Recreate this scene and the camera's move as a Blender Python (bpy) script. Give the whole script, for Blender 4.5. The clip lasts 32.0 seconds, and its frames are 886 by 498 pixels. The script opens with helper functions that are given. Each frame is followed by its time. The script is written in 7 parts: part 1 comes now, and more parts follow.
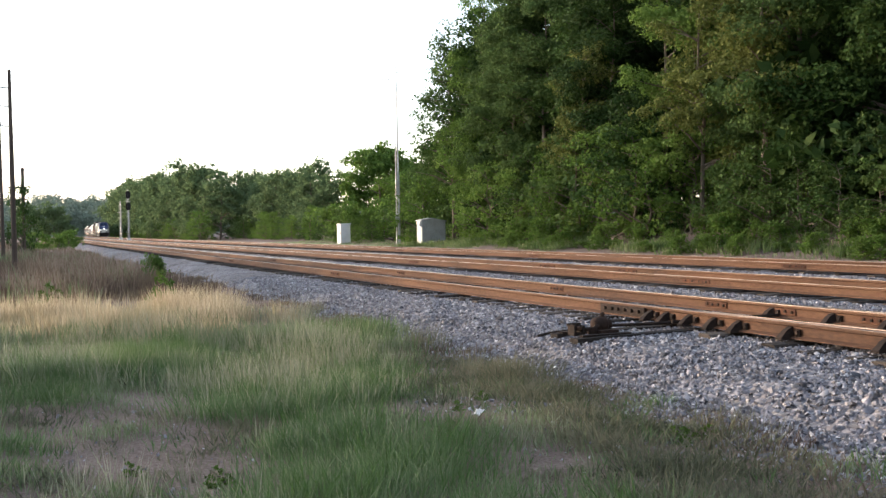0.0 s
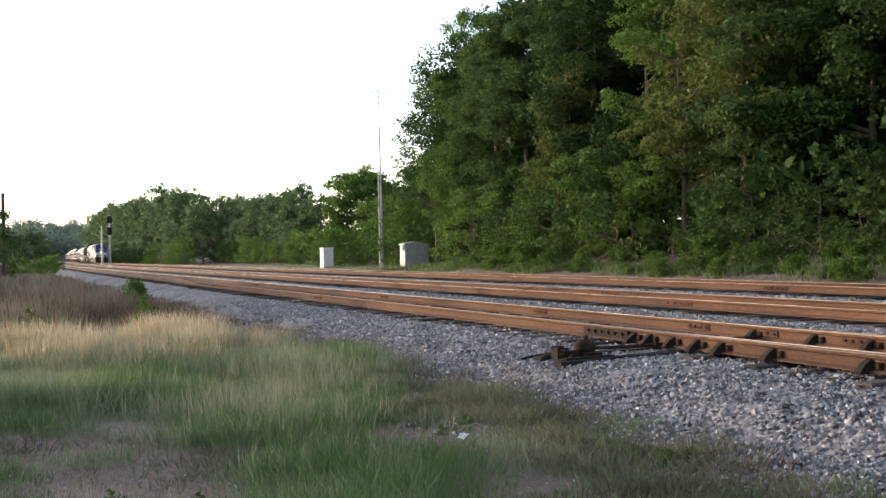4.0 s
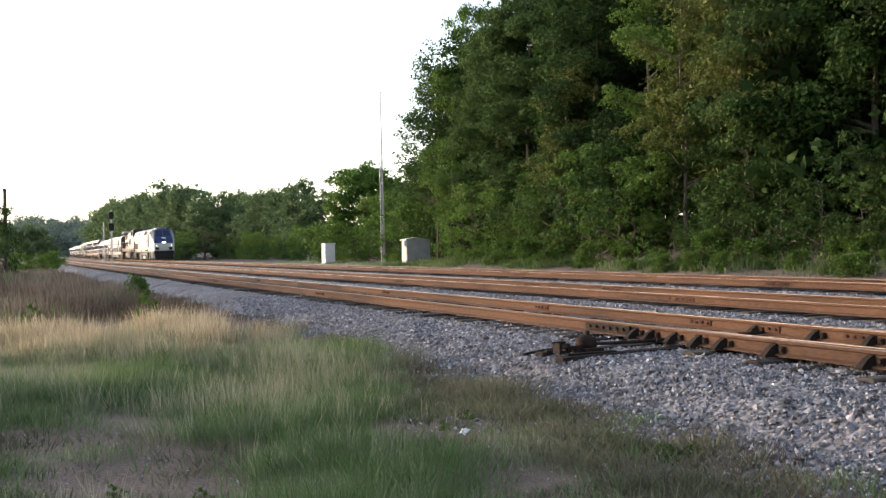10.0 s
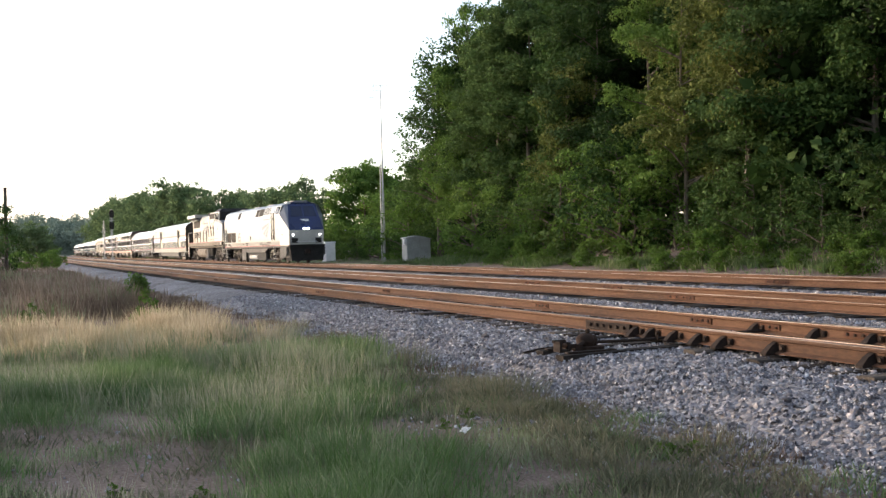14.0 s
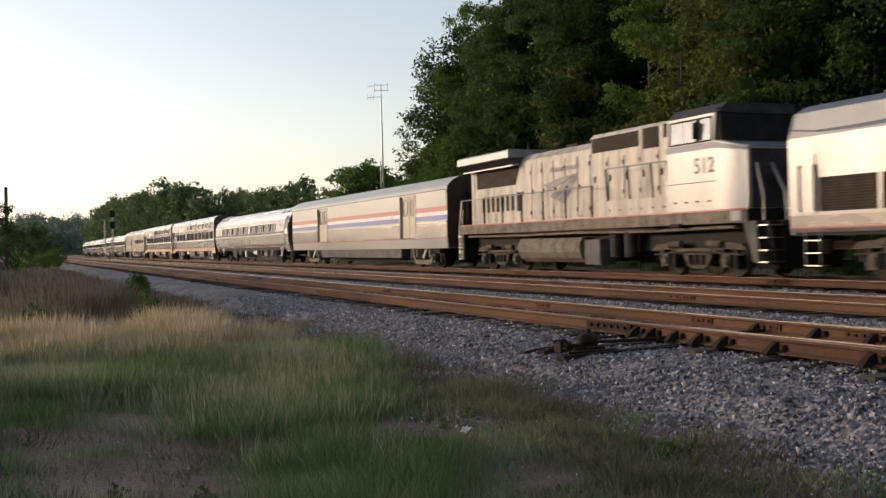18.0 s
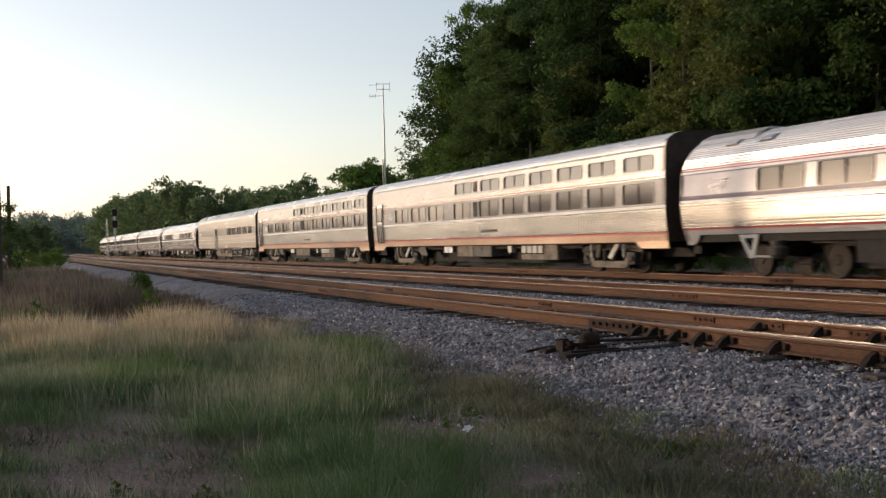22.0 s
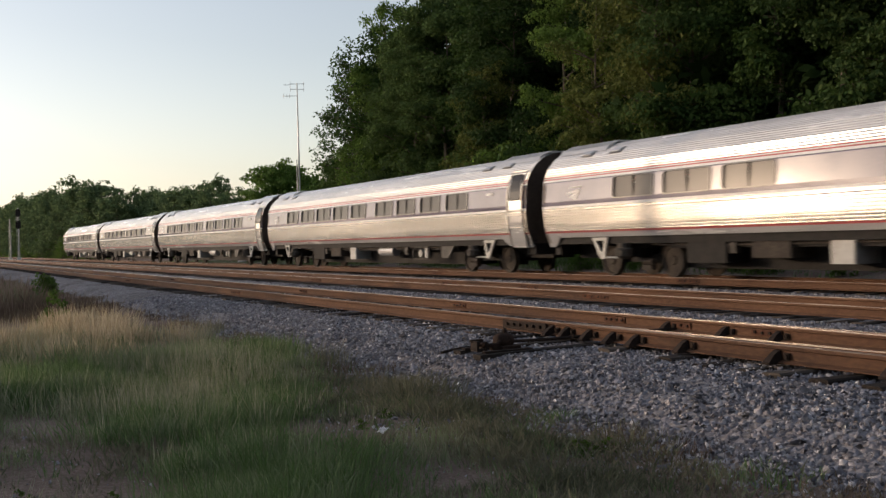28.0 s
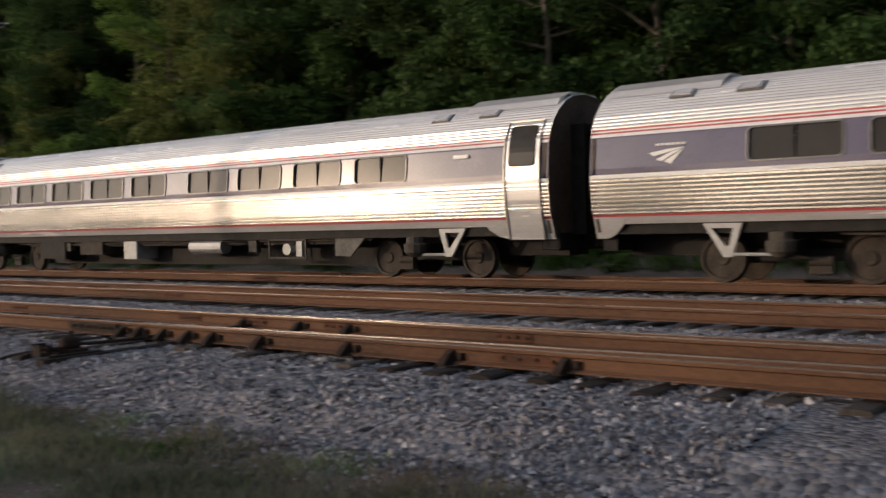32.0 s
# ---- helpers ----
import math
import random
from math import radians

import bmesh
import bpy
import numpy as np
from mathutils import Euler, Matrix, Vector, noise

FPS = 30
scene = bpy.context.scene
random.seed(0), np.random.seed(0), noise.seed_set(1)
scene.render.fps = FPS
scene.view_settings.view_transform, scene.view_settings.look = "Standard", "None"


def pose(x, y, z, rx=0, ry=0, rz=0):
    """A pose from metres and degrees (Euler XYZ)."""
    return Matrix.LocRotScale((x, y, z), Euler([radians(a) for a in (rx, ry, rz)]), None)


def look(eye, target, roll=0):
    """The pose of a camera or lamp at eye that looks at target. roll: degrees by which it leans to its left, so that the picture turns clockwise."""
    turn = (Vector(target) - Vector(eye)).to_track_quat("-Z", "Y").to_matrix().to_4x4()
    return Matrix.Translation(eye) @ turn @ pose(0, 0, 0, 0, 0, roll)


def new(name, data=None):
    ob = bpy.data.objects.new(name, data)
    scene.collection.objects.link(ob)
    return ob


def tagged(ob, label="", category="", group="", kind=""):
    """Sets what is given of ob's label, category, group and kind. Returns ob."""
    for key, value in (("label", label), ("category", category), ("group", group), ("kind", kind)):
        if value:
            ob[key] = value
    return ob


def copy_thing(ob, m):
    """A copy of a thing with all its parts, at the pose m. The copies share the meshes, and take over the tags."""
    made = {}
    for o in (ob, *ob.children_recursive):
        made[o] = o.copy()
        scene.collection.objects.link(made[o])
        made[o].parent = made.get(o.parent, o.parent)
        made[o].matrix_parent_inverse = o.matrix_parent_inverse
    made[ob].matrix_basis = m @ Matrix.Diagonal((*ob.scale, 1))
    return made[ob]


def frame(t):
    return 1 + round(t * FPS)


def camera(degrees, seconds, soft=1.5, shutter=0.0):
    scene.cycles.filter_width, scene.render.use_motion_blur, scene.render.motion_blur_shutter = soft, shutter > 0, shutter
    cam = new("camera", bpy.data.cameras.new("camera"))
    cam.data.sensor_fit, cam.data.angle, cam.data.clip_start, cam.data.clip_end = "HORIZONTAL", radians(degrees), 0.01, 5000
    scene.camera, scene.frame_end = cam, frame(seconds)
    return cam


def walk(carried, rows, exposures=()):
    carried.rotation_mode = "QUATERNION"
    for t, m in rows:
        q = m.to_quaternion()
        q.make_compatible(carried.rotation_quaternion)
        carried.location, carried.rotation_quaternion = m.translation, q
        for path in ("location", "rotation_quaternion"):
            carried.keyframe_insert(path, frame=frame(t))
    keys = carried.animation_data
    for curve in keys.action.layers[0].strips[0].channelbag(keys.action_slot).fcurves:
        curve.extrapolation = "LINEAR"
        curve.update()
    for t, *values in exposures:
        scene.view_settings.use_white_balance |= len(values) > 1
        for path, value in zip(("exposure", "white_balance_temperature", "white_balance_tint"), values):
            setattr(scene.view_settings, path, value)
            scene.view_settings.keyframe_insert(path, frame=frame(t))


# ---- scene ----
cam = camera(47.05, 32.0, soft=1.4, shutter=0.3)

# world: x across the tracks, y along them (away), z = 0 at the top of the rails
EYE = 1.126
LOOKS = [
    (0.0, -22.47, -1.29, -1.19), (0.5, -22.7, -0.99, -1.41), (1.0, -22.95, -0.28, -1.46), (1.5, -23.11, -0.17, -1.45),
    (2.0, -23.23, -0.11, -1.43), (3.0, -23.37, 0.01, -1.44), (6.0, -23.52, 0.0, -1.46), (7.0, -23.5, -0.02, -1.44),
    (8.0, -23.45, -0.08, -1.47), (9.0, -23.41, -0.17, -1.43), (10.0, -23.35, -0.23, -1.46), (11.0, -23.29, -0.31, -1.46),
    (12.0, -23.27, -0.31, -1.46), (13.0, -23.29, -0.31, -1.5), (14.0, -23.33, -0.32, -1.49), (17.0, -23.29, -0.33, -1.47),
    (18.0, -23.29, -0.33, -1.47), (19.0, -23.25, -0.32, -1.49), (20.0, -23.18, -0.35, -1.45), (21.0, -23.13, -0.38, -1.48),
    (22.0, -23.17, -0.39, -1.47), (23.0, -23.3, -0.31, -1.52), (24.0, -23.29, -0.32, -1.5), (24.5, -24.01, -0.33, -1.46),
    (25.0, -27.57, -0.5, -1.28), (25.5, -29.69, -0.62, -1.39), (26.0, -29.4, -0.61, -1.47), (26.5, -27.95, -0.46, -1.44),
    (28.5, -27.96, -0.43, -1.45), (29.0, -27.92, -0.42, -1.45), (30.0, -27.86, -0.44, -1.44), (31.0, -28.47, -0.49, -1.39),
    (31.2, -31.6, -0.52, -1.39), (31.5, -38.53, -0.8, -1.35), (31.8, -46.3, -1.0, -1.28), (32.0, -51.5, -1.15, -1.2),
]


def aim(yaw, pitch, roll):
    return pose(0, 0, EYE, 90 + pitch, 0, yaw) @ pose(0, 0, 0, 0, 0, roll)


walk(cam, [(t, aim(a, b, c)) for t, a, b, c in LOOKS],
     exposures=[(0, 1.85, 6050, 14), (1, 1.7, 6050, 14), (2.5, 1.62, 6050, 14), (14.6, 1.62, 6050, 14), (16.6, 0.62, 6350, 17), (20, 0.5, 6350, 17), (24, 0.46, 6350, 17), (26, 0.3, 6350, 17), (28.5, 0.4, 6300, 17), (31, 0.42, 6250, 17), (32, 0.42, 6150, 16)])

# ---- light ----
SUN_EL, SUN_AZ = 7.0, -45.2      # degrees; azimuth from +y towards +x
world = bpy.data.worlds.new("sky")
scene.world = world
world.use_nodes = True
wn = world.node_tree
sky = wn.nodes.new("ShaderNodeTexSky")
sky.sky_type = "NISHITA"
sky.sun_disc = False
sky.sun_elevation = radians(SUN_EL)
sky.sun_rotation = radians(SUN_AZ)
sky.dust_density = 1.4
sky.air_density = 1.0
sky.ozone_density = 1.0
wn.nodes["Background"].inputs[1].default_value = 0.15
haze = wn.nodes.new("ShaderNodeHueSaturation")
haze.inputs["Value"].default_value = 1.35
haze.inputs["Saturation"].default_value = 0.58      # thin summer haze pales the sky
wn.links.new(sky.outputs[0], haze.inputs["Color"])
wn.links.new(haze.outputs[0], wn.nodes["Background"].inputs[0])
sun_data = bpy.data.lights.new("sun", "SUN")
sun_data.energy = 1.15
sun_data.angle = radians(0.6)
sun_data.color = (1.0, 0.73, 0.46)
sun = new("sun", sun_data)
sd = Vector((math.sin(radians(SUN_AZ)) * math.cos(radians(SUN_EL)), math.cos(radians(SUN_AZ)) * math.cos(radians(SUN_EL)), math.sin(radians(SUN_EL))))
sun.matrix_world = look(sd * 200, (0, 0, 0))

# ---- materials ----
def nodes_of(name):
    m = bpy.data.materials.new(name)
    m.use_nodes = True
    nt = m.node_tree
    return m, nt, nt.nodes["Principled BSDF"]


def surface(name, base, dark, light, rough=0.6, metal=0.0, scale=3.0, fine=40.0, bump=0.15, rough_var=0.1, spec=0.5, stretch=(1, 1, 1), random_amount=0.0, depth=0.01):
    """Base colour varied by a coarse and a fine noise, with relief from the fine one."""
    m, nt, b = nodes_of(name)
    co = nt.nodes.new("ShaderNodeTexCoord")
    mp = nt.nodes.new("ShaderNodeMapping")
    mp.inputs["Scale"].default_value = stretch
    nt.links.new(co.outputs["Object"], mp.inputs[0])
    n1, n2 = nt.nodes.new("ShaderNodeTexNoise"), nt.nodes.new("ShaderNodeTexNoise")
    n1.inputs["Scale"].default_value, n1.inputs["Detail"].default_value = scale, 4
    n2.inputs["Scale"].default_value, n2.inputs["Detail"].default_value = fine, 3
    for n in (n1, n2):
        nt.links.new(mp.outputs[0], n.inputs["Vector"])
    ramp = nt.nodes.new("ShaderNodeValToRGB")
    e = ramp.color_ramp.elements
    e[0].position, e[1].position = 0.32, 0.68
    e[0].color, e[1].color = (*dark, 1), (*light, 1)
    mid = e.new(0.5)
    mid.color = (*base, 1)
    mix = nt.nodes.new("ShaderNodeMath")
    mix.operation = "MULTIPLY_ADD"
    mix.inputs[1].default_value = 0.4
    nt.links.new(n2.outputs["Fac"], mix.inputs[0])
    sc = nt.nodes.new("ShaderNodeMath")
    sc.operation = "MULTIPLY"
    sc.inputs[1].default_value = 0.6
    nt.links.new(n1.outputs["Fac"], sc.inputs[0])
    nt.links.new(sc.outputs[0], mix.inputs[2])
    last = mix
    if random_amount:
        oi = nt.nodes.new("ShaderNodeObjectInfo")
        ad = nt.nodes.new("ShaderNodeMath")
        ad.operation = "MULTIPLY_ADD"
        ad.inputs[1].default_value = random_amount
        sb = nt.nodes.new("ShaderNodeMath")
        sb.operation = "SUBTRACT"
        sb.inputs[1].default_value = random_amount / 2
        nt.links.new(oi.outputs["Random"], ad.inputs[0])
        nt.links.new(mix.outputs[0], sb.inputs[0])
        nt.links.new(sb.outputs[0], ad.inputs[2])
        last = ad
    nt.links.new(last.outputs[0], ramp.inputs[0])
    nt.links.new(ramp.outputs[0], b.inputs["Base Color"])
    rr = nt.nodes.new("ShaderNodeMapRange")
    rr.inputs[3].default_value, rr.inputs[4].default_value = max(0.02, rough - rough_var), min(1, rough + rough_var)
    nt.links.new(n1.outputs["Fac"], rr.inputs[0])
    nt.links.new(rr.outputs[0], b.inputs["Roughness"])
    b.inputs["Metallic"].default_value = metal
    b.inputs["Specular IOR Level"].default_value = spec
    if bump:
        bp = nt.nodes.new("ShaderNodeBump")
        bp.inputs["Strength"].default_value, bp.inputs["Distance"].default_value = bump, depth
        nt.links.new(n2.outputs["Fac"], bp.inputs["Height"])
        nt.links.new(bp.outputs[0], b.inputs["Normal"])
    return m


def island(name, cols, rough=0.9, spec=0.2, through_light=0.0, by_object=0.0, noise_scale=0.0):
    """Colour picked per loose piece (stones, blades, leaves)."""
    m, nt, b = nodes_of(name)
    g = nt.nodes.new("ShaderNodeNewGeometry")
    ramp = nt.nodes.new("ShaderNodeValToRGB")
    e = ramp.color_ramp.elements
    while len(e) < len(cols):
        e.new(0.5)
    for i, c in enumerate(cols):
        e[i].position = i / (len(cols) - 1)
        e[i].color = (*c, 1)
    src = g.outputs["Random Per Island"]
    if noise_scale:
        co = nt.nodes.new("ShaderNodeTexCoord")
        n = nt.nodes.new("ShaderNodeTexNoise")
        n.inputs["Scale"].default_value, n.inputs["Detail"].default_value = noise_scale, 2
        nt.links.new(co.outputs["Object"], n.inputs["Vector"])
        mr = nt.nodes.new("ShaderNodeMapRange")
        mr.inputs[1].default_value, mr.inputs[2].default_value = 0.3, 0.7
        nt.links.new(n.outputs["Fac"], mr.inputs[0])
        mx = nt.nodes.new("ShaderNodeMix")
        mx.inputs[0].default_value = 0.55
        nt.links.new(src, mx.inputs[2])
        nt.links.new(mr.outputs[0], mx.inputs[3])
        src = mx.outputs[0]
    if by_object:
        oi = nt.nodes.new("ShaderNodeObjectInfo")
        mx = nt.nodes.new("ShaderNodeMix")
        mx.inputs[0].default_value = by_object
        nt.links.new(src, mx.inputs[2])
        nt.links.new(oi.outputs["Random"], mx.inputs[3])
        src = mx.outputs[0]
    nt.links.new(src, ramp.inputs[0])
    nt.links.new(ramp.outputs[0], b.inputs["Base Color"])
    b.inputs["Roughness"].default_value = rough
    b.inputs["Specular IOR Level"].default_value = spec
    if through_light:
        tr = nt.nodes.new("ShaderNodeBsdfTranslucent")
        nt.links.new(ramp.outputs[0], tr.inputs[0])
        ms = nt.nodes.new("ShaderNodeMixShader")
        ms.inputs[0].default_value = through_light
        nt.links.new(b.outputs[0], ms.inputs[1])
        nt.links.new(tr.outputs[0], ms.inputs[2])
        nt.links.new(ms.outputs[0], nt.nodes["Material Output"].inputs[0])
    return m


def glow(name, col, strength):
    m, nt, b = nodes_of(name)
    b.inputs["Base Color"].default_value = (*col, 1)
    b.inputs["Emission Color"].default_value = (*col, 1)
    b.inputs["Emission Strength"].default_value = strength
    return m


STEEL = surface("stainless_steel", (0.47, 0.45, 0.415), (0.37, 0.35, 0.315), (0.54, 0.52, 0.49), rough=0.18, rough_var=0.05, metal=0.75, scale=1.2, fine=25, bump=0.02, stretch=(1, 0.25, 3), random_amount=0.15)
BRUSHED = surface("brushed_silver_side", (0.315, 0.298, 0.268), (0.25, 0.235, 0.21), (0.37, 0.352, 0.32), rough=0.28, rough_var=0.06, metal=0.3, scale=0.7, fine=18, bump=0.03, stretch=(1, 0.3, 1.5))
COPPERY = surface("coppery_stained_skirt", (0.33, 0.23, 0.16), (0.24, 0.16, 0.11), (0.42, 0.31, 0.23), rough=0.4, metal=0.5, scale=1.0, fine=18, bump=0.03, stretch=(1, 0.3, 1))
ROOF_STEEL = surface("bright_roof_steel", (0.62, 0.60, 0.57), (0.51, 0.49, 0.46), (0.69, 0.68, 0.66), rough=0.25, metal=0.4, scale=1.2, fine=25, bump=0.02, stretch=(1, 0.25, 3), random_amount=0.15)
ROOF_DARK = surface("sooty_roof_paint", (0.05, 0.05, 0.053), (0.03, 0.03, 0.032), (0.085, 0.083, 0.082), rough=0.6, scale=1.5, fine=12, bump=0.05, spec=0.1)
STEEL_DULL = surface("dull_steel", (0.36, 0.345, 0.315), (0.26, 0.245, 0.22), (0.45, 0.43, 0.40), rough=0.42, metal=0.85, scale=1.5, fine=20, bump=0.04, random_amount=0.2)
PAINT_PALE = surface("pale_grey_paint", (0.46, 0.44, 0.39), (0.37, 0.35, 0.30), (0.51, 0.49, 0.445), rough=0.32, scale=0.7, fine=14, bump=0.03, stretch=(1, 1, 0.5))
SILVER = surface("silver_paint", (0.31, 0.298, 0.272), (0.255, 0.243, 0.218), (0.36, 0.347, 0.32), rough=0.27, rough_var=0.05, metal=0.15, scale=0.8, fine=14, bump=0.02, stretch=(1, 0.4, 1))
CREAM_PALE = surface("pale_cream_side_paint", (0.40, 0.39, 0.335), (0.335, 0.325, 0.27), (0.45, 0.44, 0.385), rough=0.3, rough_var=0.06, scale=0.8, fine=14, bump=0.02, stretch=(1, 0.4, 1))
CREAM_WARM = surface("warm_cream_side_paint", (0.40, 0.365, 0.30), (0.34, 0.305, 0.245), (0.45, 0.415, 0.35), rough=0.26, rough_var=0.05, metal=0.15, scale=0.7, fine=16, bump=0.03, stretch=(1, 0.3, 1.5))
DOOR_CREAM = surface("yellowed_cream_door_paint", (0.44, 0.40, 0.285), (0.36, 0.32, 0.22), (0.49, 0.45, 0.335), rough=0.45, scale=1.2, fine=14, bump=0.03, stretch=(1, 1, 0.5))
BAND_OLIVE = surface("dull_olive_grey_band", (0.125, 0.12, 0.10), (0.095, 0.09, 0.075), (0.16, 0.152, 0.13), rough=0.3, rough_var=0.05, scale=1.0, fine=18, bump=0.02, spec=0.4)
MAROON = surface("maroon_stripe_paint", (0.24, 0.035, 0.045), (0.19, 0.025, 0.035), (0.29, 0.05, 0.06), rough=0.4, scale=2, fine=20, bump=0.0)
PAINT_WORN = surface("worn_pale_paint", (0.40, 0.355, 0.285), (0.085, 0.062, 0.045), (0.56, 0.525, 0.455), rough=0.5, scale=1.7, fine=10, bump=0.08, stretch=(1.5, 2.2, 0.18))
PAINT_BLUE = surface("dark_blue_paint", (0.012, 0.022, 0.085), (0.009, 0.017, 0.065), (0.016, 0.028, 0.10), rough=0.3, scale=1, fine=20, bump=0.02)
BAND_BLUE = surface("slate_blue_band", (0.085, 0.073, 0.116), (0.064, 0.055, 0.088), (0.105, 0.09, 0.136), rough=0.15, rough_var=0.04, scale=1.2, fine=20, bump=0.02, random_amount=0.3, spec=0.45)
BAND_GREY = surface("grey_window_band", (0.19, 0.185, 0.18), (0.145, 0.14, 0.135), (0.23, 0.225, 0.215), rough=0.28, rough_var=0.05, scale=1.0, fine=18, bump=0.02, spec=0.4, stretch=(1, 0.3, 1))
SHOULDER_GREY = surface("blue_grey_shoulder_paint", (0.105, 0.118, 0.15), (0.08, 0.09, 0.115), (0.135, 0.15, 0.185), rough=0.4, scale=1.5, fine=12, bump=0.04)
TRUCK_DUST = surface("dusty_dark_cast_steel", (0.105, 0.088, 0.07), (0.05, 0.042, 0.034), (0.17, 0.145, 0.115), rough=0.8, scale=3, fine=14, bump=0.15, spec=0.2)
PAINT_GREY = surface("grey_roof_paint", (0.17, 0.18, 0.21), (0.12, 0.13, 0.15), (0.22, 0.23, 0.25), rough=0.5, scale=1.5, fine=12, bump=0.05)
DARK_GREY = surface("dark_grey_lettering", (0.085, 0.09, 0.10), (0.065, 0.07, 0.08), (0.11, 0.115, 0.125), rough=0.5, scale=2, fine=20, bump=0.0)
SILL_GREY = surface("dusty_grey_skirt", (0.135, 0.125, 0.11), (0.085, 0.078, 0.068), (0.19, 0.175, 0.155), rough=0.7, scale=1.5, fine=14, bump=0.08, spec=0.15)
RED = surface("red_stripe_paint", (0.40, 0.06, 0.06), (0.33, 0.045, 0.045), (0.46, 0.08, 0.08), rough=0.4, scale=2, fine=20, bump=0.0)
STRIPE_BLUE = surface("blue_stripe_paint", (0.07, 0.10, 0.38), (0.06, 0.08, 0.3), (0.09, 0.13, 0.43), rough=0.4, scale=2, fine=20, bump=0.0)
WHITE = surface("white_paint", (0.72, 0.71, 0.69), (0.62, 0.60, 0.57), (0.78, 0.77, 0.75), rough=0.45, scale=2, fine=20, bump=0.02)
BLACK = surface("grimy_black", (0.022, 0.02, 0.018), (0.014, 0.013, 0.012), (0.035, 0.031, 0.027), rough=0.7, scale=3, fine=25, bump=0.1, spec=0.15)
GRIME = surface("brown_grimed_steel", (0.05, 0.041, 0.033), (0.028, 0.023, 0.019), (0.085, 0.07, 0.055), rough=0.75, scale=3, fine=25, bump=0.15, spec=0.15)
END_BROWN = surface("sooty_brown_end_sheet", (0.075, 0.058, 0.045), (0.045, 0.035, 0.028), (0.11, 0.085, 0.065), rough=0.7, scale=2, fine=14, bump=0.1, spec=0.15)
TRUCK_GREY = surface("dusty_truck_steel", (0.058, 0.05, 0.04), (0.03, 0.026, 0.021), (0.10, 0.085, 0.068), rough=0.75, scale=3, fine=18, bump=0.15, spec=0.3)
FRAME_GREY = surface("dark_window_frame", (0.16, 0.155, 0.15), (0.12, 0.115, 0.11), (0.2, 0.19, 0.18), rough=0.4, metal=0.3, scale=2, fine=20, bump=0.0)
GLASS = surface("dark_window_glass", (0.075, 0.071, 0.065), (0.065, 0.061, 0.055), (0.088, 0.083, 0.076), rough=0.12, rough_var=0.04, scale=0.6, fine=3, bump=0.0, spec=0.35)
TINTED = surface("deep_tinted_glass", (0.042, 0.038, 0.034), (0.035, 0.032, 0.028), (0.052, 0.047, 0.042), rough=0.2, rough_var=0.04, scale=0.6, fine=3, bump=0.0, spec=0.12)
CAB_GLASS = surface("cab_window_glass", (0.10, 0.12, 0.13), (0.08, 0.10, 0.11), (0.13, 0.15, 0.16), rough=0.05, rough_var=0.02, scale=1, fine=4, bump=0, spec=1.0)
DUSTY = surface("dusty_cast_steel", (0.20, 0.168, 0.128), (0.085, 0.07, 0.052), (0.29, 0.25, 0.195), rough=0.8, scale=3, fine=14, bump=0.15, spec=0.2)
GRILLE = surface("louvre_black", (0.035, 0.026, 0.02), (0.02, 0.016, 0.012), (0.06, 0.045, 0.035), rough=0.7, scale=3, fine=20, bump=0.1, spec=0.1)
DITCH_LIGHT = glow("ditch_light_lens", (1.0, 0.97, 0.92), 4.0)
HEADLIGHT = glow("headlight_lens", (1.0, 0.97, 0.92), 9.0)
WINDSHIELD = surface("tinted_windshield", (0.012, 0.018, 0.05), (0.010, 0.015, 0.04), (0.015, 0.022, 0.06), rough=0.2, scale=1, fine=4, bump=0, spec=0.5)
RUST = surface("rusty_rail_side", (0.118, 0.062, 0.036), (0.066, 0.037, 0.024), (0.168, 0.09, 0.052), rough=0.85, scale=1.2, fine=30, bump=0.2, stretch=(1, 0.3, 1), depth=0.004, spec=0.2)
RAIL_TOP = surface("worn_rail_head", (0.21, 0.155, 0.12), (0.13, 0.09, 0.065), (0.32, 0.265, 0.225), rough=0.28, metal=0.85, scale=1.5, fine=30, bump=0.02, stretch=(8, 0.4, 1))
RAIL_DULL = surface("dull_rail_head", (0.15, 0.105, 0.08), (0.09, 0.06, 0.045), (0.21, 0.155, 0.12), rough=0.55, metal=0.3, scale=1.5, fine=30, bump=0.02, stretch=(8, 0.4, 1))
STAND_RUST = surface("deep_rust_iron", (0.040, 0.026, 0.020), (0.022, 0.016, 0.013), (0.070, 0.042, 0.030), rough=0.95, scale=5, fine=30, bump=0.25, spec=0.15)
IRON = surface("dark_rusted_iron", (0.034, 0.024, 0.019), (0.02, 0.015, 0.012), (0.065, 0.042, 0.029), rough=0.85, scale=4, fine=30, bump=0.2, spec=0.15)
TIE = surface("weathered_tie_wood", (0.058, 0.048, 0.040), (0.03, 0.025, 0.022), (0.105, 0.088, 0.073), rough=0.92, scale=3, fine=30, bump=0.4, stretch=(0.6, 6, 3), random_amount=0.5, spec=0.1)
STONE = island("ballast_stones", [(0.105, 0.102, 0.112), (0.19, 0.186, 0.205), (0.285, 0.277, 0.30), (0.38, 0.37, 0.39), (0.24, 0.213, 0.20), (0.60, 0.59, 0.60)], rough=0.9)
BARK = surface("tree_bark", (0.11, 0.088, 0.065), (0.06, 0.05, 0.038), (0.17, 0.14, 0.11), rough=0.95, scale=1.5, fine=14, bump=0.5, stretch=(2, 2, 0.4), depth=0.03)
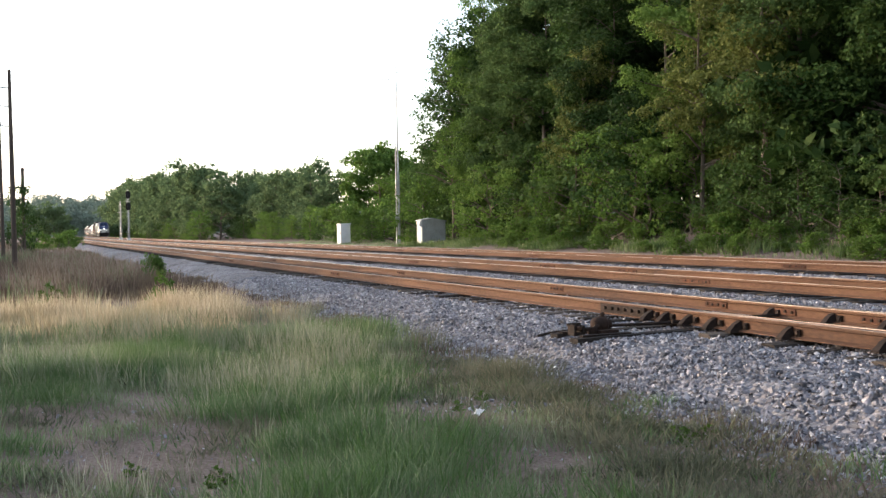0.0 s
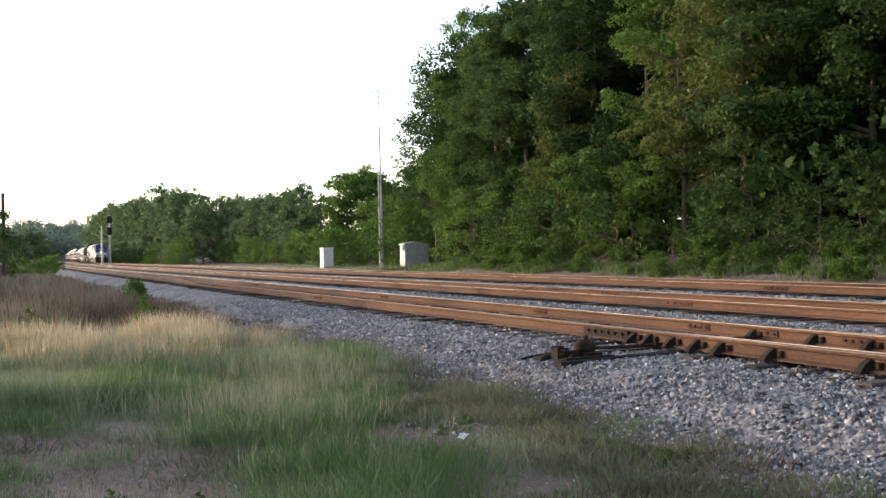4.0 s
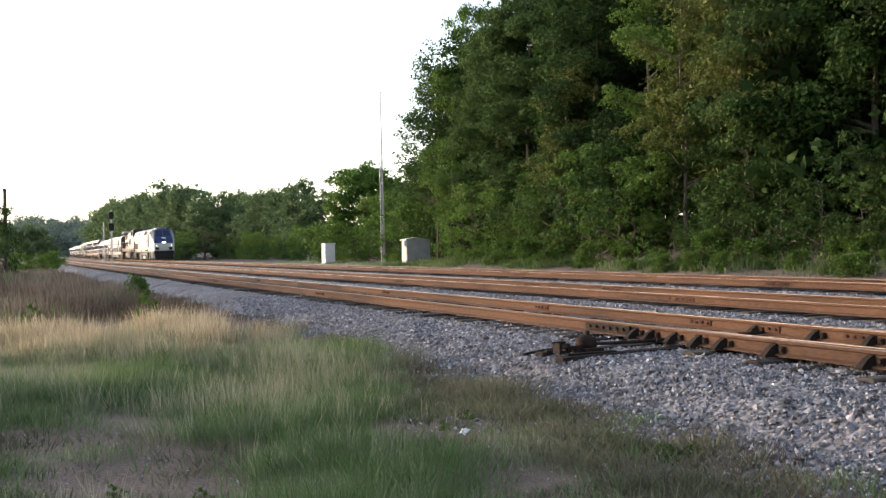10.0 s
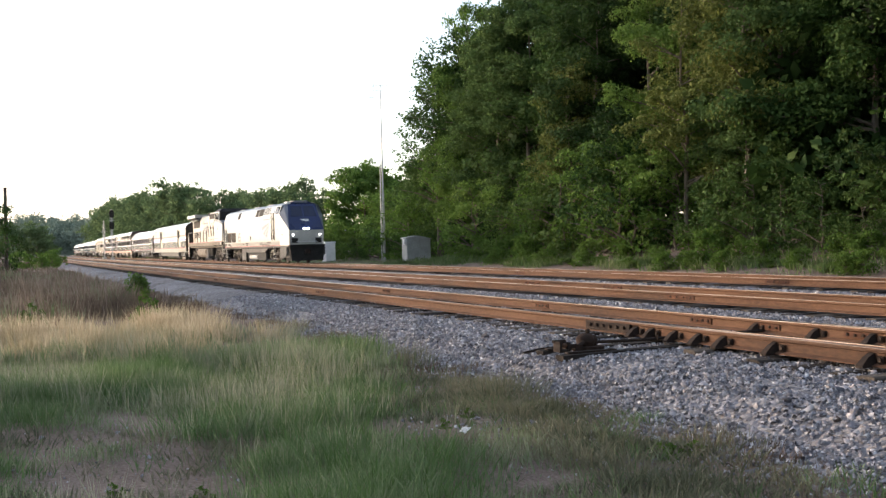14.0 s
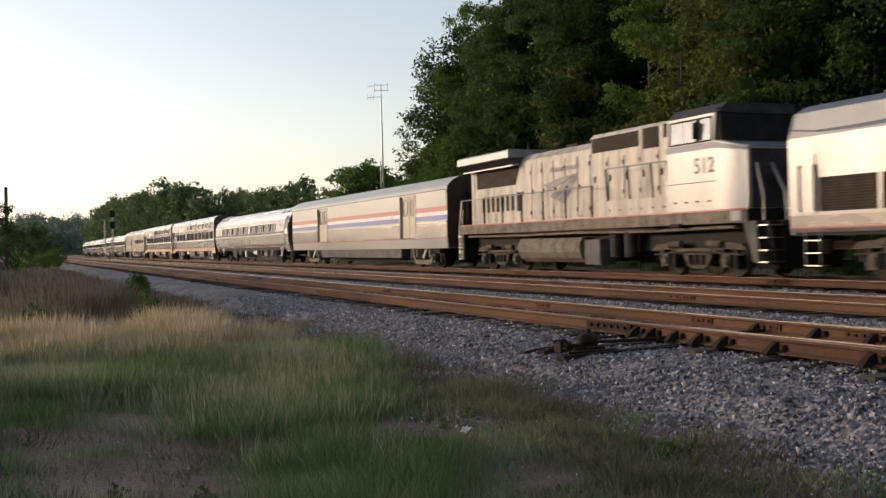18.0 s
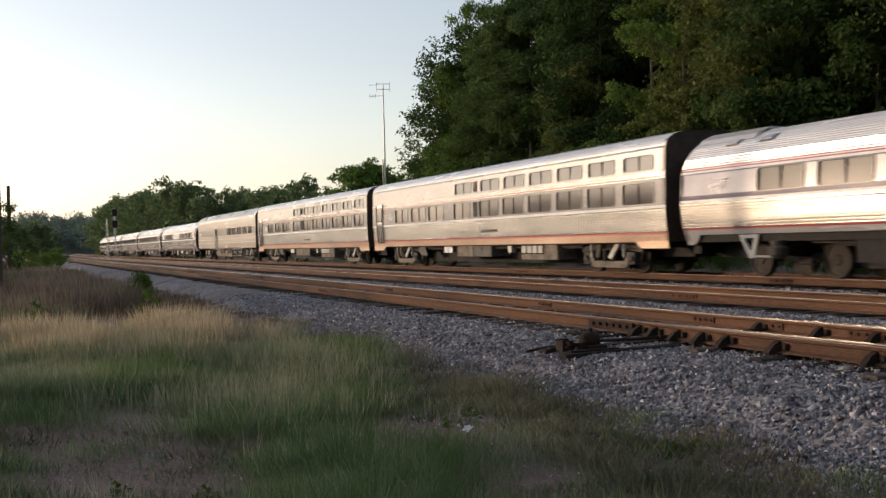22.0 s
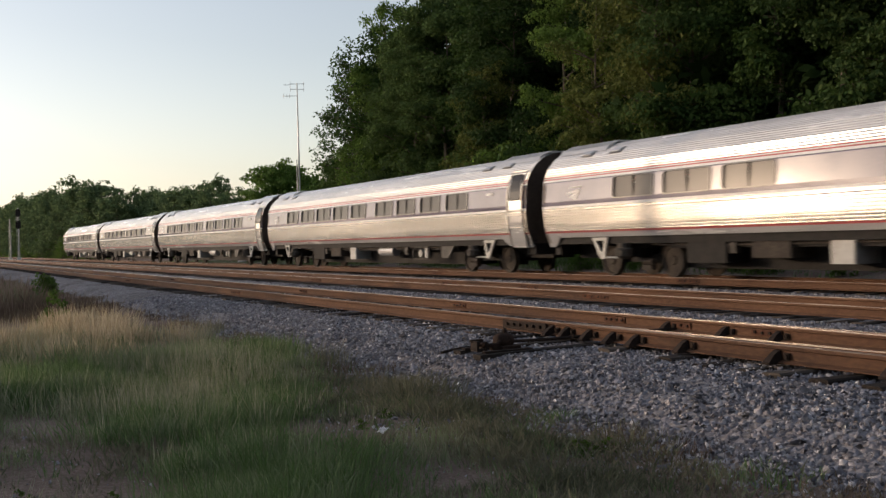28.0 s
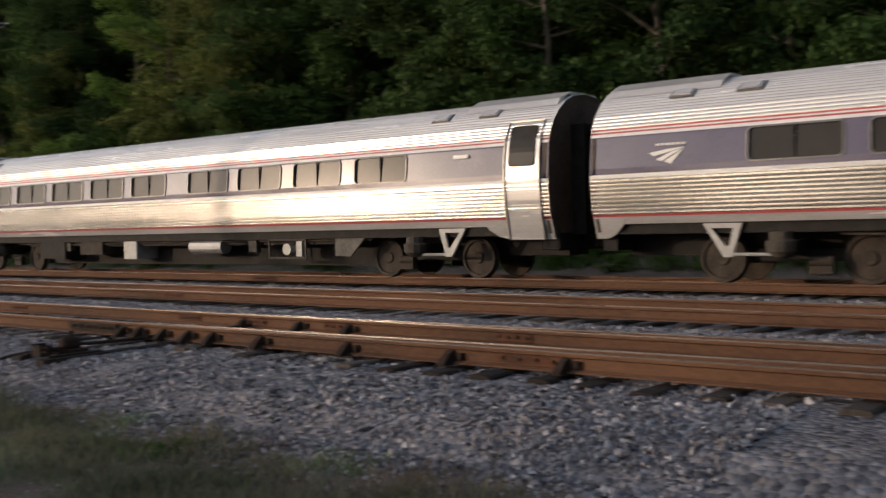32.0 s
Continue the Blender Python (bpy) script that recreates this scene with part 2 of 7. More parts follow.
LEAF = island("broad_leaves", [(0.022, 0.050, 0.012), (0.039, 0.078, 0.018), (0.063, 0.108, 0.026), (0.102, 0.145, 0.038)], rough=0.75, spec=0.15, through_light=0.35, by_object=0.5)
LEAF_DARK = island("deep_green_leaves", [(0.015, 0.034, 0.009), (0.025, 0.052, 0.013), (0.039, 0.072, 0.018), (0.065, 0.10, 0.026)], rough=0.75, spec=0.15, through_light=0.3, by_object=0.4)
LEAF_YELLOW = island("yellowish_leaves", [(0.06, 0.085, 0.018), (0.095, 0.12, 0.028), (0.13, 0.15, 0.038), (0.165, 0.175, 0.052)], rough=0.75, spec=0.15, through_light=0.4, by_object=0.25)
LEAF_BRIGHT = island("bright_leaves", [(0.051, 0.10, 0.017), (0.079, 0.142, 0.025), (0.112, 0.185, 0.036), (0.144, 0.22, 0.05)], rough=0.75, spec=0.15, through_light=0.45, by_object=0.4)
# lighter copy of LEAF, with the sun on the foliage put into the colour
LEAF_MID = island("sunlit_leaves", [(0.042, 0.078, 0.024), (0.063, 0.106, 0.032), (0.086, 0.136, 0.042), (0.116, 0.165, 0.052)], rough=0.8, spec=0.1, through_light=0.45, by_object=0.4)
# leaf greens lightened so that distance haze is part of the colour
LEAF_LINE_HAZED = island("tree_line_leaves", [(0.068, 0.108, 0.050), (0.095, 0.142, 0.064), (0.125, 0.178, 0.080), (0.155, 0.205, 0.095)], rough=0.85, spec=0.1, through_light=0.5, by_object=0.5)
# grey-green base colour paints air haze onto the far ridge
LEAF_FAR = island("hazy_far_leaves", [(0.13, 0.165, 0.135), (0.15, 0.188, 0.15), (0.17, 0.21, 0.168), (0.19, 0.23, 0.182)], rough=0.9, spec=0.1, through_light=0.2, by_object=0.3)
GRASS_GREEN = island("green_grass", [(0.055, 0.115, 0.030), (0.108, 0.188, 0.060), (0.185, 0.25, 0.125), (0.36, 0.375, 0.265)], rough=0.8, spec=0.2, through_light=0.45, noise_scale=2.4)
GRASS_OLIVE = island("olive_grass", [(0.080, 0.142, 0.042), (0.155, 0.225, 0.092), (0.255, 0.29, 0.178), (0.37, 0.37, 0.26)], rough=0.85, spec=0.2, through_light=0.45, noise_scale=1.1)
GRASS_PALE = island("pale_grass_stalks", [(0.28, 0.29, 0.18), (0.37, 0.365, 0.25), (0.46, 0.43, 0.33), (0.31, 0.33, 0.20)], rough=0.85, spec=0.2, through_light=0.4)
GRASS_DRY = island("dry_grass", [(0.24, 0.25, 0.12), (0.44, 0.36, 0.225), (0.60, 0.51, 0.355), (0.70, 0.61, 0.46)], rough=0.85, spec=0.2, through_light=0.5, noise_scale=0.8)
GRASS_BROWN = island("brown_weeds", [(0.095, 0.066, 0.050), (0.145, 0.104, 0.077), (0.215, 0.165, 0.115), (0.155, 0.14, 0.08)], rough=0.9, spec=0.1, through_light=0.2, noise_scale=0.4)
GRASS_DRY_BROWN = island("faded_seed_stalks", [(0.20, 0.145, 0.11), (0.28, 0.21, 0.165), (0.36, 0.285, 0.225), (0.24, 0.20, 0.12)], rough=0.9, spec=0.1, through_light=0.3, noise_scale=0.6)
GRASS_GREY = island("greyish_weeds", [(0.085, 0.095, 0.055), (0.14, 0.15, 0.092), (0.25, 0.235, 0.165), (0.16, 0.175, 0.095)], rough=0.9, spec=0.1, through_light=0.3, noise_scale=1.2)
GRASS_BANK = island("bank_brush", [(0.060, 0.102, 0.036), (0.105, 0.160, 0.058), (0.175, 0.222, 0.090), (0.265, 0.275, 0.155)], rough=0.85, spec=0.15, through_light=0.45, noise_scale=0.35)
CABINET_GREY = surface("grey_cabinet_paint", (0.36, 0.36, 0.34), (0.28, 0.275, 0.25), (0.42, 0.42, 0.40), rough=0.6, metal=0.2, scale=1.5, fine=12, bump=0.05)
GALV = surface("galvanised_steel", (0.34, 0.34, 0.34), (0.26, 0.26, 0.26), (0.42, 0.42, 0.42), rough=0.5, metal=0.6, scale=2, fine=20, bump=0.05)
POLE_WOOD = surface("creosoted_pole_wood", (0.085, 0.06, 0.045), (0.05, 0.037, 0.03), (0.13, 0.10, 0.075), rough=0.95, scale=2, fine=20, bump=0.4, stretch=(4, 4, 0.3))


def ground_material(name, cols, scale, fine, bump, patch=0.15):
    m, nt, b = nodes_of(name)
    co = nt.nodes.new("ShaderNodeTexCoord")
    n1, n2, n3 = (nt.nodes.new("ShaderNodeTexNoise") for _ in range(3))
    for n, s, d in ((n1, scale, 5), (n2, fine, 5), (n3, patch, 3)):
        n.inputs["Scale"].default_value, n.inputs["Detail"].default_value = s, d
        nt.links.new(co.outputs["Object"], n.inputs["Vector"])
    a = nt.nodes.new("ShaderNodeMix")
    a.inputs[0].default_value = 0.45
    nt.links.new(n1.outputs["Fac"], a.inputs[2])
    nt.links.new(n3.outputs["Fac"], a.inputs[3])
    c = nt.nodes.new("ShaderNodeMix")
    c.inputs[0].default_value = 0.5
    nt.links.new(a.outputs[0], c.inputs[2])
    nt.links.new(n2.outputs["Fac"], c.inputs[3])
    ramp = nt.nodes.new("ShaderNodeValToRGB")
    e = ramp.color_ramp.elements
    while len(e) < len(cols):
        e.new(0.5)
    for i, k in enumerate(cols):
        e[i].position = 0.34 + 0.32 * i / (len(cols) - 1)
        e[i].color = (*k, 1)
    nt.links.new(c.outputs[0], ramp.inputs[0])
    nt.links.new(ramp.outputs[0], b.inputs["Base Color"])
    b.inputs["Roughness"].default_value = 0.95
    b.inputs["Specular IOR Level"].default_value = 0.15
    bp = nt.nodes.new("ShaderNodeBump")
    bp.inputs["Strength"].default_value, bp.inputs["Distance"].default_value = bump, 0.03
    nt.links.new(n2.outputs["Fac"], bp.inputs["Height"])
    nt.links.new(bp.outputs[0], b.inputs["Normal"])
    return m


def gravel_material(name):
    """Crushed stone beyond the loose pieces: cells of two sizes in greys."""
    m, nt, b = nodes_of(name)
    co = nt.nodes.new("ShaderNodeTexCoord")
    v = nt.nodes.new("ShaderNodeTexVoronoi")
    v.inputs["Scale"].default_value = 17.0
    nz = nt.nodes.new("ShaderNodeTexNoise")
    nz.inputs["Scale"].default_value, nz.inputs["Detail"].default_value = 0.6, 4
    nt.links.new(co.outputs["Object"], v.inputs["Vector"])
    nt.links.new(co.outputs["Object"], nz.inputs["Vector"])
    sep = nt.nodes.new("ShaderNodeSeparateColor")
    nt.links.new(v.outputs["Color"], sep.inputs[0])
    ramp = nt.nodes.new("ShaderNodeValToRGB")
    e = ramp.color_ramp.elements
    cols = [(0.085, 0.083, 0.092), (0.175, 0.172, 0.188), (0.265, 0.258, 0.278), (0.225, 0.203, 0.19), (0.37, 0.362, 0.375)]
    while len(e) < len(cols):
        e.new(0.5)
    for i, k in enumerate(cols):
        e[i].position = i / 4
        e[i].color = (*k, 1)
    nt.links.new(sep.outputs[0], ramp.inputs[0])
    stain = nt.nodes.new("ShaderNodeValToRGB")
    stain.color_ramp.elements[0].position, stain.color_ramp.elements[1].position = 0.35, 0.65
    stain.color_ramp.elements[0].color, stain.color_ramp.elements[1].color = (0.62, 0.58, 0.55, 1), (1, 1, 1, 1)
    nt.links.new(nz.outputs["Fac"], stain.inputs[0])
    mx = nt.nodes.new("ShaderNodeMix")
    mx.data_type, mx.blend_type = "RGBA", "MULTIPLY"
    mx.inputs[0].default_value = 1.0
    nt.links.new(ramp.outputs[0], mx.inputs[6])
    nt.links.new(stain.outputs[0], mx.inputs[7])
    nt.links.new(mx.outputs[2], b.inputs["Base Color"])
    b.inputs["Roughness"].default_value = 0.95
    b.inputs["Specular IOR Level"].default_value = 0.2
    bp = nt.nodes.new("ShaderNodeBump")
    bp.inputs["Strength"].default_value, bp.inputs["Distance"].default_value = 0.9, 0.03
    bp.invert = True
    nt.links.new(v.outputs["Distance"], bp.inputs["Height"])
    nt.links.new(bp.outputs[0], b.inputs["Normal"])
    return m


BALLAST = gravel_material("crushed_stone")
SOIL = ground_material("grassy_soil", [(0.10, 0.073, 0.058), (0.165, 0.122, 0.10), (0.235, 0.178, 0.147), (0.35, 0.275, 0.235)], 0.9, 34.0, 1.0)
TIE_DARK = surface("dark_creosoted_wood", (0.036, 0.03, 0.026), (0.02, 0.017, 0.015), (0.065, 0.054, 0.045), rough=0.95, scale=3, fine=30, bump=0.4, stretch=(0.6, 6, 3), spec=0.1)
RUST_DARK = surface("dark_rust", (0.10, 0.045, 0.025), (0.05, 0.025, 0.016), (0.16, 0.07, 0.036), rough=0.85, scale=6, fine=40, bump=0.25, depth=0.004, spec=0.2)


# ---- building helpers ----
class Build:
    """Gathers vertices and faces of one mesh."""

    def __init__(self):
        self.v, self.f = [], []

    def add(self, verts, faces):
        n = len(self.v)
        self.v += [tuple(p) for p in verts]
        self.f += [tuple(i + n for i in f) for f in faces]
        return self

    def box(self, x0, x1, y0, y1, z0, z1, c=0.0):
        """A box; c cuts the long upright edges (chamfer)."""
        if c:
            ring = [(x0 + c, y0), (x1 - c, y0), (x1, y0 + c), (x1, y1 - c), (x1 - c, y1), (x0 + c, y1), (x0, y1 - c), (x0, y0 + c)]
        else:
            ring = [(x0, y0), (x1, y0), (x1, y1), (x0, y1)]
        n = len(ring)
        vs = [(x, y, z0) for x, y in ring] + [(x, y, z1) for x, y in ring]
        fs = [tuple(range(n))[::-1], tuple(range(n, 2 * n))] + [(i, (i + 1) % n, (i + 1) % n + n, i + n) for i in range(n)]
        return self.add(vs, fs)

    def prism(self, profile, y0, y1, cap=True, closed=True):
        """A profile of (x, z) points drawn out along y."""
        n = len(profile)
        vs = [(x, y0, z) for x, z in profile] + [(x, y1, z) for x, z in profile]
        fs = [(i, i + n, (i + 1) % n + n, (i + 1) % n) for i in range(n if closed else n - 1)]
        if cap and closed:
            fs += [tuple(range(n)), tuple(range(n, 2 * n))[::-1]]
        return self.add(vs, fs)

    def loft(self, rings, cap=True):
        """Rings of equally many (x, y, z) points, closed."""
        n = len(rings[0])
        vs = [p for r in rings for p in r]
        fs = []
        for k in range(len(rings) - 1):
            fs += [(k * n + i, k * n + (i + 1) % n, (k + 1) * n + (i + 1) % n, (k + 1) * n + i) for i in range(n)]
        if cap:
            fs += [tuple(range(n))[::-1], tuple(range((len(rings) - 1) * n, len(rings) * n))]
        return self.add(vs, fs)

    def rod(self, a, b, r, n=8, r2=None):
        """A round bar from a to b."""
        a, b = Vector(a), Vector(b)
        d = (b - a).normalized()
        u = d.orthogonal().normalized()
        w = d.cross(u)
        r2 = r if r2 is None else r2
        ring = [(math.cos(2 * math.pi * i / n), math.sin(2 * math.pi * i / n)) for i in range(n)]
        return self.loft([[a + (u * c + w * s) * r for c, s in ring], [b + (u * c + w * s) * r2 for c, s in ring]])

    def rods(self, points, r, n=6):
        for a, b in zip(points, points[1:]):
            self.rod(a, b, r, n)
        return self

    def plate(self, pts, x0, x1):
        """A flat plate: (y, z) outline, from x0 to x1."""
        n = len(pts)
        vs = [(x0, y, z) for y, z in pts] + [(x1, y, z) for y, z in pts]
        return self.add(vs, [tuple(range(n)), tuple(range(n, 2 * n))[::-1]] + [(i, i + n, (i + 1) % n + n, (i + 1) % n) for i in range(n)])

    def mesh(self, name, material, smooth=False, mend=True):
        me = bpy.data.meshes.new(name)
        me.from_pydata(self.v, [], self.f)
        if mend:
            bm = bmesh.new()
            bm.from_mesh(me)
            bmesh.ops.remove_doubles(bm, verts=bm.verts, dist=1e-5)
            bmesh.ops.recalc_face_normals(bm, faces=bm.faces)
            bm.to_mesh(me)
            bm.free()
        me.materials.append(material)
        if smooth:
            me.shade_smooth()
            me.set_sharp_from_angle(angle=radians(35))
        return me


def part(name, bd, material, parent=None, label="", smooth=False, mend=True):
    """One mesh object under a thing or a part."""
    ob = new(name, bd.mesh(name, material, smooth, mend) if isinstance(bd, Build) else bd)
    ob.parent = parent
    if label:
        ob["label"] = label
    return ob


def thing(name, label, category, at=None, group="", kind=""):
    ob = new(name)
    ob.empty_display_size = 0.3
    if at is not None:
        ob.matrix_basis = at
    return tagged(ob, label, category, group, kind)


def numpy_mesh(name, verts, faces, material):
    """A large mesh of equal-sized faces from arrays."""
    me = bpy.data.meshes.new(name)
    k = faces.shape[1]
    me.vertices.add(len(verts))
    me.vertices.foreach_set("co", np.ascontiguousarray(verts, dtype=np.float32).ravel())
    me.loops.add(faces.size)
    me.loops.foreach_set("vertex_index", np.ascontiguousarray(faces, dtype=np.int32).ravel())
    me.polygons.add(len(faces))
    me.polygons.foreach_set("loop_start", np.arange(0, faces.size, k, dtype=np.int32))
    me.update(calc_edges=True)
    me.materials.append(material)
    return me


# ---- the lie of the line ----
NEAR, MIDDLE, MAIN = 8.53, 13.31, 19.06
BEND, BEND_FROM = 0.00011, 80.0


def sweep(y):
    """Sideways shift of the tracks at y: straight, then a long bend."""
    return BEND * np.maximum(np.asarray(y, dtype=float) - BEND_FROM, 0) ** 2 / 2


def ground_z(x, y):
    """Height of the ground beside and beyond the tracks."""
    x, y = np.asarray(x, dtype=float), np.asarray(y, dtype=float)
    u = x - sweep(np.minimum(y, 700))
    z = np.interp(u, [-400, -60, -20, 0, 4.6, 5.65, 7.0, 21.0, 23.0, 27.5, 30, 36, 60, 120, 400], [3, 1.5, -0.2, -0.5, -0.52, -0.475, -0.7, -0.7, -0.6, -0.42, -0.1, 1.4, 5.0, 8.0, 10])
    low = np.clip((y - 62) / 18, 0, 1)
    z = np.where(u > 23, z * (1 - 0.88 * low) - 0.55 * low, z)
    z = z + 0.05 * np.sin(u * 1.3 + y * 0.4) * np.sin(y * 0.9 + 1) * (np.abs(u - 14) > 9.5)
    far = np.clip((y - 450) / 500, 0, 1)
    return z * (1 - far) + far * (-1.0)


def ground():
    xs = np.concatenate([np.linspace(-2500, -150, 10), np.linspace(-120, -12, 16), np.arange(-10, 5, 0.5), np.linspace(5, 32, 32), np.linspace(34, 130, 28), np.linspace(160, 2500, 10)])
    ys = np.concatenate([np.linspace(-800, -60, 10), np.linspace(-50, -4, 16), np.arange(-3, 45, 0.6), np.linspace(46, 200, 60), np.linspace(210, 700, 40), np.linspace(750, 4500, 14)])
    gx, gy = np.meshgrid(xs, ys)
    v = np.stack([gx, gy, ground_z(gx, gy)], -1).reshape(-1, 3)
    n = len(xs)
    i, j = np.meshgrid(np.arange(n - 1), np.arange(len(ys) - 1))
    a = (j * n + i).ravel()
    me = numpy_mesh("ground", v, np.stack([a, a + 1, a + n + 1, a + n], -1), SOIL)
    me.shade_smooth()
    tagged(new("ground", me), "rough grassy soil with bare sandy patches", "ground", kind="structure")


BED = [(4.7, -0.72), (5.1, -0.63), (5.6, -0.46), (6.0, -0.305), (6.35, -0.27), (7.05, -0.255), (9.9, -0.245), (10.9, -0.30), (11.8, -0.25), (14.8, -0.25), (16.1, -0.32), (17.6, -0.245), (20.6, -0.24), (21.4, -0.27), (23.0, -0.66)]


def bed_z(u):
    return np.interp(u, [p[0] for p in BED], [p[1] for p in BED])


def ballast():
    us = np.concatenate([np.linspace(4.7, 7.05, 12), np.linspace(7.4, 21.4, 34), np.linspace(21.8, 23, 4)])
    ys = np.concatenate([np.linspace(-60, -2, 30), np.arange(-1.5, 40, 0.5), np.linspace(41, 120, 60), np.linspace(125, 520, 60)])
    gu, gy = np.meshgrid(us, ys)
    rng = np.random.default_rng(4)
    z = bed_z(gu) + rng.normal(0, 0.012, gu.shape)
    edge = np.where(gu < 5.2, 0.35 * np.sin(gy * 0.7) + 0.25 * np.sin(gy * 1.9 + 1), 0)
    v = np.stack([gu + edge + sweep(gy), gy, z], -1).reshape(-1, 3)
    n = len(us)
    i, j = np.meshgrid(np.arange(n - 1), np.arange(len(ys) - 1))
    a = (j * n + i).ravel()
    me = numpy_mesh("ballast_bed", v, np.stack([a, a + 1, a + n + 1, a + n], -1), BALLAST)
    me.shade_smooth()
    return tagged(new("ballast_bed", me), "bed of grey crushed stone under the railway tracks", "ballast", kind="structure")


RAIL_SIDE = [(-0.075, -0.18), (0.075, -0.18), (0.075, -0.168), (0.012, -0.145), (0.010, -0.052), (0.036, -0.040), (0.036, -0.008), (-0.036, -0.008), (-0.036, -0.040), (-0.010, -0.052), (-0.012, -0.145), (-0.075, -0.168)]
RAIL_CROWN = [(-0.036, -0.008), (0.036, -0.008), (0.034, -0.002), (0.022, 0.0), (-0.022, 0.0), (-0.034, -0.002)]


def along(profile, x, ys):
    """A profile swept along a track's line."""
    rings = []
    for y in ys:
        sx = x + float(sweep(y))
        rings.append([(sx + a, y, b) for a, b in profile])
    return Build().loft(rings)


def track(name, x, label, ys):
    t = thing(name, label, "railway track", kind="structure")
    for s in (-1, 1):
        r = part("rail", along(RAIL_SIDE, x + s * 0.7535, ys), RUST, t, "rusty steel rail")
        dull = x == NEAR and s < 0
        part("rail_head", along(RAIL_CROWN, x + s * 0.7535, ys), RAIL_DULL if dull else RAIL_TOP, r, "dull rusted running surface" if dull else "polished running surface")
    return t


RAIL_Y = [-60, -20, 0, 20, 40, 60, 80, 100] + [100 + 15 * i for i in range(1, 29)]
ground()
ballast()
near_track = track("near_track", NEAR, "rusty siding track with a switch, on ballast", RAIL_Y)
middle_track = track("middle_track", MIDDLE, "rusty middle track on ballast", RAIL_Y)
main_track = track("main_track", MAIN, "main line track that the train runs on", RAIL_Y)


# ---- the train: pieces shared by its vehicles (front towards -y, z = 0 at the rail) ----
def lathe_x(profile, n=20):
    """Rings of (x, r) about the x axis, with closed ends."""
    return Build().loft([[(x, r * math.cos(2 * math.pi * i / n), r * math.sin(2 * math.pi * i / n)) for i in range(n)] for x, r in profile])


WHEEL = lathe_x([(-0.07, 0.03), (-0.07, 0.11), (-0.03, 0.14), (-0.02, 0.36), (-0.06, 0.385), (-0.065, 0.45), (0.055, 0.457), (0.06, 0.485), (0.085, 0.48), (0.085, 0.03)]).mesh("wheel", GRIME, smooth=True)


def wheels(parent, y, spread, half=0.75):
    for dy in (-spread / 2, spread / 2):
        for s in (-1, 1):
            w = part("wheel", WHEEL, None, parent, "rolled steel wheel with a worn tread")
            w.matrix_basis = pose(s * half, y + dy, 0.457, 0, 0, 0 if s < 0 else 180)
        a = part("axle", Build().rod((-0.75, y + dy, 0.457), (0.75, y + dy, 0.457), 0.08), BLACK, parent)


def inboard_truck(car, y, turn=1):
    """Truck with its frame between the wheels, a bracket and an air-spring pod outside."""
    t = part("truck", Build().box(-1.15, 1.15, y - 0.22, y + 0.22, 0.55, 0.8), BLACK, car, "dark inboard truck bolster")
    for q in (-0.475, 0.475):
        part("side_beam", Build().box(q - 0.125, q + 0.125, y - 1.55, y + 1.55, 0.40, 0.62, 0.05), BLACK, t)
    wheels(t, y, 2.59)
    for s in (-1, 1):
        b = Build()
        ya, yb = y - turn * 1.05, y - turn * 0.2
        tri = [(ya - 0.36, 1.12), (ya + 0.36, 1.12), (ya + turn * 0.10 + 0.08, 0.50), (ya + turn * 0.10 - 0.08, 0.50)]
        gap = [(ya - 0.20, 1.03), (ya + 0.20, 1.03), (ya + turn * 0.09 + 0.03, 0.70), (ya + turn * 0.09 - 0.03, 0.70)]
        x = s * 1.40
        b.add([(x + o, *p) for o in (-0.03, 0.03) for q in (tri, gap) for p in q], [(8 * (o > 0) + k, 8 * (o > 0) + (k + 1) % 4, 8 * (o > 0) + 4 + (k + 1) % 4, 8 * (o > 0) + 4 + k) for o in (-1, 1) for k in range(4)] + [(w + k, w + (k + 1) % 4, w + 8 + (k + 1) % 4, w + 8 + k) for w in (0, 4) for k in range(4)])
        b.rod((x, ya + turn * 0.1, 0.55), (x, yb + turn * 0.25, 0.55), 0.03, 6)
        part("bolster_bracket", b, CABINET_GREY, t, "pale steel bolster anchor bracket")
        part("air_spring", Build().loft([[(x + r * math.cos(a), y + r * math.sin(a), z) for a in np.arange(0, 6.28, 0.5236)] for r, z in ((0.12, 0.5), (0.25, 0.6), (0.27, 0.78), (0.2, 0.82), (0.2, 0.95))]), TRUCK_GREY, t)
        part("brake_cylinder", Build().rod((s * 1.0, y + turn * 0.35, 0.42), (s * 1.0, y + turn * 0.75, 0.42), 0.09).box(s * 1.0 - 0.08, s * 1.0 + 0.08, y + turn * 0.55 - 0.2, y + turn * 0.55 + 0.2, 0.2, 0.34), GRIME, t)


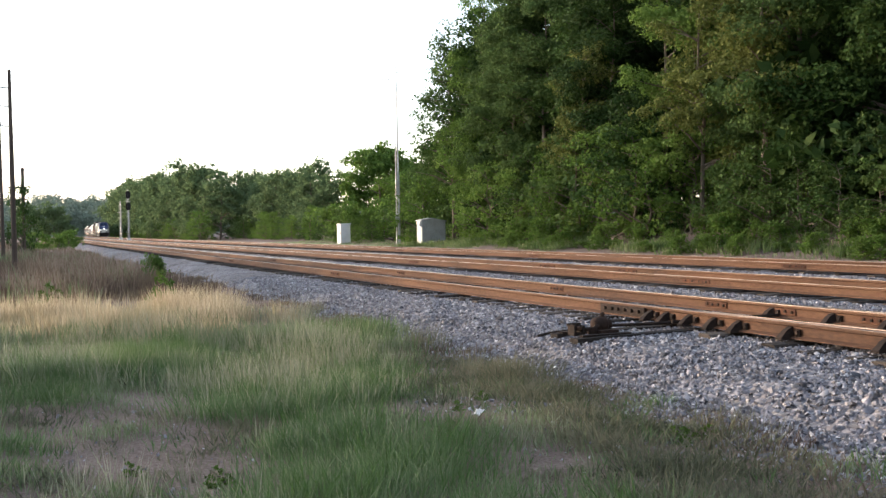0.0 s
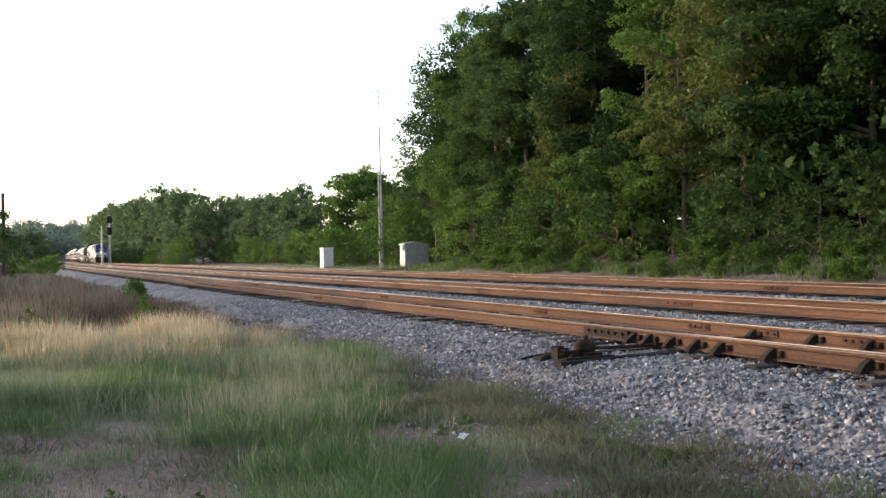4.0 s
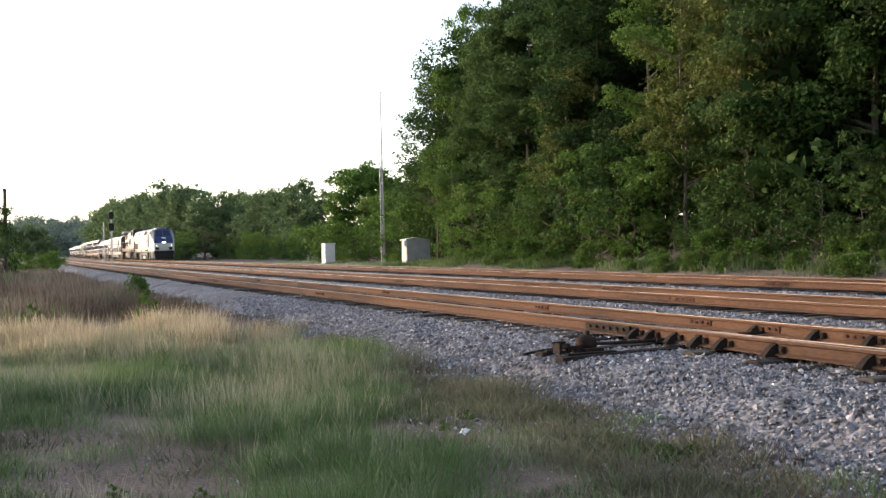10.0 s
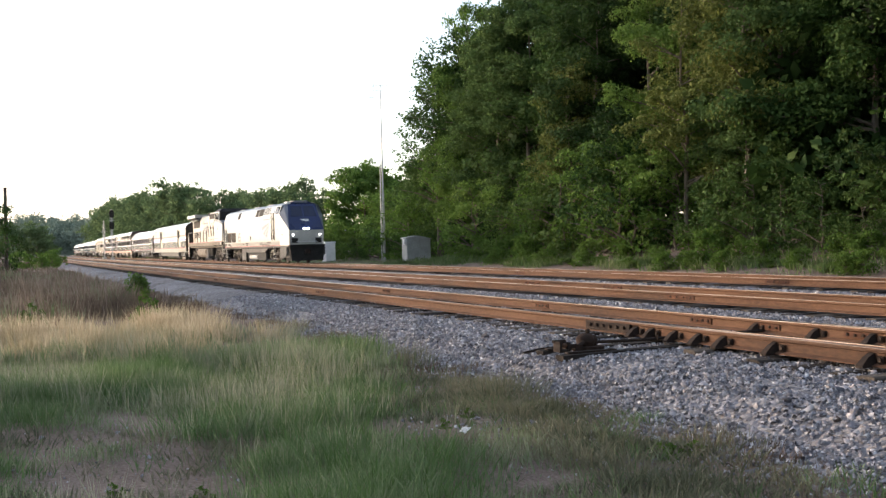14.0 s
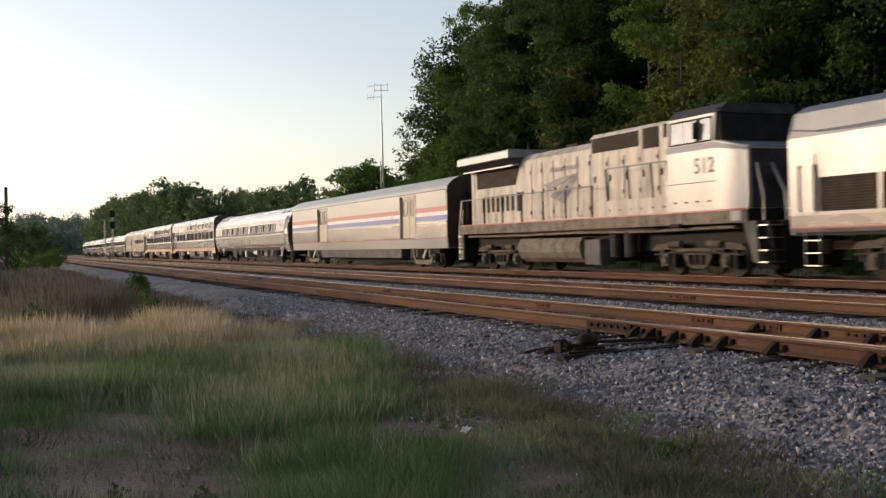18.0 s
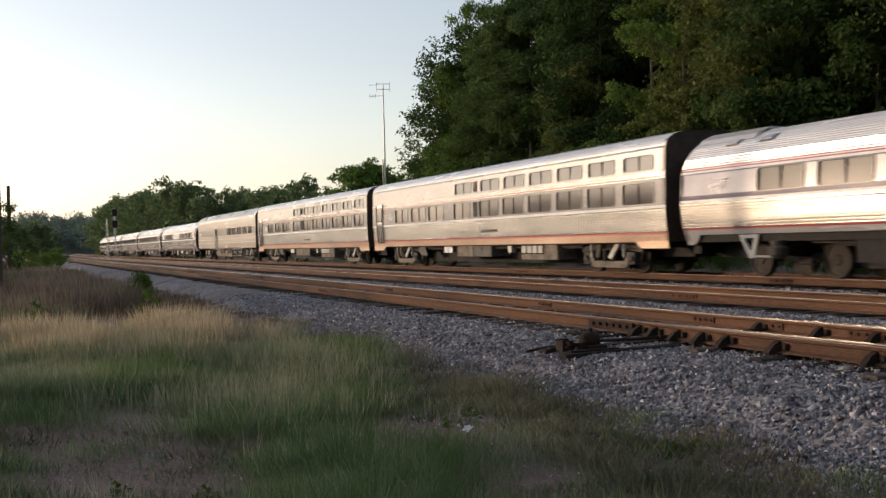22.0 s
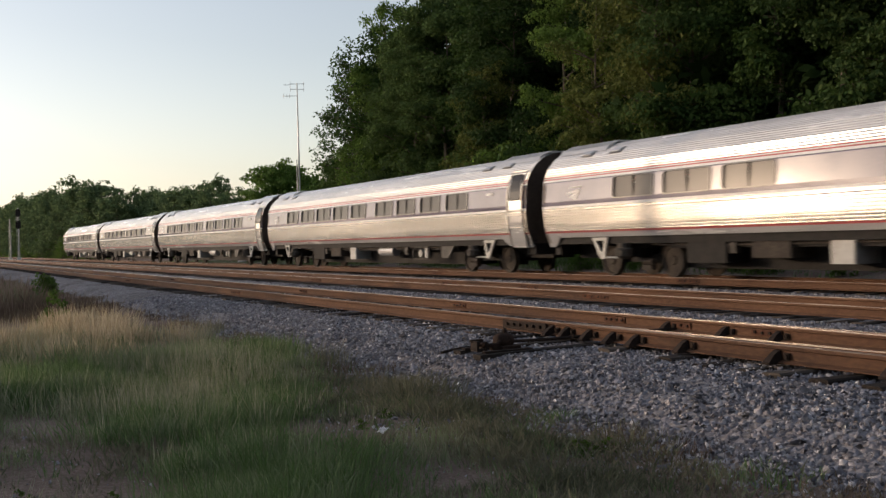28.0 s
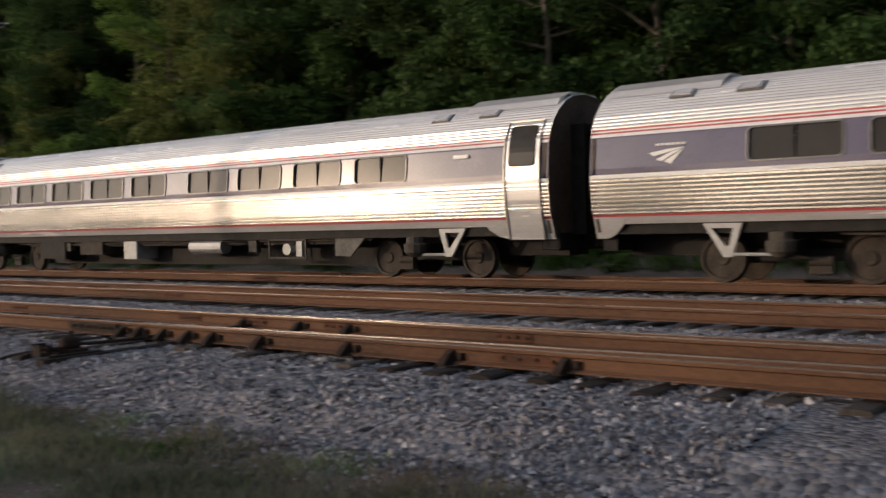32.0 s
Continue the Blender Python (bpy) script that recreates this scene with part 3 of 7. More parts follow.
def outboard_truck(car, y, material=None, base=2.6):
    """Truck with dark side beams, a pale drop equaliser and swing links outside the wheels."""
    t = part("truck", Build().box(-1.0, 1.0, y - 0.3, y + 0.3, 0.45, 0.85), BLACK, car, "dark truck bolster between side frames")
    h = base / 2
    for q in (-1, 1):
        e = y + q * (h + 0.475)
        part("end_beam", Build().box(-0.9, 0.9, e - 0.075, e + 0.075, 0.45, 0.65), BLACK, t)
    wheels(t, y, base)
    pale = material or DUSTY
    for s in (-1, 1):
        x0, x1 = sorted((s * 0.98, s * 1.10))
        f = part("side_frame", Build().plate([(y + a, b) for a, b in ((-h - 0.45, 0.66), (-h - 0.45, 0.86), (-0.7, 0.92), (0.7, 0.92), (h + 0.45, 0.86), (h + 0.45, 0.66), (0.6, 0.74), (-0.6, 0.74))], x0, x1), TRUCK_GREY, t, "dark cast-steel side frame")
        part("equaliser", Build().plate([(y + a, b) for a, b in ((-1.18, 0.62), (-1.02, 0.68), (-0.88, 0.38), (0.88, 0.38), (1.02, 0.68), (1.18, 0.62), (1.02, 0.22), (0.9, 0.17), (-0.9, 0.17), (-1.02, 0.22))], *sorted((s * 1.14, s * 1.2))), pale, f, "dusty drop equaliser beam")
        part("swing_link", Build().plate([(y - 0.72, 0.94), (y - 0.5, 0.96), (y - 0.02, 0.5), (y - 0.2, 0.42)], *sorted((s * 1.2, s * 1.25))), CABINET_GREY, f, "pale swing link")
        part("swing_link", Build().plate([(y + 0.38, 0.92), (y + 0.62, 0.92), (y + 0.72, 0.5), (y + 0.5, 0.5)], *sorted((s * 1.2, s * 1.25))), TRUCK_GREY, f)
        for dy in (-h, h):
            part("journal_box", Build().box(*sorted((s * 0.95, s * 1.22)), y + dy - 0.17, y + dy + 0.17, 0.28, 0.66, 0.03).rod((s * 1.2, y + dy, 0.457), (s * 1.27, y + dy, 0.457), 0.1, 10), TRUCK_GREY, f)
            part("shock_absorber", Build().rod((s * 1.24, y + dy * 0.72, 0.5), (s * 1.24, y + dy * 0.72, 0.92), 0.05, 8), CABINET_GREY, f, "pale shock absorber")
        for dy in (-0.25, 0.25):
            part("coil_spring", Build().rod((s * 1.12, y + dy, 0.36), (s * 1.12, y + dy, 0.74), 0.11, 10), BLACK, f)
        part("brake_rigging", Build().rod((s * 1.16, y - h, 0.78), (s * 1.16, y + h, 0.72), 0.025).rod((s * 1.15, y - 0.7, 0.95), (s * 1.15, y + 0.1, 0.86), 0.06), GRIME, f)


def belly(car, half, top):
    """Spine of tanks and ducts under the floor between the trucks, made black to stand for shade."""
    part("under_spine", Build().box(-0.55, 0.55, -half, half, 0.25, top, 0.06), BLACK, car, "dark under-floor spine")
    for s in (-1, 1):
        part("draft_sill", Build().box(-0.40, 0.40, *sorted((s * half, s * 12.3)), 0.50, top - 0.02), BLACK, car, "dark draft sill over the truck")
    for s in (-1, 1):
        part("cable_duct", Build().box(*sorted((s * 0.9, s * 1.15)), -half, half, top - 0.14, top - 0.01), BLACK, car)


def both(points, y0, y1, s):
    """An open side profile on one side of a body."""
    return Build().prism([(s * x, z) for x, z in points], y0, y1, closed=False)


def ribs(curve, z0, z1, pitch, depth):
    n = max(2, round((z1 - z0) / pitch))
    pts = []
    for i in range(n):
        a = z0 + (z1 - z0) * i / n
        p = (z1 - z0) / n
        pts += [(curve(a), a), (curve(a) + depth, a + p * 0.22), (curve(a) + depth, a + p * 0.62), (curve(a), a + p * 0.84)]
    return pts + [(curve(z1), z1)]


def banded(curve, z0, z1, y0, y1, holes, s, mids=()):
    """A side band with openings: holes are (ya, yb, za, zb); reveals go 6 cm in."""
    b = Build()
    ys = sorted({y0, y1, *[h[0] for h in holes], *[h[1] for h in holes]})
    zs = sorted({z0, z1, *mids, *[h[2] for h in holes], *[h[3] for h in holes]})
    for ya, yb in zip(ys, ys[1:]):
        for za, zb in zip(zs, zs[1:]):
            my, mz = (ya + yb) / 2, (za + zb) / 2
            if any(h[0] < my < h[1] and h[2] < mz < h[3] for h in holes):
                continue
            b.add([(s * curve(za), ya, za), (s * curve(za), yb, za), (s * curve(zb), yb, zb), (s * curve(zb), ya, zb)], [(0, 1, 2, 3)])
    for ya, yb, za, zb in holes:
        o = [(curve(za), ya, za), (curve(za), yb, za), (curve(zb), yb, zb), (curve(zb), ya, zb)]
        vs = [(s * x, y, z) for x, y, z in o] + [(s * (x - 0.06), y, z) for x, y, z in o]
        b.add(vs, [(i, (i + 1) % 4, (i + 1) % 4 + 4, i + 4) for i in range(4)])
    return b


def rounded(ya, yb, za, zb, r, n=4):
    pts = []
    for cy, cz, a0 in ((yb - r, zb - r, 0), (ya + r, zb - r, 90), (ya + r, za + r, 180), (yb - r, za + r, 270)):
        for i in range(n + 1):
            a = radians(a0 + 90 * i / n)
            pts.append((cy + r * math.cos(a), cz + r * math.sin(a)))
    return pts


def window(car, curve, ya, yb, za, zb, panes=2, frame_mat=None, r=0.09, glass=None, sides=(-1, 1)):
    """Framed window set into the side: frame with its panes."""
    for s in sides:
        out, inn = rounded(ya - 0.022, yb + 0.022, za - 0.022, zb + 0.022, r + 0.02), rounded(ya + 0.006, yb - 0.006, za + 0.006, zb - 0.006, r)
        n = len(out)
        b = Build()
        rows = [[(s * (curve(z) + 0.006), y, z) for y, z in out], [(s * (curve(z) + 0.018), y, z) for y, z in out], [(s * (curve(z) + 0.018), y, z) for y, z in inn], [(s * (curve(z) - 0.035), y, z) for y, z in inn]]
        vs = [p for row in rows for p in row]
        b.add(vs, [(k * n + i, k * n + (i + 1) % n, (k + 1) * n + (i + 1) % n, (k + 1) * n + i) for k in range(3) for i in range(n)])
        w = part("window", b, frame_mat or FRAME_GREY, car)
        for k in range(panes):
            a, c = ya + (yb - ya) * k / panes, ya + (yb - ya) * (k + 1) / panes
            g = 0.014 if panes > 1 else 0.0
            xs = (curve(za) - 0.030, curve(zb) - 0.030)
            q = [(xs[0], a + g, za), (xs[0], c - g, za), (xs[1], c - g, zb), (xs[1], a + g, zb)]
            part("pane", Build().add([(s * x, y, z) for x, y, z in q] + [(s * (x - 0.012), y, z) for x, y, z in q], [(0, 1, 2, 3), (7, 6, 5, 4), (0, 4, 5, 1), (1, 5, 6, 2), (2, 6, 7, 3), (3, 7, 4, 0)]), glass or GLASS, w, "dark tinted glass")
        if panes > 1:
            m = (ya + yb) / 2
            part("mullion", Build().box(*sorted((s * (curve(za) - 0.04), s * (curve((za + zb) / 2) - 0.012))), m - 0.016, m + 0.016, za, zb), BLACK, w)


def door(car, curve, ya, yb, za, zb, mat, glass=(0.55, 0.9), sides=(-1, 1), rail=True, pane=None):
    """Recessed side door with its window and grab irons."""
    for s in sides:
        zz = [za + (zb - za) * i / 6 for i in range(7)]
        b = Build()
        for k in range(6):
            b.add([(s * (curve(zz[k]) - 0.05), ya, zz[k]), (s * (curve(zz[k]) - 0.05), yb, zz[k]), (s * (curve(zz[k + 1]) - 0.05), yb, zz[k + 1]), (s * (curve(zz[k + 1]) - 0.05), ya, zz[k + 1])], [(0, 1, 2, 3)])
        d = part("door", b, mat, car, "stainless vestibule door")
        w, h = yb - ya, zb - za
        g0, g1 = za + h * glass[0], za + h * glass[1]
        window_c = lambda z: curve(z) - 0.045
        o = rounded(ya + w * 0.13, yb - w * 0.13, g0, g1, 0.07)
        n = len(o)
        b = Build()
        for k in range(9):
            pair = [g0 + (g1 - g0) * (k + i) / 9 for i in (0, 1)]
            q = [(s * (window_c(z) + 0.006), y, z) for z in pair for y in (ya + w * 0.13 + 0.06 * (abs(z - (g0 + g1) / 2) > (g1 - g0) * 0.48), yb - w * 0.13 - 0.06 * (abs(z - (g0 + g1) / 2) > (g1 - g0) * 0.48))]
            b.add(q + [(x - s * 0.01, y, z) for x, y, z in q], [(0, 1, 3, 2), (6, 7, 5, 4), (0, 2, 6, 4), (1, 5, 7, 3)])
        part("door_window", b, pane or GLASS, d, "dark door window")
        part("door_gasket", Build().rods([(s * (curve(z) - 0.035), y, z) for y, z in o + o[:1]], 0.014, 4), BLACK, d)
        f = Build()
        for y in (ya, yb):
            f.rods([(s * (curve(z) - 0.03), y, z) for z in zz], 0.020, 4)
        f.rod((s * (curve(zb) - 0.03), ya, zb), (s * (curve(zb) - 0.03), yb, zb), 0.020, 4)
        part("door_frame", f, STEEL_DULL, d)
        if rail:
            for y in (ya - 0.1, yb + 0.1):
                part("grab_iron", Build().rods([(s * (curve(1.25) + 0.01), y, 1.25), (s * (curve(1.35) + 0.06), y, 1.3), (s * (curve(1.9) + 0.06), y, 1.95), (s * (curve(2.0) + 0.01), y, 2.0)], 0.014, 5), STEEL_DULL, d)


def chevrons(car, y, z, size, mat, x, name="emblem", sides=(-1,), tilt=0.0):
    """Three swept wedges fanning down to one side, as plain shapes."""
    for s in sides:
        e = None
        for pts in (((58, 33), (0, 27), (-57, 15), (-44, 0), (10, 16)), ((52, 29), (12, 14), (-36, -14), (-18, -22), (24, 8)), ((54, 29), (28, 6), (-10, -24), (12, -35), (36, 2))):
            b = Build().plate([(y - size * p[0] / 58, z + size * 0.72 * p[1] / 58) for p in pts], *sorted((s * x, s * (x + 0.006))))
            e = part(name, b, mat, car, "plain swept wedge emblem") if e is None else part("wedge", b, mat, e)
        for i in range(6):
            part("letter_bar", Build().plate([(y - size * (-0.60 + 0.28 * i), z + size * 0.53), (y - size * (-0.60 + 0.28 * i + 0.2), z + size * 0.54), (y - size * (-0.60 + 0.28 * i + 0.2), z + size * 0.65), (y - size * (-0.60 + 0.28 * i), z + size * 0.64)], *sorted((s * x, s * (x + 0.006)))), mat, e)


def lettering(car, text, y, z, size, mat, x):
    """Raised paint letters on the side that faces -x."""
    cu = bpy.data.curves.new("number", "FONT")
    cu.body, cu.size, cu.extrude, cu.offset = text, size, 0.003, size * 0.012
    ob = bpy.data.objects.new("number", cu)
    scene.collection.objects.link(ob)
    me = bpy.data.meshes.new_from_object(ob.evaluated_get(bpy.context.evaluated_depsgraph_get()))
    bpy.data.objects.remove(ob)
    me.materials.clear()
    me.materials.append(mat)
    o = part("number", me, None, car, "painted road number " + text)
    o.matrix_basis = pose(-x, y, z, 90, 0, -90)


def couplers(car, half):
    for s in (-1, 1):
        part("coupler", Build().box(-0.12, 0.12, *sorted((s * (half - 0.9), s * (half - 0.02))), 0.72, 0.95).box(-0.2, 0.2, *sorted((s * (half - 0.22), s * half)), 0.68, 1.0, 0.05), IRON, car)


def under_boxes(car, boxes):
    for ya, yb, za, zb, mat in boxes:
        part("equipment_box", Build().box(-1.3, -0.2, ya, yb, za, zb, 0.03), mat, car)
        part("equipment_box", Build().box(0.2, 1.3, ya, yb, za, zb, 0.03), mat, car)


def end_wall(car, ring, y, s, mat=None):
    """Closed dark end with diaphragm and door opening."""
    part("end_wall", Build().loft([[(x, y - s * 0.12, z) for x, z in ring], [(x, y - s * 0.04, z) for x, z in ring]]), mat or END_BROWN, car, "dark brown end wall")
    part("diaphragm", Build().prism([(-0.62, 0.95), (-0.5, 0.95), (-0.5, 3.1), (0.5, 3.1), (0.5, 0.95), (0.62, 0.95), (0.62, 3.25), (-0.62, 3.25)], *sorted((y - s * 0.05, y + s * 0.28))), BLACK, car, "black rubber gangway diaphragm")


# round-sided stainless coach
AM = [(0.98, 1.40), (1.2, 1.48), (1.5, 1.555), (1.9, 1.60), (2.3, 1.60), (2.7, 1.575), (3.0, 1.50), (3.26, 1.37), (3.53, 1.13), (3.73, 0.85), (3.86, 0.52), (3.93, 0.0)]
am = lambda z: float(np.interp(z, [p[0] for p in AM], [p[1] for p in AM]))


def arch(points, z_from, bump, count):
    """Ribbed roof: from one shoulder over the top to the other."""
    zz = np.array([p[0] for p in points])
    xx = np.array([p[1] for p in points])
    x0 = float(np.interp(z_from, zz, xx))
    k = zz > z_from
    half = [(x0, z_from)] + list(zip(xx[k], zz[k]))
    d = np.concatenate([[0], np.cumsum([math.hypot(b[0] - a[0], b[1] - a[1]) for a, b in zip(half, half[1:])])])
    t = np.linspace(0, d[-1], count * 3 + 1)
    hx, hz = np.interp(t, d, [p[0] for p in half]), np.interp(t, d, [p[1] for p in half])
    out = []
    for i in range(len(t)):
        o = bump if i % 3 else 0.0
        j = max(0, min(i, len(t) - 2))
        nx, nz = hz[j + 1] - hz[j], -(hx[j + 1] - hx[j])
        l = math.hypot(nx, nz) or 1
        out.append((hx[i] + o * nx / l, hz[i] + o * nz / l))
    return out + [(-x, z) for x, z in out[::-1][1:]]


def coach(name, label, wins, door_front=True, emblem=None):
    c = thing(name, label, "passenger car", group="passenger train")
    h = 12.55
    y0, y1 = -h, h
    dz = (0.86, 3.32)
    dy = (-12.36, -11.52)
    part("floor_pan", Build().box(-1.34, 1.34, y0 + 0.3, y1 - 0.3, 0.94, 1.15), BLACK, c)
    for side_s in (-1, 1):
        part("skirt", both([(am(1.14) - 0.02, 1.14), (am(1.28), 1.28)], y0 + 1.0 + 0.0, y1, side_s), ROOF_STEEL, c, "smooth lower skirt")
    holes_d = [(dy[0], dy[1], *dz)]
    for side_s in (-1, 1):
        part("lower_stripe", banded(am, 1.28, 1.325, y0, y1, [], side_s), RED, c, "thin red stripe")
    for side_s in (-1, 1):
        part("lower_side", both(ribs(am, 1.325, 2.03, 0.078, 0.020), y0, y1, side_s), STEEL, c, "fluted stainless steel side")
    for side_s in (-1, 1):
        part("pale_stripe", banded(lambda z: am(z) + 0.006, 2.03, 2.10, y0, y1, [], side_s), WHITE, c, "white stripe")
    for side_s in (-1, 1):
        part("window_band", banded(am, 2.10, 2.83, y0, y1, [(a, b, 2.22, 2.80) for a, b in wins], side_s), BAND_BLUE, c, "slate-blue window band")
    for side_s in (-1, 1):
        part("stripe_white", banded(lambda z: am(z) + 0.003, 2.83, 2.89, y0, y1, [], side_s), WHITE, c)
    for side_s in (-1, 1):
        part("stripe_red", banded(am, 2.89, 2.925, y0, y1, [], side_s), RED, c, "red stripe")
    for side_s in (-1, 1):
        part("stripe_white", banded(lambda z: am(z) + 0.003, 2.925, 2.955, y0, y1, [], side_s), WHITE, c)
    for side_s in (-1, 1):
        part("stripe_red", banded(am, 2.955, 2.99, y0, y1, [], side_s), RED, c, "red stripe")
    part("roof", Build().prism(arch(AM, 2.99, 0.012, 24), y0, y1, closed=False), ROOF_STEEL, c, "fluted stainless steel roof")
    ring = [(x, z) for z, x in AM] + [(-x, z) for z, x in AM[::-1][1:]]
    for s in (-1, 1):
        end_wall(c, ring, s * h, s)
        for k in (1.7, 3.0):
            for q in (-1, 1):
                slab = lambda g, lift: [(q * (x + lift * 0.5), s * (h - k) + g * v, z + lift) for x, z, v in ((1.06 - g * 0.5, 3.57 + g * 0.33, -1), (1.06 + g * 0.5, 3.57 - g * 0.33, -1), (1.06 + g * 0.5, 3.57 - g * 0.33, 1), (1.06 - g * 0.5, 3.57 + g * 0.33, 1))]
                v_ = part("roof_vent", Build().loft([slab(0.24, -0.02), slab(0.24, 0.035), slab(0.22, 0.04)]), FRAME_GREY, c, "framed roof hatch")
                part("lid", Build().loft([slab(0.185, 0.03), slab(0.175, 0.06)]), ROOF_STEEL, v_, "pale steel lid")
        part("roof_hatch", Build().prism([(-1.0, 3.65), (-0.6, 3.89), (0.6, 3.89), (1.0, 3.65), (0.9, 3.79), (0.5, 3.96), (-0.5, 3.96), (-0.9, 3.79)], *sorted((s * (h - 0.1), s * (h - 2.4)))), ROOF_STEEL, c, "raised steel roof end")
    for a, b in wins:
        window(c, am, a, b, 2.22, 2.80, glass=TINTED)
    if door_front:
        door(c, lambda z: am(z) + 0.075, *dy, *dz, ROOF_STEEL, glass=(0.62, 0.955), rail=False, pane=TINTED)
    for s in (-1, 1):
        part("marker_lamp", Build().plate(rounded(-10.6, -10.2, 2.62, 2.70, 0.035), *sorted((s * am(2.66), s * (am(2.66) + 0.03)))), WHITE, c)
    for s in (-1, 1):
        flush = lambda z: float(np.interp(z, [0.8, 1.28], [am(0.98) - 0.07, am(1.28) + 0.003]))
        for pts in ([(-12.55, 1.275), (-12.55, 0.86), (-11.5, 0.86), (-11.2, 0.93), (-11.0, 1.06), (-10.85, 1.275)], [(12.55, 1.275), (12.55, 0.86), (12.3, 0.86), (12.1, 0.96), (11.95, 1.1), (11.85, 1.275)]):
            n = len(pts)
            part("end_skirt", Build().add([(s * (flush(z) - o), y, z) for o in (0, 0.04) for y, z in pts], [tuple(range(n)), tuple(range(n, 2 * n))[::-1]] + [(k, (k + 1) % n, n + (k + 1) % n, n + k) for k in range(n)]), ROOF_STEEL, c, "lower steel skirt at the car's end")
        part("buffer_beam", Build().box(-1.2, 1.2, *sorted((s * 12.2, s * 12.5)), 0.62, 0.95), BLACK, c)
    chevrons(c, 10.95, 2.40, 0.36, WHITE, am(2.4) + 0.004, sides=(-1,))
    inboard_truck(c, -8.95, 1)
    inboard_truck(c, 8.95, -1)
    belly(c, 7.4, 0.94)
    under_boxes(c, [(1.5, 2.15, 0.42, 0.94, CABINET_GREY), (5.2, 6.6, 0.42, 0.94, BLACK), (3.2, 4.4, 0.55, 0.94, GRIME)])
    for s in (-1, 1):
        x = s * 1.31
        part("open_frame", Build().rods([(x, -5.4, 0.46), (x, -4.1, 0.46), (x, -4.1, 0.92), (x, -5.4, 0.92), (x, -5.4, 0.46)], 0.03, 4), TRUCK_GREY, c, "pale frame round under-car machinery")
        part("fan_motor", Build().rod((s * 1.34, -4.75, 0.68), (s * 1.1, -4.75, 0.68), 0.15, 12).box(*sorted((s * 1.2, s * 1.3)), -5.25, -5.05, 0.5, 0.88), CABINET_GREY, c, "grey under-car motor")
        part("air_tank", Build().rod((s * 1.12, -2.2, 0.76), (s * 1.12, -0.86, 0.76), 0.2, 14), GALV, c, "pale cylindrical air tank")
        part("slant_panel", Build().plate([(-6.4, 0.94), (-6.4, 0.52), (-6.9, 0.50), (-7.35, 0.94)], *sorted((s * 1.27, s * 1.31))), SILL_GREY, c, "dusty slanted skirt panel")
        part("valve_box", Build().box(*sorted((s * 1.15, s * 1.3)), -3.6, -3.3, 0.62, 0.92).box(*sorted((s * 1.15, s * 1.3)), 4.9, 5.1, 0.66, 0.92), TRUCK_GREY, c)
        part("pipe_run", Build().rods([(s * 1.2, 8, 0.90), (s * 1.22, 4.9, 0.86), (s * 1.22, 1.2, 0.90), (s * 1.2, -7.5, 0.90)], 0.03, 5), GRIME, c)
        part("step", Build().rods([(s * 1.3, -12.6, 1.1), (s * 1.3, -12.6, 0.66), (s * 1.3, -12.2, 0.66), (s * 1.3, -12.2, 1.0)], 0.02, 5), BLACK, c)
    couplers(c, 12.98)
    return c


COACH_WINDOWS = [(7.85, 9.45), (5.77, 7.42), (3.72, 5.37), (1.68, 3.30), (-0.28, 1.27), (-2.87, -1.27), (-4.85, -3.28), (-6.87, -5.32), (-8.88, -7.34)]
LOUNGE_WINDOWS = [(7.5, 9.15), (5.4, 7.1), (3.35, 5.0), (-3.55, -1.88), (-5.62, -3.96), (-7.8, -6.1), (-9.85, -8.17)]

# two-row sleeper
VW = [(0.97, 1.50), (2.0, 1.575), (2.9, 1.575), (3.70, 1.545), (3.95, 1.45), (4.10, 1.22), (4.20, 0.85), (4.27, 0.0)]
vw = lambda z: float(np.interp(z, [p[0] for p in VW], [p[1] for p in VW]))
LOW = [(7.6, 9.25), (5.44, 7.16), (3.42, 5.1), (0.65, 2.3), (-1.88, -0.18), (-3.92, -2.26), (-5.96, -4.3), (-7.99, -6.34), (-9.95, -8.35), (-12.0, -10.4)]
HIGH = [(0.55, 2.17), (-1.97, -0.33), (-4.0, -2.38), (-6.02, -4.4), (-8.02, -6.41), (-9.97, -8.42), (-12.0, -10.45)]


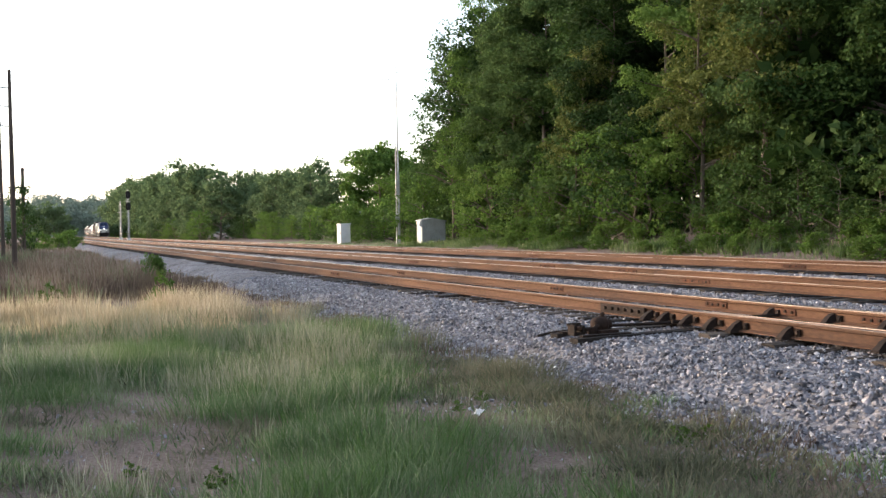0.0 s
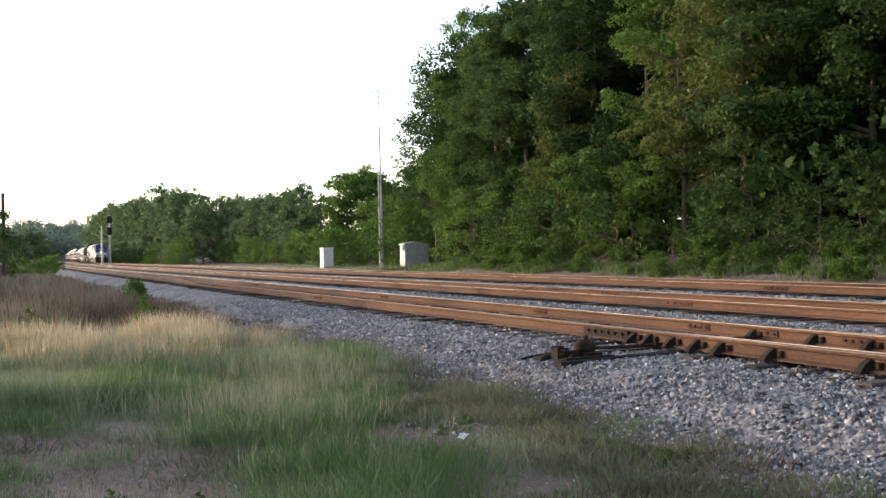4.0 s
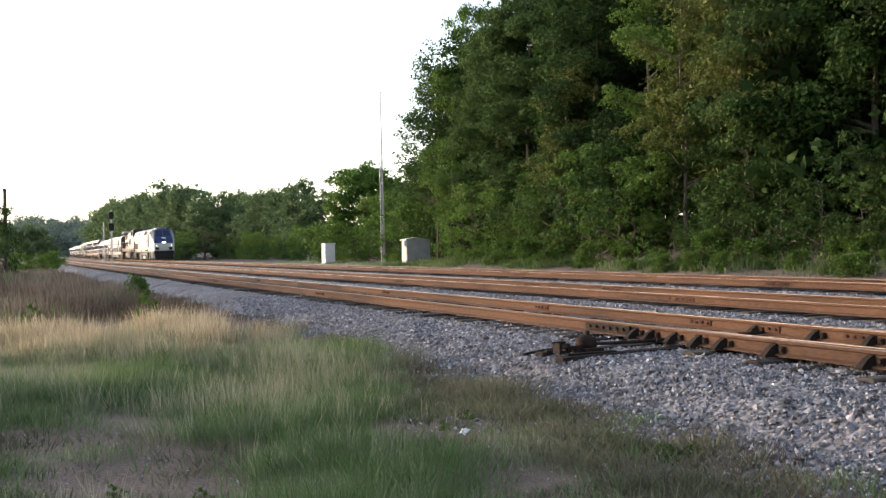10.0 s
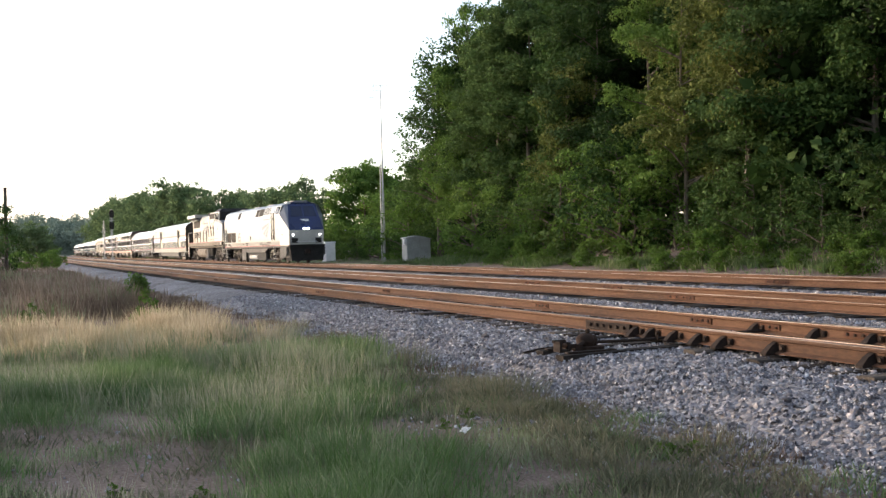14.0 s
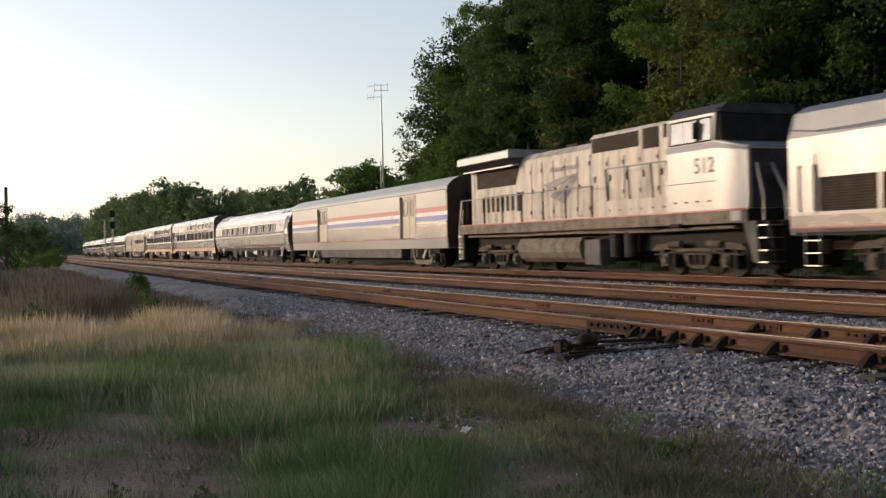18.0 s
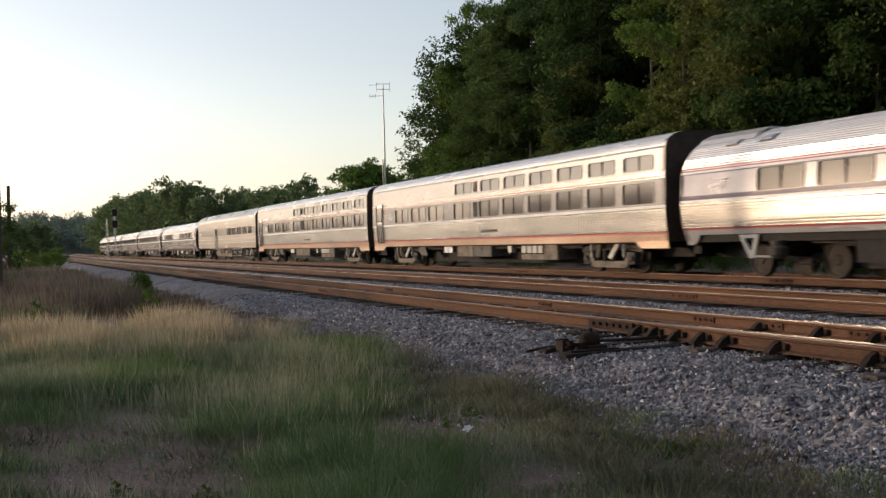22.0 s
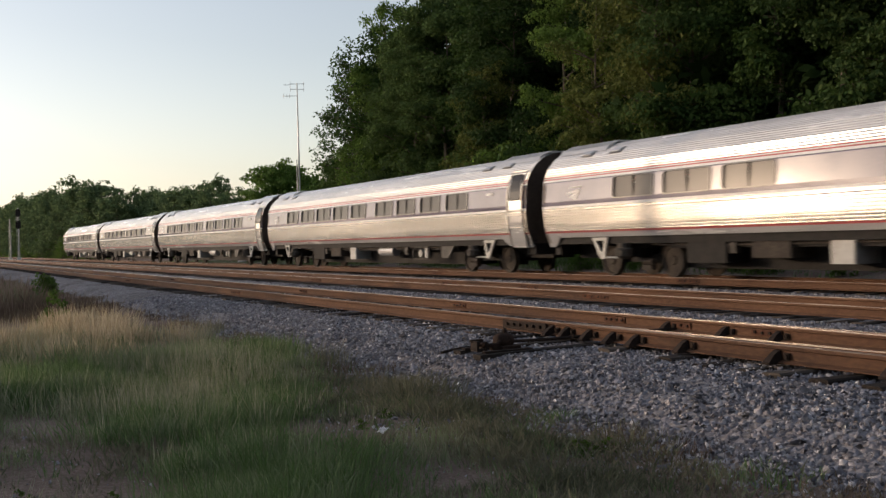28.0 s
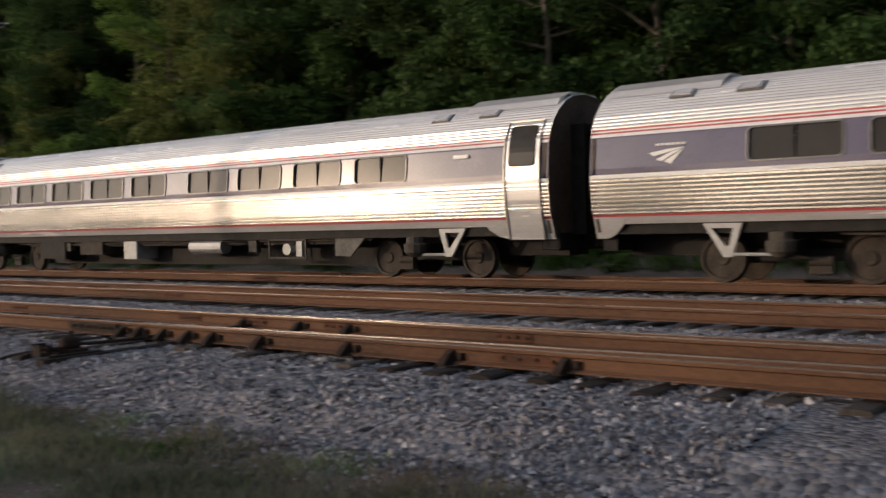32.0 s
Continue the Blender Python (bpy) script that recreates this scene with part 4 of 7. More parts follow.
def sleeper():
    c = thing("sleeping_car", "stainless steel sleeping car with two rows of windows", "passenger car", group="passenger train")
    h = 12.55
    part("floor_pan", Build().box(-1.35, 1.35, -h + 0.2, h - 0.2, 0.93, 0.99), BLACK, c)
    for side_s in (-1, 1):
        part("skirt", banded(vw, 0.97, 1.26, -h, h, [], side_s), COPPERY, c, "coppery stained lower skirt")
    for side_s in (-1, 1):
        part("lower_stripe", banded(lambda z: vw(z) + 0.003, 1.20, 1.26, -h, h, [], side_s), RED, c, "thin red stripe")
    for side_s in (-1, 1):
        part("lower_side", both(ribs(vw, 1.26, 1.95, 0.078, 0.020), -h, h, side_s), STEEL, c, "fluted stainless steel side")
    for side_s in (-1, 1):
        part("pale_stripe", banded(lambda z: vw(z) + 0.006, 1.95, 2.04, -h, h, [], side_s), WHITE, c, "white stripe")
    for side_s in (-1, 1):
        part("window_band", banded(vw, 2.04, 2.82, -h, h, [(a, b, 2.10, 2.74) for a, b in LOW], side_s), BAND_GREY, c, "grey lower window band")
    for side_s in (-1, 1):
        part("stripes", both(ribs(vw, 2.82, 3.02, 0.05, 0.010), -h, h, side_s), STEEL, c)
    for side_s in (-1, 1):
        part("stripe_red", banded(lambda z: vw(z) + 0.012, 2.865, 2.895, -h, h, [], side_s), RED, c, "red stripe")
    for side_s in (-1, 1):
        part("upper_band", banded(vw, 3.02, 3.78, -h, h, [(a, b, 3.10, 3.55) for a, b in HIGH], side_s, mids=(3.70,)), SILVER, c, "pale upper side")
    part("roof", Build().prism(arch(VW, 3.78, 0.004, 5), -h, h, closed=False), ROOF_STEEL, c, "rounded silver roof")
    for side_s in (-1, 1):
        part("gutter", banded(lambda z: vw(3.8) + 0.02, 3.77, 3.80, -h, h, [], side_s), STEEL_DULL, c)
    ring = [(x, z) for z, x in VW] + [(-x, z) for z, x in VW[::-1][1:]]
    for s in (-1, 1):
        end_wall(c, ring, s * h, s)
    for a, b in LOW:
        window(c, vw, a, b, 2.10, 2.74)
    for a, b in HIGH:
        window(c, vw, a, b, 3.10, 3.55)
    for z0, z1 in ((2.12, 2.72), (3.14, 3.54)):
        window(c, lambda z: vw(z) + 0.04, 0.08, 0.26, z0, z1, panes=1, r=0.03)
    door(c, lambda z: vw(z) + 0.075, 11.05, 11.95, 1.15, 3.1, STEEL)
    chevrons(c, 9.9, 2.36, 0.30, WHITE, vw(2.4) + 0.004)
    outboard_truck(c, -8.95)
    outboard_truck(c, 8.95)
    for s in (-1, 1):
        for pts in ([(-12.55, 0.99), (-12.55, 0.78), (-11.2, 0.78), (-10.9, 0.99)], [(12.55, 0.99), (12.55, 0.78), (11.2, 0.78), (10.9, 0.99)]):
            part("end_skirt", Build().plate(pts, *sorted((s * (vw(0.97) + 0.003), s * (vw(0.97) - 0.05)))), COPPERY, c, "coppery skirt at the car's end")
        part("name_board", Build().box(*sorted((s * (vw(1.5) + 0.015), s * (vw(1.5) + 0.03))), -1.7, -0.3, 1.46, 1.56), SILL_GREY, c, "small dull name board")
        part("tan_box", Build().box(*sorted((s * 0.4, s * 1.36)), 0.92, 2.55, 0.5, 0.93, 0.03), DUSTY, c, "tan equipment box")
        part("grey_box", Build().box(*sorted((s * 0.4, s * 1.36)), -0.75, 0.9, 0.5, 0.93, 0.03), SILL_GREY, c, "grey equipment box")
        part("latch", Build().box(*sorted((s * 1.35, s * 1.375)), 0.05, 0.12, 0.78, 0.86), IRON, c)
        for k in range(2):
            part("white_panel", Build().box(*sorted((s * 1.3, s * 1.34)), 3.1 + 0.45 * k, 3.5 + 0.45 * k, 0.66, 0.92), WHITE, c)
        for k in range(4):
            part("radiator_panel", Build().box(*sorted((s * 1.3, s * 1.34)), -4.85 + 0.42 * k, -4.52 + 0.42 * k, 0.64, 0.91), CABINET_GREY, c, "pale radiator panel")
        part("condenser", Build().box(*sorted((s * 0.6, s * 1.32)), -4.95, -3.2, 0.40, 0.60, 0.03), DUSTY, c)
        part("tan_box", Build().box(*sorted((s * 0.4, s * 1.36)), -5.95, -5.0, 0.40, 0.94, 0.02), DUSTY, c, "tan equipment box")
        part("slant_panel", Build().plate([(6.95, 0.94), (6.75, 0.56), (5.95, 0.52), (6.2, 0.94)], *sorted((s * 1.28, s * 1.32))), SILL_GREY, c, "dusty slanted skirt panel")
        part("small_box", Build().box(*sorted((s * 1.1, s * 1.32)), -2.4, -2.1, 0.66, 0.92), PAINT_PALE, c)
        part("pipe_run", Build().rods([(s * 1.2, 7.4, 0.88), (s * 1.22, 2, 0.84), (s * 1.2, -7.4, 0.88)], 0.03, 5), GRIME, c)
    belly(c, 7.3, 0.93)
    couplers(c, 12.98)
    return c


# smooth slab-sided cars
FL = [(0.95, 1.50), (1.2, 1.525), (3.45, 1.525), (3.62, 1.48), (3.86, 1.25), (4.02, 0.90), (4.10, 0.45), (4.12, 0.0)]
fl = lambda z: float(np.interp(z, [p[0] for p in FL], [p[1] for p in FL]))


def slab_ring():
    return [(x, z) for z, x in FL] + [(-x, z) for z, x in FL[::-1][1:]]


def diner():
    c = thing("dining_car", "smooth-sided stainless dining car with a short window row", "passenger car", group="passenger train")
    h = 12.58
    profile = [(z + 0.22 * max(0.0, z - 3.45), x) for z, x in FL]
    wins = [(-3.33, -1.80), (-5.35, -3.83), (-7.36, -5.83), (-9.40, -7.86), (-11.25, -10.1)]
    part("floor_pan", Build().box(-1.46, 1.46, -h + 0.2, h - 0.2, 1.06, 1.12), CREAM_WARM, c)
    for side_s in (-1, 1):
        part("lower_side", banded(fl, 1.12, 2.16, -h, h, [], side_s, mids=(1.5, 1.85)), CREAM_WARM, c, "smooth steel lower side")
    for side_s in (-1, 1):
        part("lower_stripe", banded(lambda z: fl(z) + 0.004, 1.19, 1.225, -h, h, [], side_s), MAROON, c, "thin red stripe")
    for z in (1.55, 1.86):
        for side_s in (-1, 1):
            part("seam", banded(lambda q: fl(q) + 0.006, z, z + 0.02, -h, h, [], side_s), STEEL_DULL, c)
    for side_s in (-1, 1):
        part("window_band", banded(fl, 2.16, 2.79, -h, h, [(a, b, 2.21, 2.77) for a, b in wins], side_s), BAND_OLIVE, c, "dull olive-grey window band")
    for side_s in (-1, 1):
        part("stripe_white", banded(lambda z: fl(z) + 0.004, 2.79, 2.81, -h, h, [], side_s), WHITE, c)
    for side_s in (-1, 1):
        part("stripe_red", banded(lambda z: fl(z) + 0.004, 2.81, 2.84, -h, h, [], side_s), MAROON, c, "red stripe")
    for side_s in (-1, 1):
        part("stripe_red", banded(lambda z: fl(z) + 0.004, 2.89, 2.915, -h, h, [], side_s), MAROON, c, "red stripe")
    for side_s in (-1, 1):
        part("upper_side", banded(fl, 2.79, 3.45, -h, h, [], side_s, mids=(3.1,)), CREAM_WARM, c, "smooth steel upper side")
    part("roof", Build().prism(arch(profile, 3.45, 0.004, 6), -h, h, closed=False), CREAM_WARM, c, "rounded cream roof")
    for y in (-9, -3.5, 2.5, 8.6):
        part("roof_vent", Build().box(-0.5, 0.5, y - 0.3, y + 0.3, 4.19, 4.29, 0.06), GRIME, c)
        part("roof_vent", Build().loft([[(x, y + d, z) for x, z, d in ((-1.33, 3.78, 0.9), (-1.10, 4.02, 0.9), (-1.10, 4.02, 1.1), (-1.33, 3.78, 1.1))], [(x - 0.05, y + d, z + 0.05) for x, z, d in ((-1.33, 3.78, 0.9), (-1.10, 4.02, 0.9), (-1.10, 4.02, 1.1), (-1.33, 3.78, 1.1))]]), GRIME, c)
    for s in (-1, 1):
        end_wall(c, [(x, z) for z, x in profile] + [(-x, z) for z, x in profile[::-1][1:]], s * h, s)
    for a, b in wins:
        window(c, fl, a, b, 2.21, 2.77, panes=2, r=0.05, glass=TINTED)
    door(c, lambda z: fl(z) + 0.07, 2.72, 3.60, 1.14, 2.95, CREAM_WARM, pane=TINTED)
    chevrons(c, 11.4, 2.40, 0.26, WHITE, fl(2.4) + 0.004)
    outboard_truck(c, -9.07, GRIME)
    outboard_truck(c, 9.07, GRIME)
    belly(c, 7.2, 1.06)
    for s in (-1, 1):
        part("water_tank", Build().prism([(s * 0.2, 0.95), (s * 1.22, 0.95), (s * 1.34, 0.8), (s * 1.3, 0.4), (s * 1.1, 0.3), (s * 0.2, 0.3)], -2.6, 4.5), DUSTY, c, "long dusty tan water tank")
        for ya, yb in ((-2.3, -0.6), (0.3, 2.4)):
            part("tank_bracket", Build().plate([(ya, 1.0), (ya + 0.2, 0.62), (yb - 0.2, 0.58), (yb, 1.0)], *sorted((s * 1.33, s * 1.37))), BLACK, c)
        for y in (-4.75, -6.7):
            f = part("fan_frame", Build().rods([(s * 1.36, y, 0.44), (s * 1.36, y + 1.4, 0.44), (s * 1.36, y + 1.4, 1.0), (s * 1.36, y, 1.0), (s * 1.36, y, 0.44)], 0.028, 4), CABINET_GREY, c, "frame round a cooling fan")
            part("fan_motor", Build().rod((s * 1.2, y + 0.85, 0.74), (s * 1.38, y + 0.85, 0.74), 0.11, 12), CABINET_GREY, f, "pale fan motor")
            part("fan_motor", Build().box(*sorted((s * 1.2, s * 1.36)), y + 0.2, y + 0.40, 0.54, 0.94, 0.03), TRUCK_GREY, f)
        part("step", Build().rods([(s * 1.4, 2.72, 1.1), (s * 1.4, 2.72, 0.75), (s * 1.4, 3.6, 0.75), (s * 1.4, 3.6, 1.1)], 0.025, 5).rod((s * 1.4, 2.72, 0.95), (s * 1.4, 3.6, 0.95), 0.02, 5), STEEL_DULL, c)
    couplers(c, 12.98)
    return c


def baggage():
    c = thing("baggage_car", "pale baggage car with red, white and blue stripes", "baggage car", group="passenger train")
    h = 12.6
    doors = [(-8.97, -7.0), (4.82, 6.82)]
    dz = (1.40, 3.35)
    holes = [(a, b, *dz) for a, b in doors]
    cut = lambda z0, z1: [(a, b, max(z0, dz[0]), min(z1, dz[1])) for a, b in doors if min(z1, dz[1]) > max(z0, dz[0])]
    fb = lambda z: fl(z)
    part("floor_pan", Build().box(-1.46, 1.46, -h + 0.2, h - 0.2, 0.9, 0.955), CREAM_PALE, c)
    for side_s in (-1, 1):
        part("sill", banded(fb, 0.95, 1.38, -h, h, [], side_s), CREAM_PALE, c, "pale lower sill")
    for side_s in (-1, 1):
        part("lower_stripe", banded(lambda z: fb(z) + 0.004, 1.33, 1.375, -h, h, [], side_s), RED, c, "thin red stripe")
    spans = [(-h, -8.97), (-7.0, 4.82), (6.82, h)]
    for a, b in spans:
        for side_s in (-1, 1):
            part("fluted_side", both(ribs(fb, 1.40, 2.08, 0.085, 0.045), a, b, side_s), STEEL, c, "fluted steel side")
        for side_s in (-1, 1):
            part("side_panel", both([(fb(1.38), 1.38), (fb(1.40), 1.40)], a, b, side_s), STEEL, c)
        for side_s in (-1, 1):
            part("side_panel", both([(fb(2.08), 2.08), (fb(2.2), 2.2), (fb(2.8), 2.8), (fb(3.35), 3.35)], a, b, side_s), CREAM_PALE, c, "pale painted side")
        for side_s in (-1, 1):
            part("stripe_blue", banded(lambda z: fb(z) + 0.004, 2.15, 2.36, a, b, [], side_s), STRIPE_BLUE, c, "blue stripe")
        for side_s in (-1, 1):
            part("stripe_white", banded(lambda z: fb(z) + 0.003, 2.36, 2.53, a, b, [], side_s), WHITE, c, "white stripe")
        for side_s in (-1, 1):
            part("stripe_red", banded(lambda z: fb(z) + 0.004, 2.53, 2.74, a, b, [], side_s), RED, c, "broad red stripe")
    for side_s in (-1, 1):
        part("upper_side", banded(fb, 3.35, 3.45, -h, h, [], side_s), CREAM_PALE, c)
    for side_s in (-1, 1):
        part("seam", banded(lambda z: fb(3.45) + 0.01, 3.44, 3.47, -h, h, [], side_s), GRIME, c)
    part("roof", Build().prism(arch(FL, 3.45, 0.003, 6), -h, h, closed=False), CREAM_PALE, c, "rounded pale roof")
    for s in (-1, 1):
        for a, b in doors:
            m = (a + b) / 2
            x = 1.525 - 0.09
            for u, w in ((a + 0.28, m - 0.02), (m + 0.02, b)):
                d = part("sliding_door", Build().box(*sorted((s * x, s * (x - 0.05))), u, w, *dz, 0.01), DOOR_CREAM, c, "yellowed cream double baggage door leaf")
                o = rounded(u + 0.17, w - 0.17, 2.45, 3.2, 0.13)
                part("door_window", Build().plate(o, *sorted((s * (x + 0.002), s * (x - 0.01)))), GLASS, d, "grey door window")
                part("door_gasket", Build().rods([(s * (x + 0.004), y, z) for y, z in o + o[:1]], 0.018, 4), BLACK, d)
            part("door_recess", Build().box(*sorted((s * (x - 0.07), s * (x - 0.12))), a, b, *dz), BLACK, c)
            for y in (a, b):
                part("door_post", Build().box(*sorted((s * 1.40, s * 1.545)), y - 0.03, y + 0.03, dz[0] - 0.02, dz[1] + 0.04), CREAM_PALE, c)
        end_wall(c, slab_ring(), s * h, s)
        part("side_box", Build().box(*sorted((s * 0.6, s * 1.42)), -6.8, 6.5, 0.46, 0.93, 0.03), SILL_GREY, c, "long dark underfloor skirt")
        # added black block, standing for the shade below the floor
        part("underframe_duct", Build().box(*sorted((s * 0.1, s * 0.6)), -6.8, 6.5, 0.22, 0.9), BLACK, c)
        chevrons(c, -6.0 if s < 0 else 6.0, 2.44, 0.2, STEEL_DULL, fl(2.4) + 0.004, sides=(s,))
    outboard_truck(c, -8.95)
    outboard_truck(c, 8.95)
    couplers(c, 12.98)
    return c


def loco_truck(car, y, base=2.74):
    """Heavy two-axle truck: beams, pedestals, journal boxes, springs and brake gear, each by itself."""
    h = base / 2
    t = part("truck", Build().box(-0.95, 0.95, y - 0.35, y + 0.35, 0.5, 0.98), BLACK, car, "dark truck bolster")
    for q in (-1, 1):
        part("cross_beam", Build().box(-0.9, 0.9, *sorted((y + q * (h + 0.6), y + q * (h + 0.75))), 0.45, 0.8), BLACK, t)
    wheels(t, y, base)
    for s in (-1, 1):
        x0, x1 = sorted((s * 0.98, s * 1.14))
        f = part("side_frame", Build().plate([(y + a, b) for a, b in ((-h - 0.75, 0.74), (-h - 0.55, 0.92), (-h + 0.4, 0.98), (-0.6, 0.80), (0.6, 0.80), (h - 0.4, 0.98), (h + 0.55, 0.92), (h + 0.75, 0.74), (h - 0.25, 0.78), (0.55, 0.60), (-0.55, 0.60), (-h + 0.25, 0.78))], x0, x1), TRUCK_DUST, t, "dusty cast-steel side beam")
        part("spring_seat", Build().plate([(y + a, b) for a, b in ((-0.62, 0.62), (0.62, 0.62), (0.45, 0.30), (0.25, 0.22), (-0.25, 0.22), (-0.45, 0.30))], *sorted((s * 1.0, s * 1.12))), TRUCK_DUST, f, "dusty spring seat")
        for k in (-0.28, 0.0, 0.28):
            part("coil_spring", Build().rod((s * 1.14, y + k, 0.34), (s * 1.14, y + k, 0.62), 0.09, 8), GRIME, f)
        for d in (-h, h):
            for q in (-0.26, 0.26):
                part("pedestal", Build().box(*sorted((s * 0.99, s * 1.13)), y + d + q - 0.07, y + d + q + 0.07, 0.26, 0.82), GRIME, f)
            part("journal_box", Build().box(*sorted((s * 0.98, s * 1.24)), y + d - 0.17, y + d + 0.17, 0.28, 0.64, 0.04).rod((s * 1.2, y + d, 0.457), (s * 1.29, y + d, 0.457), 0.12, 10), TRUCK_DUST, f, "dusty axle box")
            part("brake_shoe", Build().plate([(y + d * 0.58 - 0.05, 0.3), (y + d * 0.58 + 0.05, 0.3), (y + d * 0.58 + 0.07, 0.7), (y + d * 0.58 - 0.07, 0.7)], *sorted((s * 0.7, s * 0.9))), IRON, f)
            part("brake_cylinder", Build().rod((s * 1.2, y + d * 0.45, 0.93), (s * 1.2, y + d * 0.85, 0.90), 0.10, 10), TRUCK_DUST, f, "pale brake cylinder")
        part("brake_rod", Build().rods([(s * 1.18, y - h - 0.6, 0.62), (s * 1.2, y - 0.4, 0.70), (s * 1.2, y + 0.4, 0.70), (s * 1.18, y + h + 0.6, 0.62)], 0.03, 5), GRIME, f)
        part("sand_pipe", Build().rods([(s * 1.05, y - h - 0.7, 1.1), (s * 1.0, y - h - 0.62, 0.5), (s * 0.8, y - h - 0.5, 0.12)], 0.025, 5), GRIME, f)


# leading locomotive with a full-width body
def cab_loco():
    c = thing("cab_locomotive", "pale streamlined diesel locomotive with a dark blue nose", "locomotive", group="passenger train")
    yf, yr = -8.85, 10.2
    side = lambda z: float(np.interp(z, [1.12, 1.6, 3.42, 4.02, 4.22, 4.34], [1.50, 1.53, 1.53, 1.33, 0.95, 0.0]))
    grilles = [(5.62, 7.35, 1.64, 2.44), (7.45, 9.2, 1.64, 2.44)]
    for side_s in (-1, 1):
        part("side_panel", banded(side, 1.56, 3.42, yf, yr, grilles, side_s, mids=(2.6,)), PAINT_PALE, c, "pale grey painted side")
    part("floor_pan", Build().box(-1.47, 1.47, yf, yr - 0.05, 1.08, 1.165), BLACK, c)
    for side_s in (-1, 1):
        part("sill", banded(side, 1.16, 1.25, yf, yr, [], side_s), SILL_GREY, c, "dusty grey sill")
    for side_s in (-1, 1):
        part("red_stripe", banded(lambda z: side(z) + 0.002, 1.25, 1.29, yf, yr, [], side_s), RED, c, "thin red stripe")
    for side_s in (-1, 1):
        part("lower_band", banded(side, 1.29, 1.56, yf, yr, [], side_s), BRUSHED, c, "grey-beige lower band")
    wedge = [(3.9, 4.85), (-2.5, -1.5), (-4.05, -2.62)]
    for side_s in (-1, 1):
        part("shoulder", banded(side, 3.42, 4.05, yf, yr, [(a, b, 3.50, 4.02) for a, b in wedge] + [(-8.6, -7.7, 3.5, 3.95)], side_s), PAINT_PALE, c, "sloping pale shoulder")
    part("roof", Build().prism([(-side(4.05), 4.05), (-0.95, 4.22), (-0.5, 4.31), (0, 4.34), (0.5, 4.31), (0.95, 4.22), (side(4.05), 4.05)], yf, yr, closed=False), SHOULDER_GREY, c, "blue-grey roof")
    # grey sweep low on the rear shoulder
    for s in (-1, 1):
        pts = [(yr - 0.02, 3.62), (9.2, 3.50), (8.0, 3.47), (6.6, 3.50), (5.2, 3.60), (3.0, 3.74), (0.5, 3.90), (-2, 4.05), (yr - 0.02, 4.05)]
        part("grey_sweep", Build().add([(s * (side(z) + 0.005), y, z) for y, z in pts], [tuple(range(len(pts)))]), SHOULDER_GREY, c, "blue-grey paint sweep")
        pts = [(yf, 3.44), (-8.0, 3.50), (-7.2, 3.62), (-6.7, 3.8), (-6.4, 4.05), (yf, 4.05)]
        part("grey_sweep", Build().add([(s * (side(z) + 0.005), y, z) for y, z in pts], [tuple(range(len(pts)))]), SHOULDER_GREY, c, "blue-grey paint sweep")
        for a, b in wedge:
            q = [(a, 3.46), (b, 3.46), (b, 3.98), (a, 3.98)]
            part("intake", Build().add([(s * (side(z) + 0.012), y, z) for y, z in q], [(0, 1, 2, 3)]), GRILLE, c, "dark slanted air intake")
        for k in range(7):
            z = 3.54 + 0.07 * k
            part("louvre", Build().add([(s * (side(z) + 0.004), -6.25, z), (s * (side(z) + 0.004), -4.25, z), (s * (side(z + 0.03) + 0.03), -4.25, z + 0.035), (s * (side(z + 0.03) + 0.03), -6.25, z + 0.035)], [(0, 1, 2, 3)]), GRILLE, c)
        q = [(-8.6, 3.5), (-7.7, 3.5), (-7.7, 3.95), (-8.6, 3.95)]
        part("cab_window", Build().add([(s * (side(z) - 0.02), y, z) for y, z in q], [(0, 1, 2, 3)]), CAB_GLASS, c, "side cab window")
        part("cab_window_frame", Build().rods([(s * (side(z) + 0.005), y, z) for y, z in q + q[:1]], 0.022, 4).rod((s * (side(3.5)), -8.25, 3.5), (s * side(3.95), -8.25, 3.95), 0.02, 4), BLACK, c)
        for a, b, z0, z1 in grilles:
            g = part("grille", Build().box(*sorted((s * 1.47, s * 1.49)), a, b, z0, z1), GRILLE, c, "dark louvred grille")
            for k in range(12):
                z = z0 + (z1 - z0) * (k + 0.5) / 12
                part("slat", Build().box(*sorted((s * 1.485, s * 1.515)), a, b, z - 0.012, z + 0.012), GRIME, g)
        part("rear_post", Build().box(*sorted((s * 1.5, s * 1.56)), 9.30, 9.75, 1.6, 3.0, 0.02), PAINT_PALE, c)
        for y in (9.30, 9.80, -6.76, -7.47):
            part("handrail", Build().rods([(s * 1.54, y, 1.66), (s * 1.59, y, 1.72), (s * 1.59, y, 3.55 if y < 0 else 2.7), (s * 1.54, y, 3.6 if y < 0 else 2.75)], 0.03, 6), GRIME, c)
        part("cab_door", Build().box(*sorted((s * 1.528, s * 1.538)), -7.40, -6.83, 1.62, 3.5), PAINT_PALE, c, "pale cab door")
        for z0, z1 in ((1.75, 2.05), (2.3, 2.42), (3.1, 3.22)):
            part("door_latch", Build().box(*sorted((s * 1.535, s * 1.56)), -7.2, -7.0, z0, z1), BLACK, c)
        for y in (-7.1, 9.5):
            b = Build()
            for z in (0.35, 0.65, 0.95, 1.25):
                b.box(*sorted((s * 1.2, s * 1.5)), y - 0.25, y + 0.25, z, z + 0.03)
            part("ladder", b.rod((s * 1.48, y - 0.25, 0.35), (s * 1.48, y - 0.25, 1.5), 0.02, 5).rod((s * 1.48, y + 0.25, 0.35), (s * 1.48, y + 0.25, 1.5), 0.02, 5), STEEL_DULL, c, "steel step ladder")
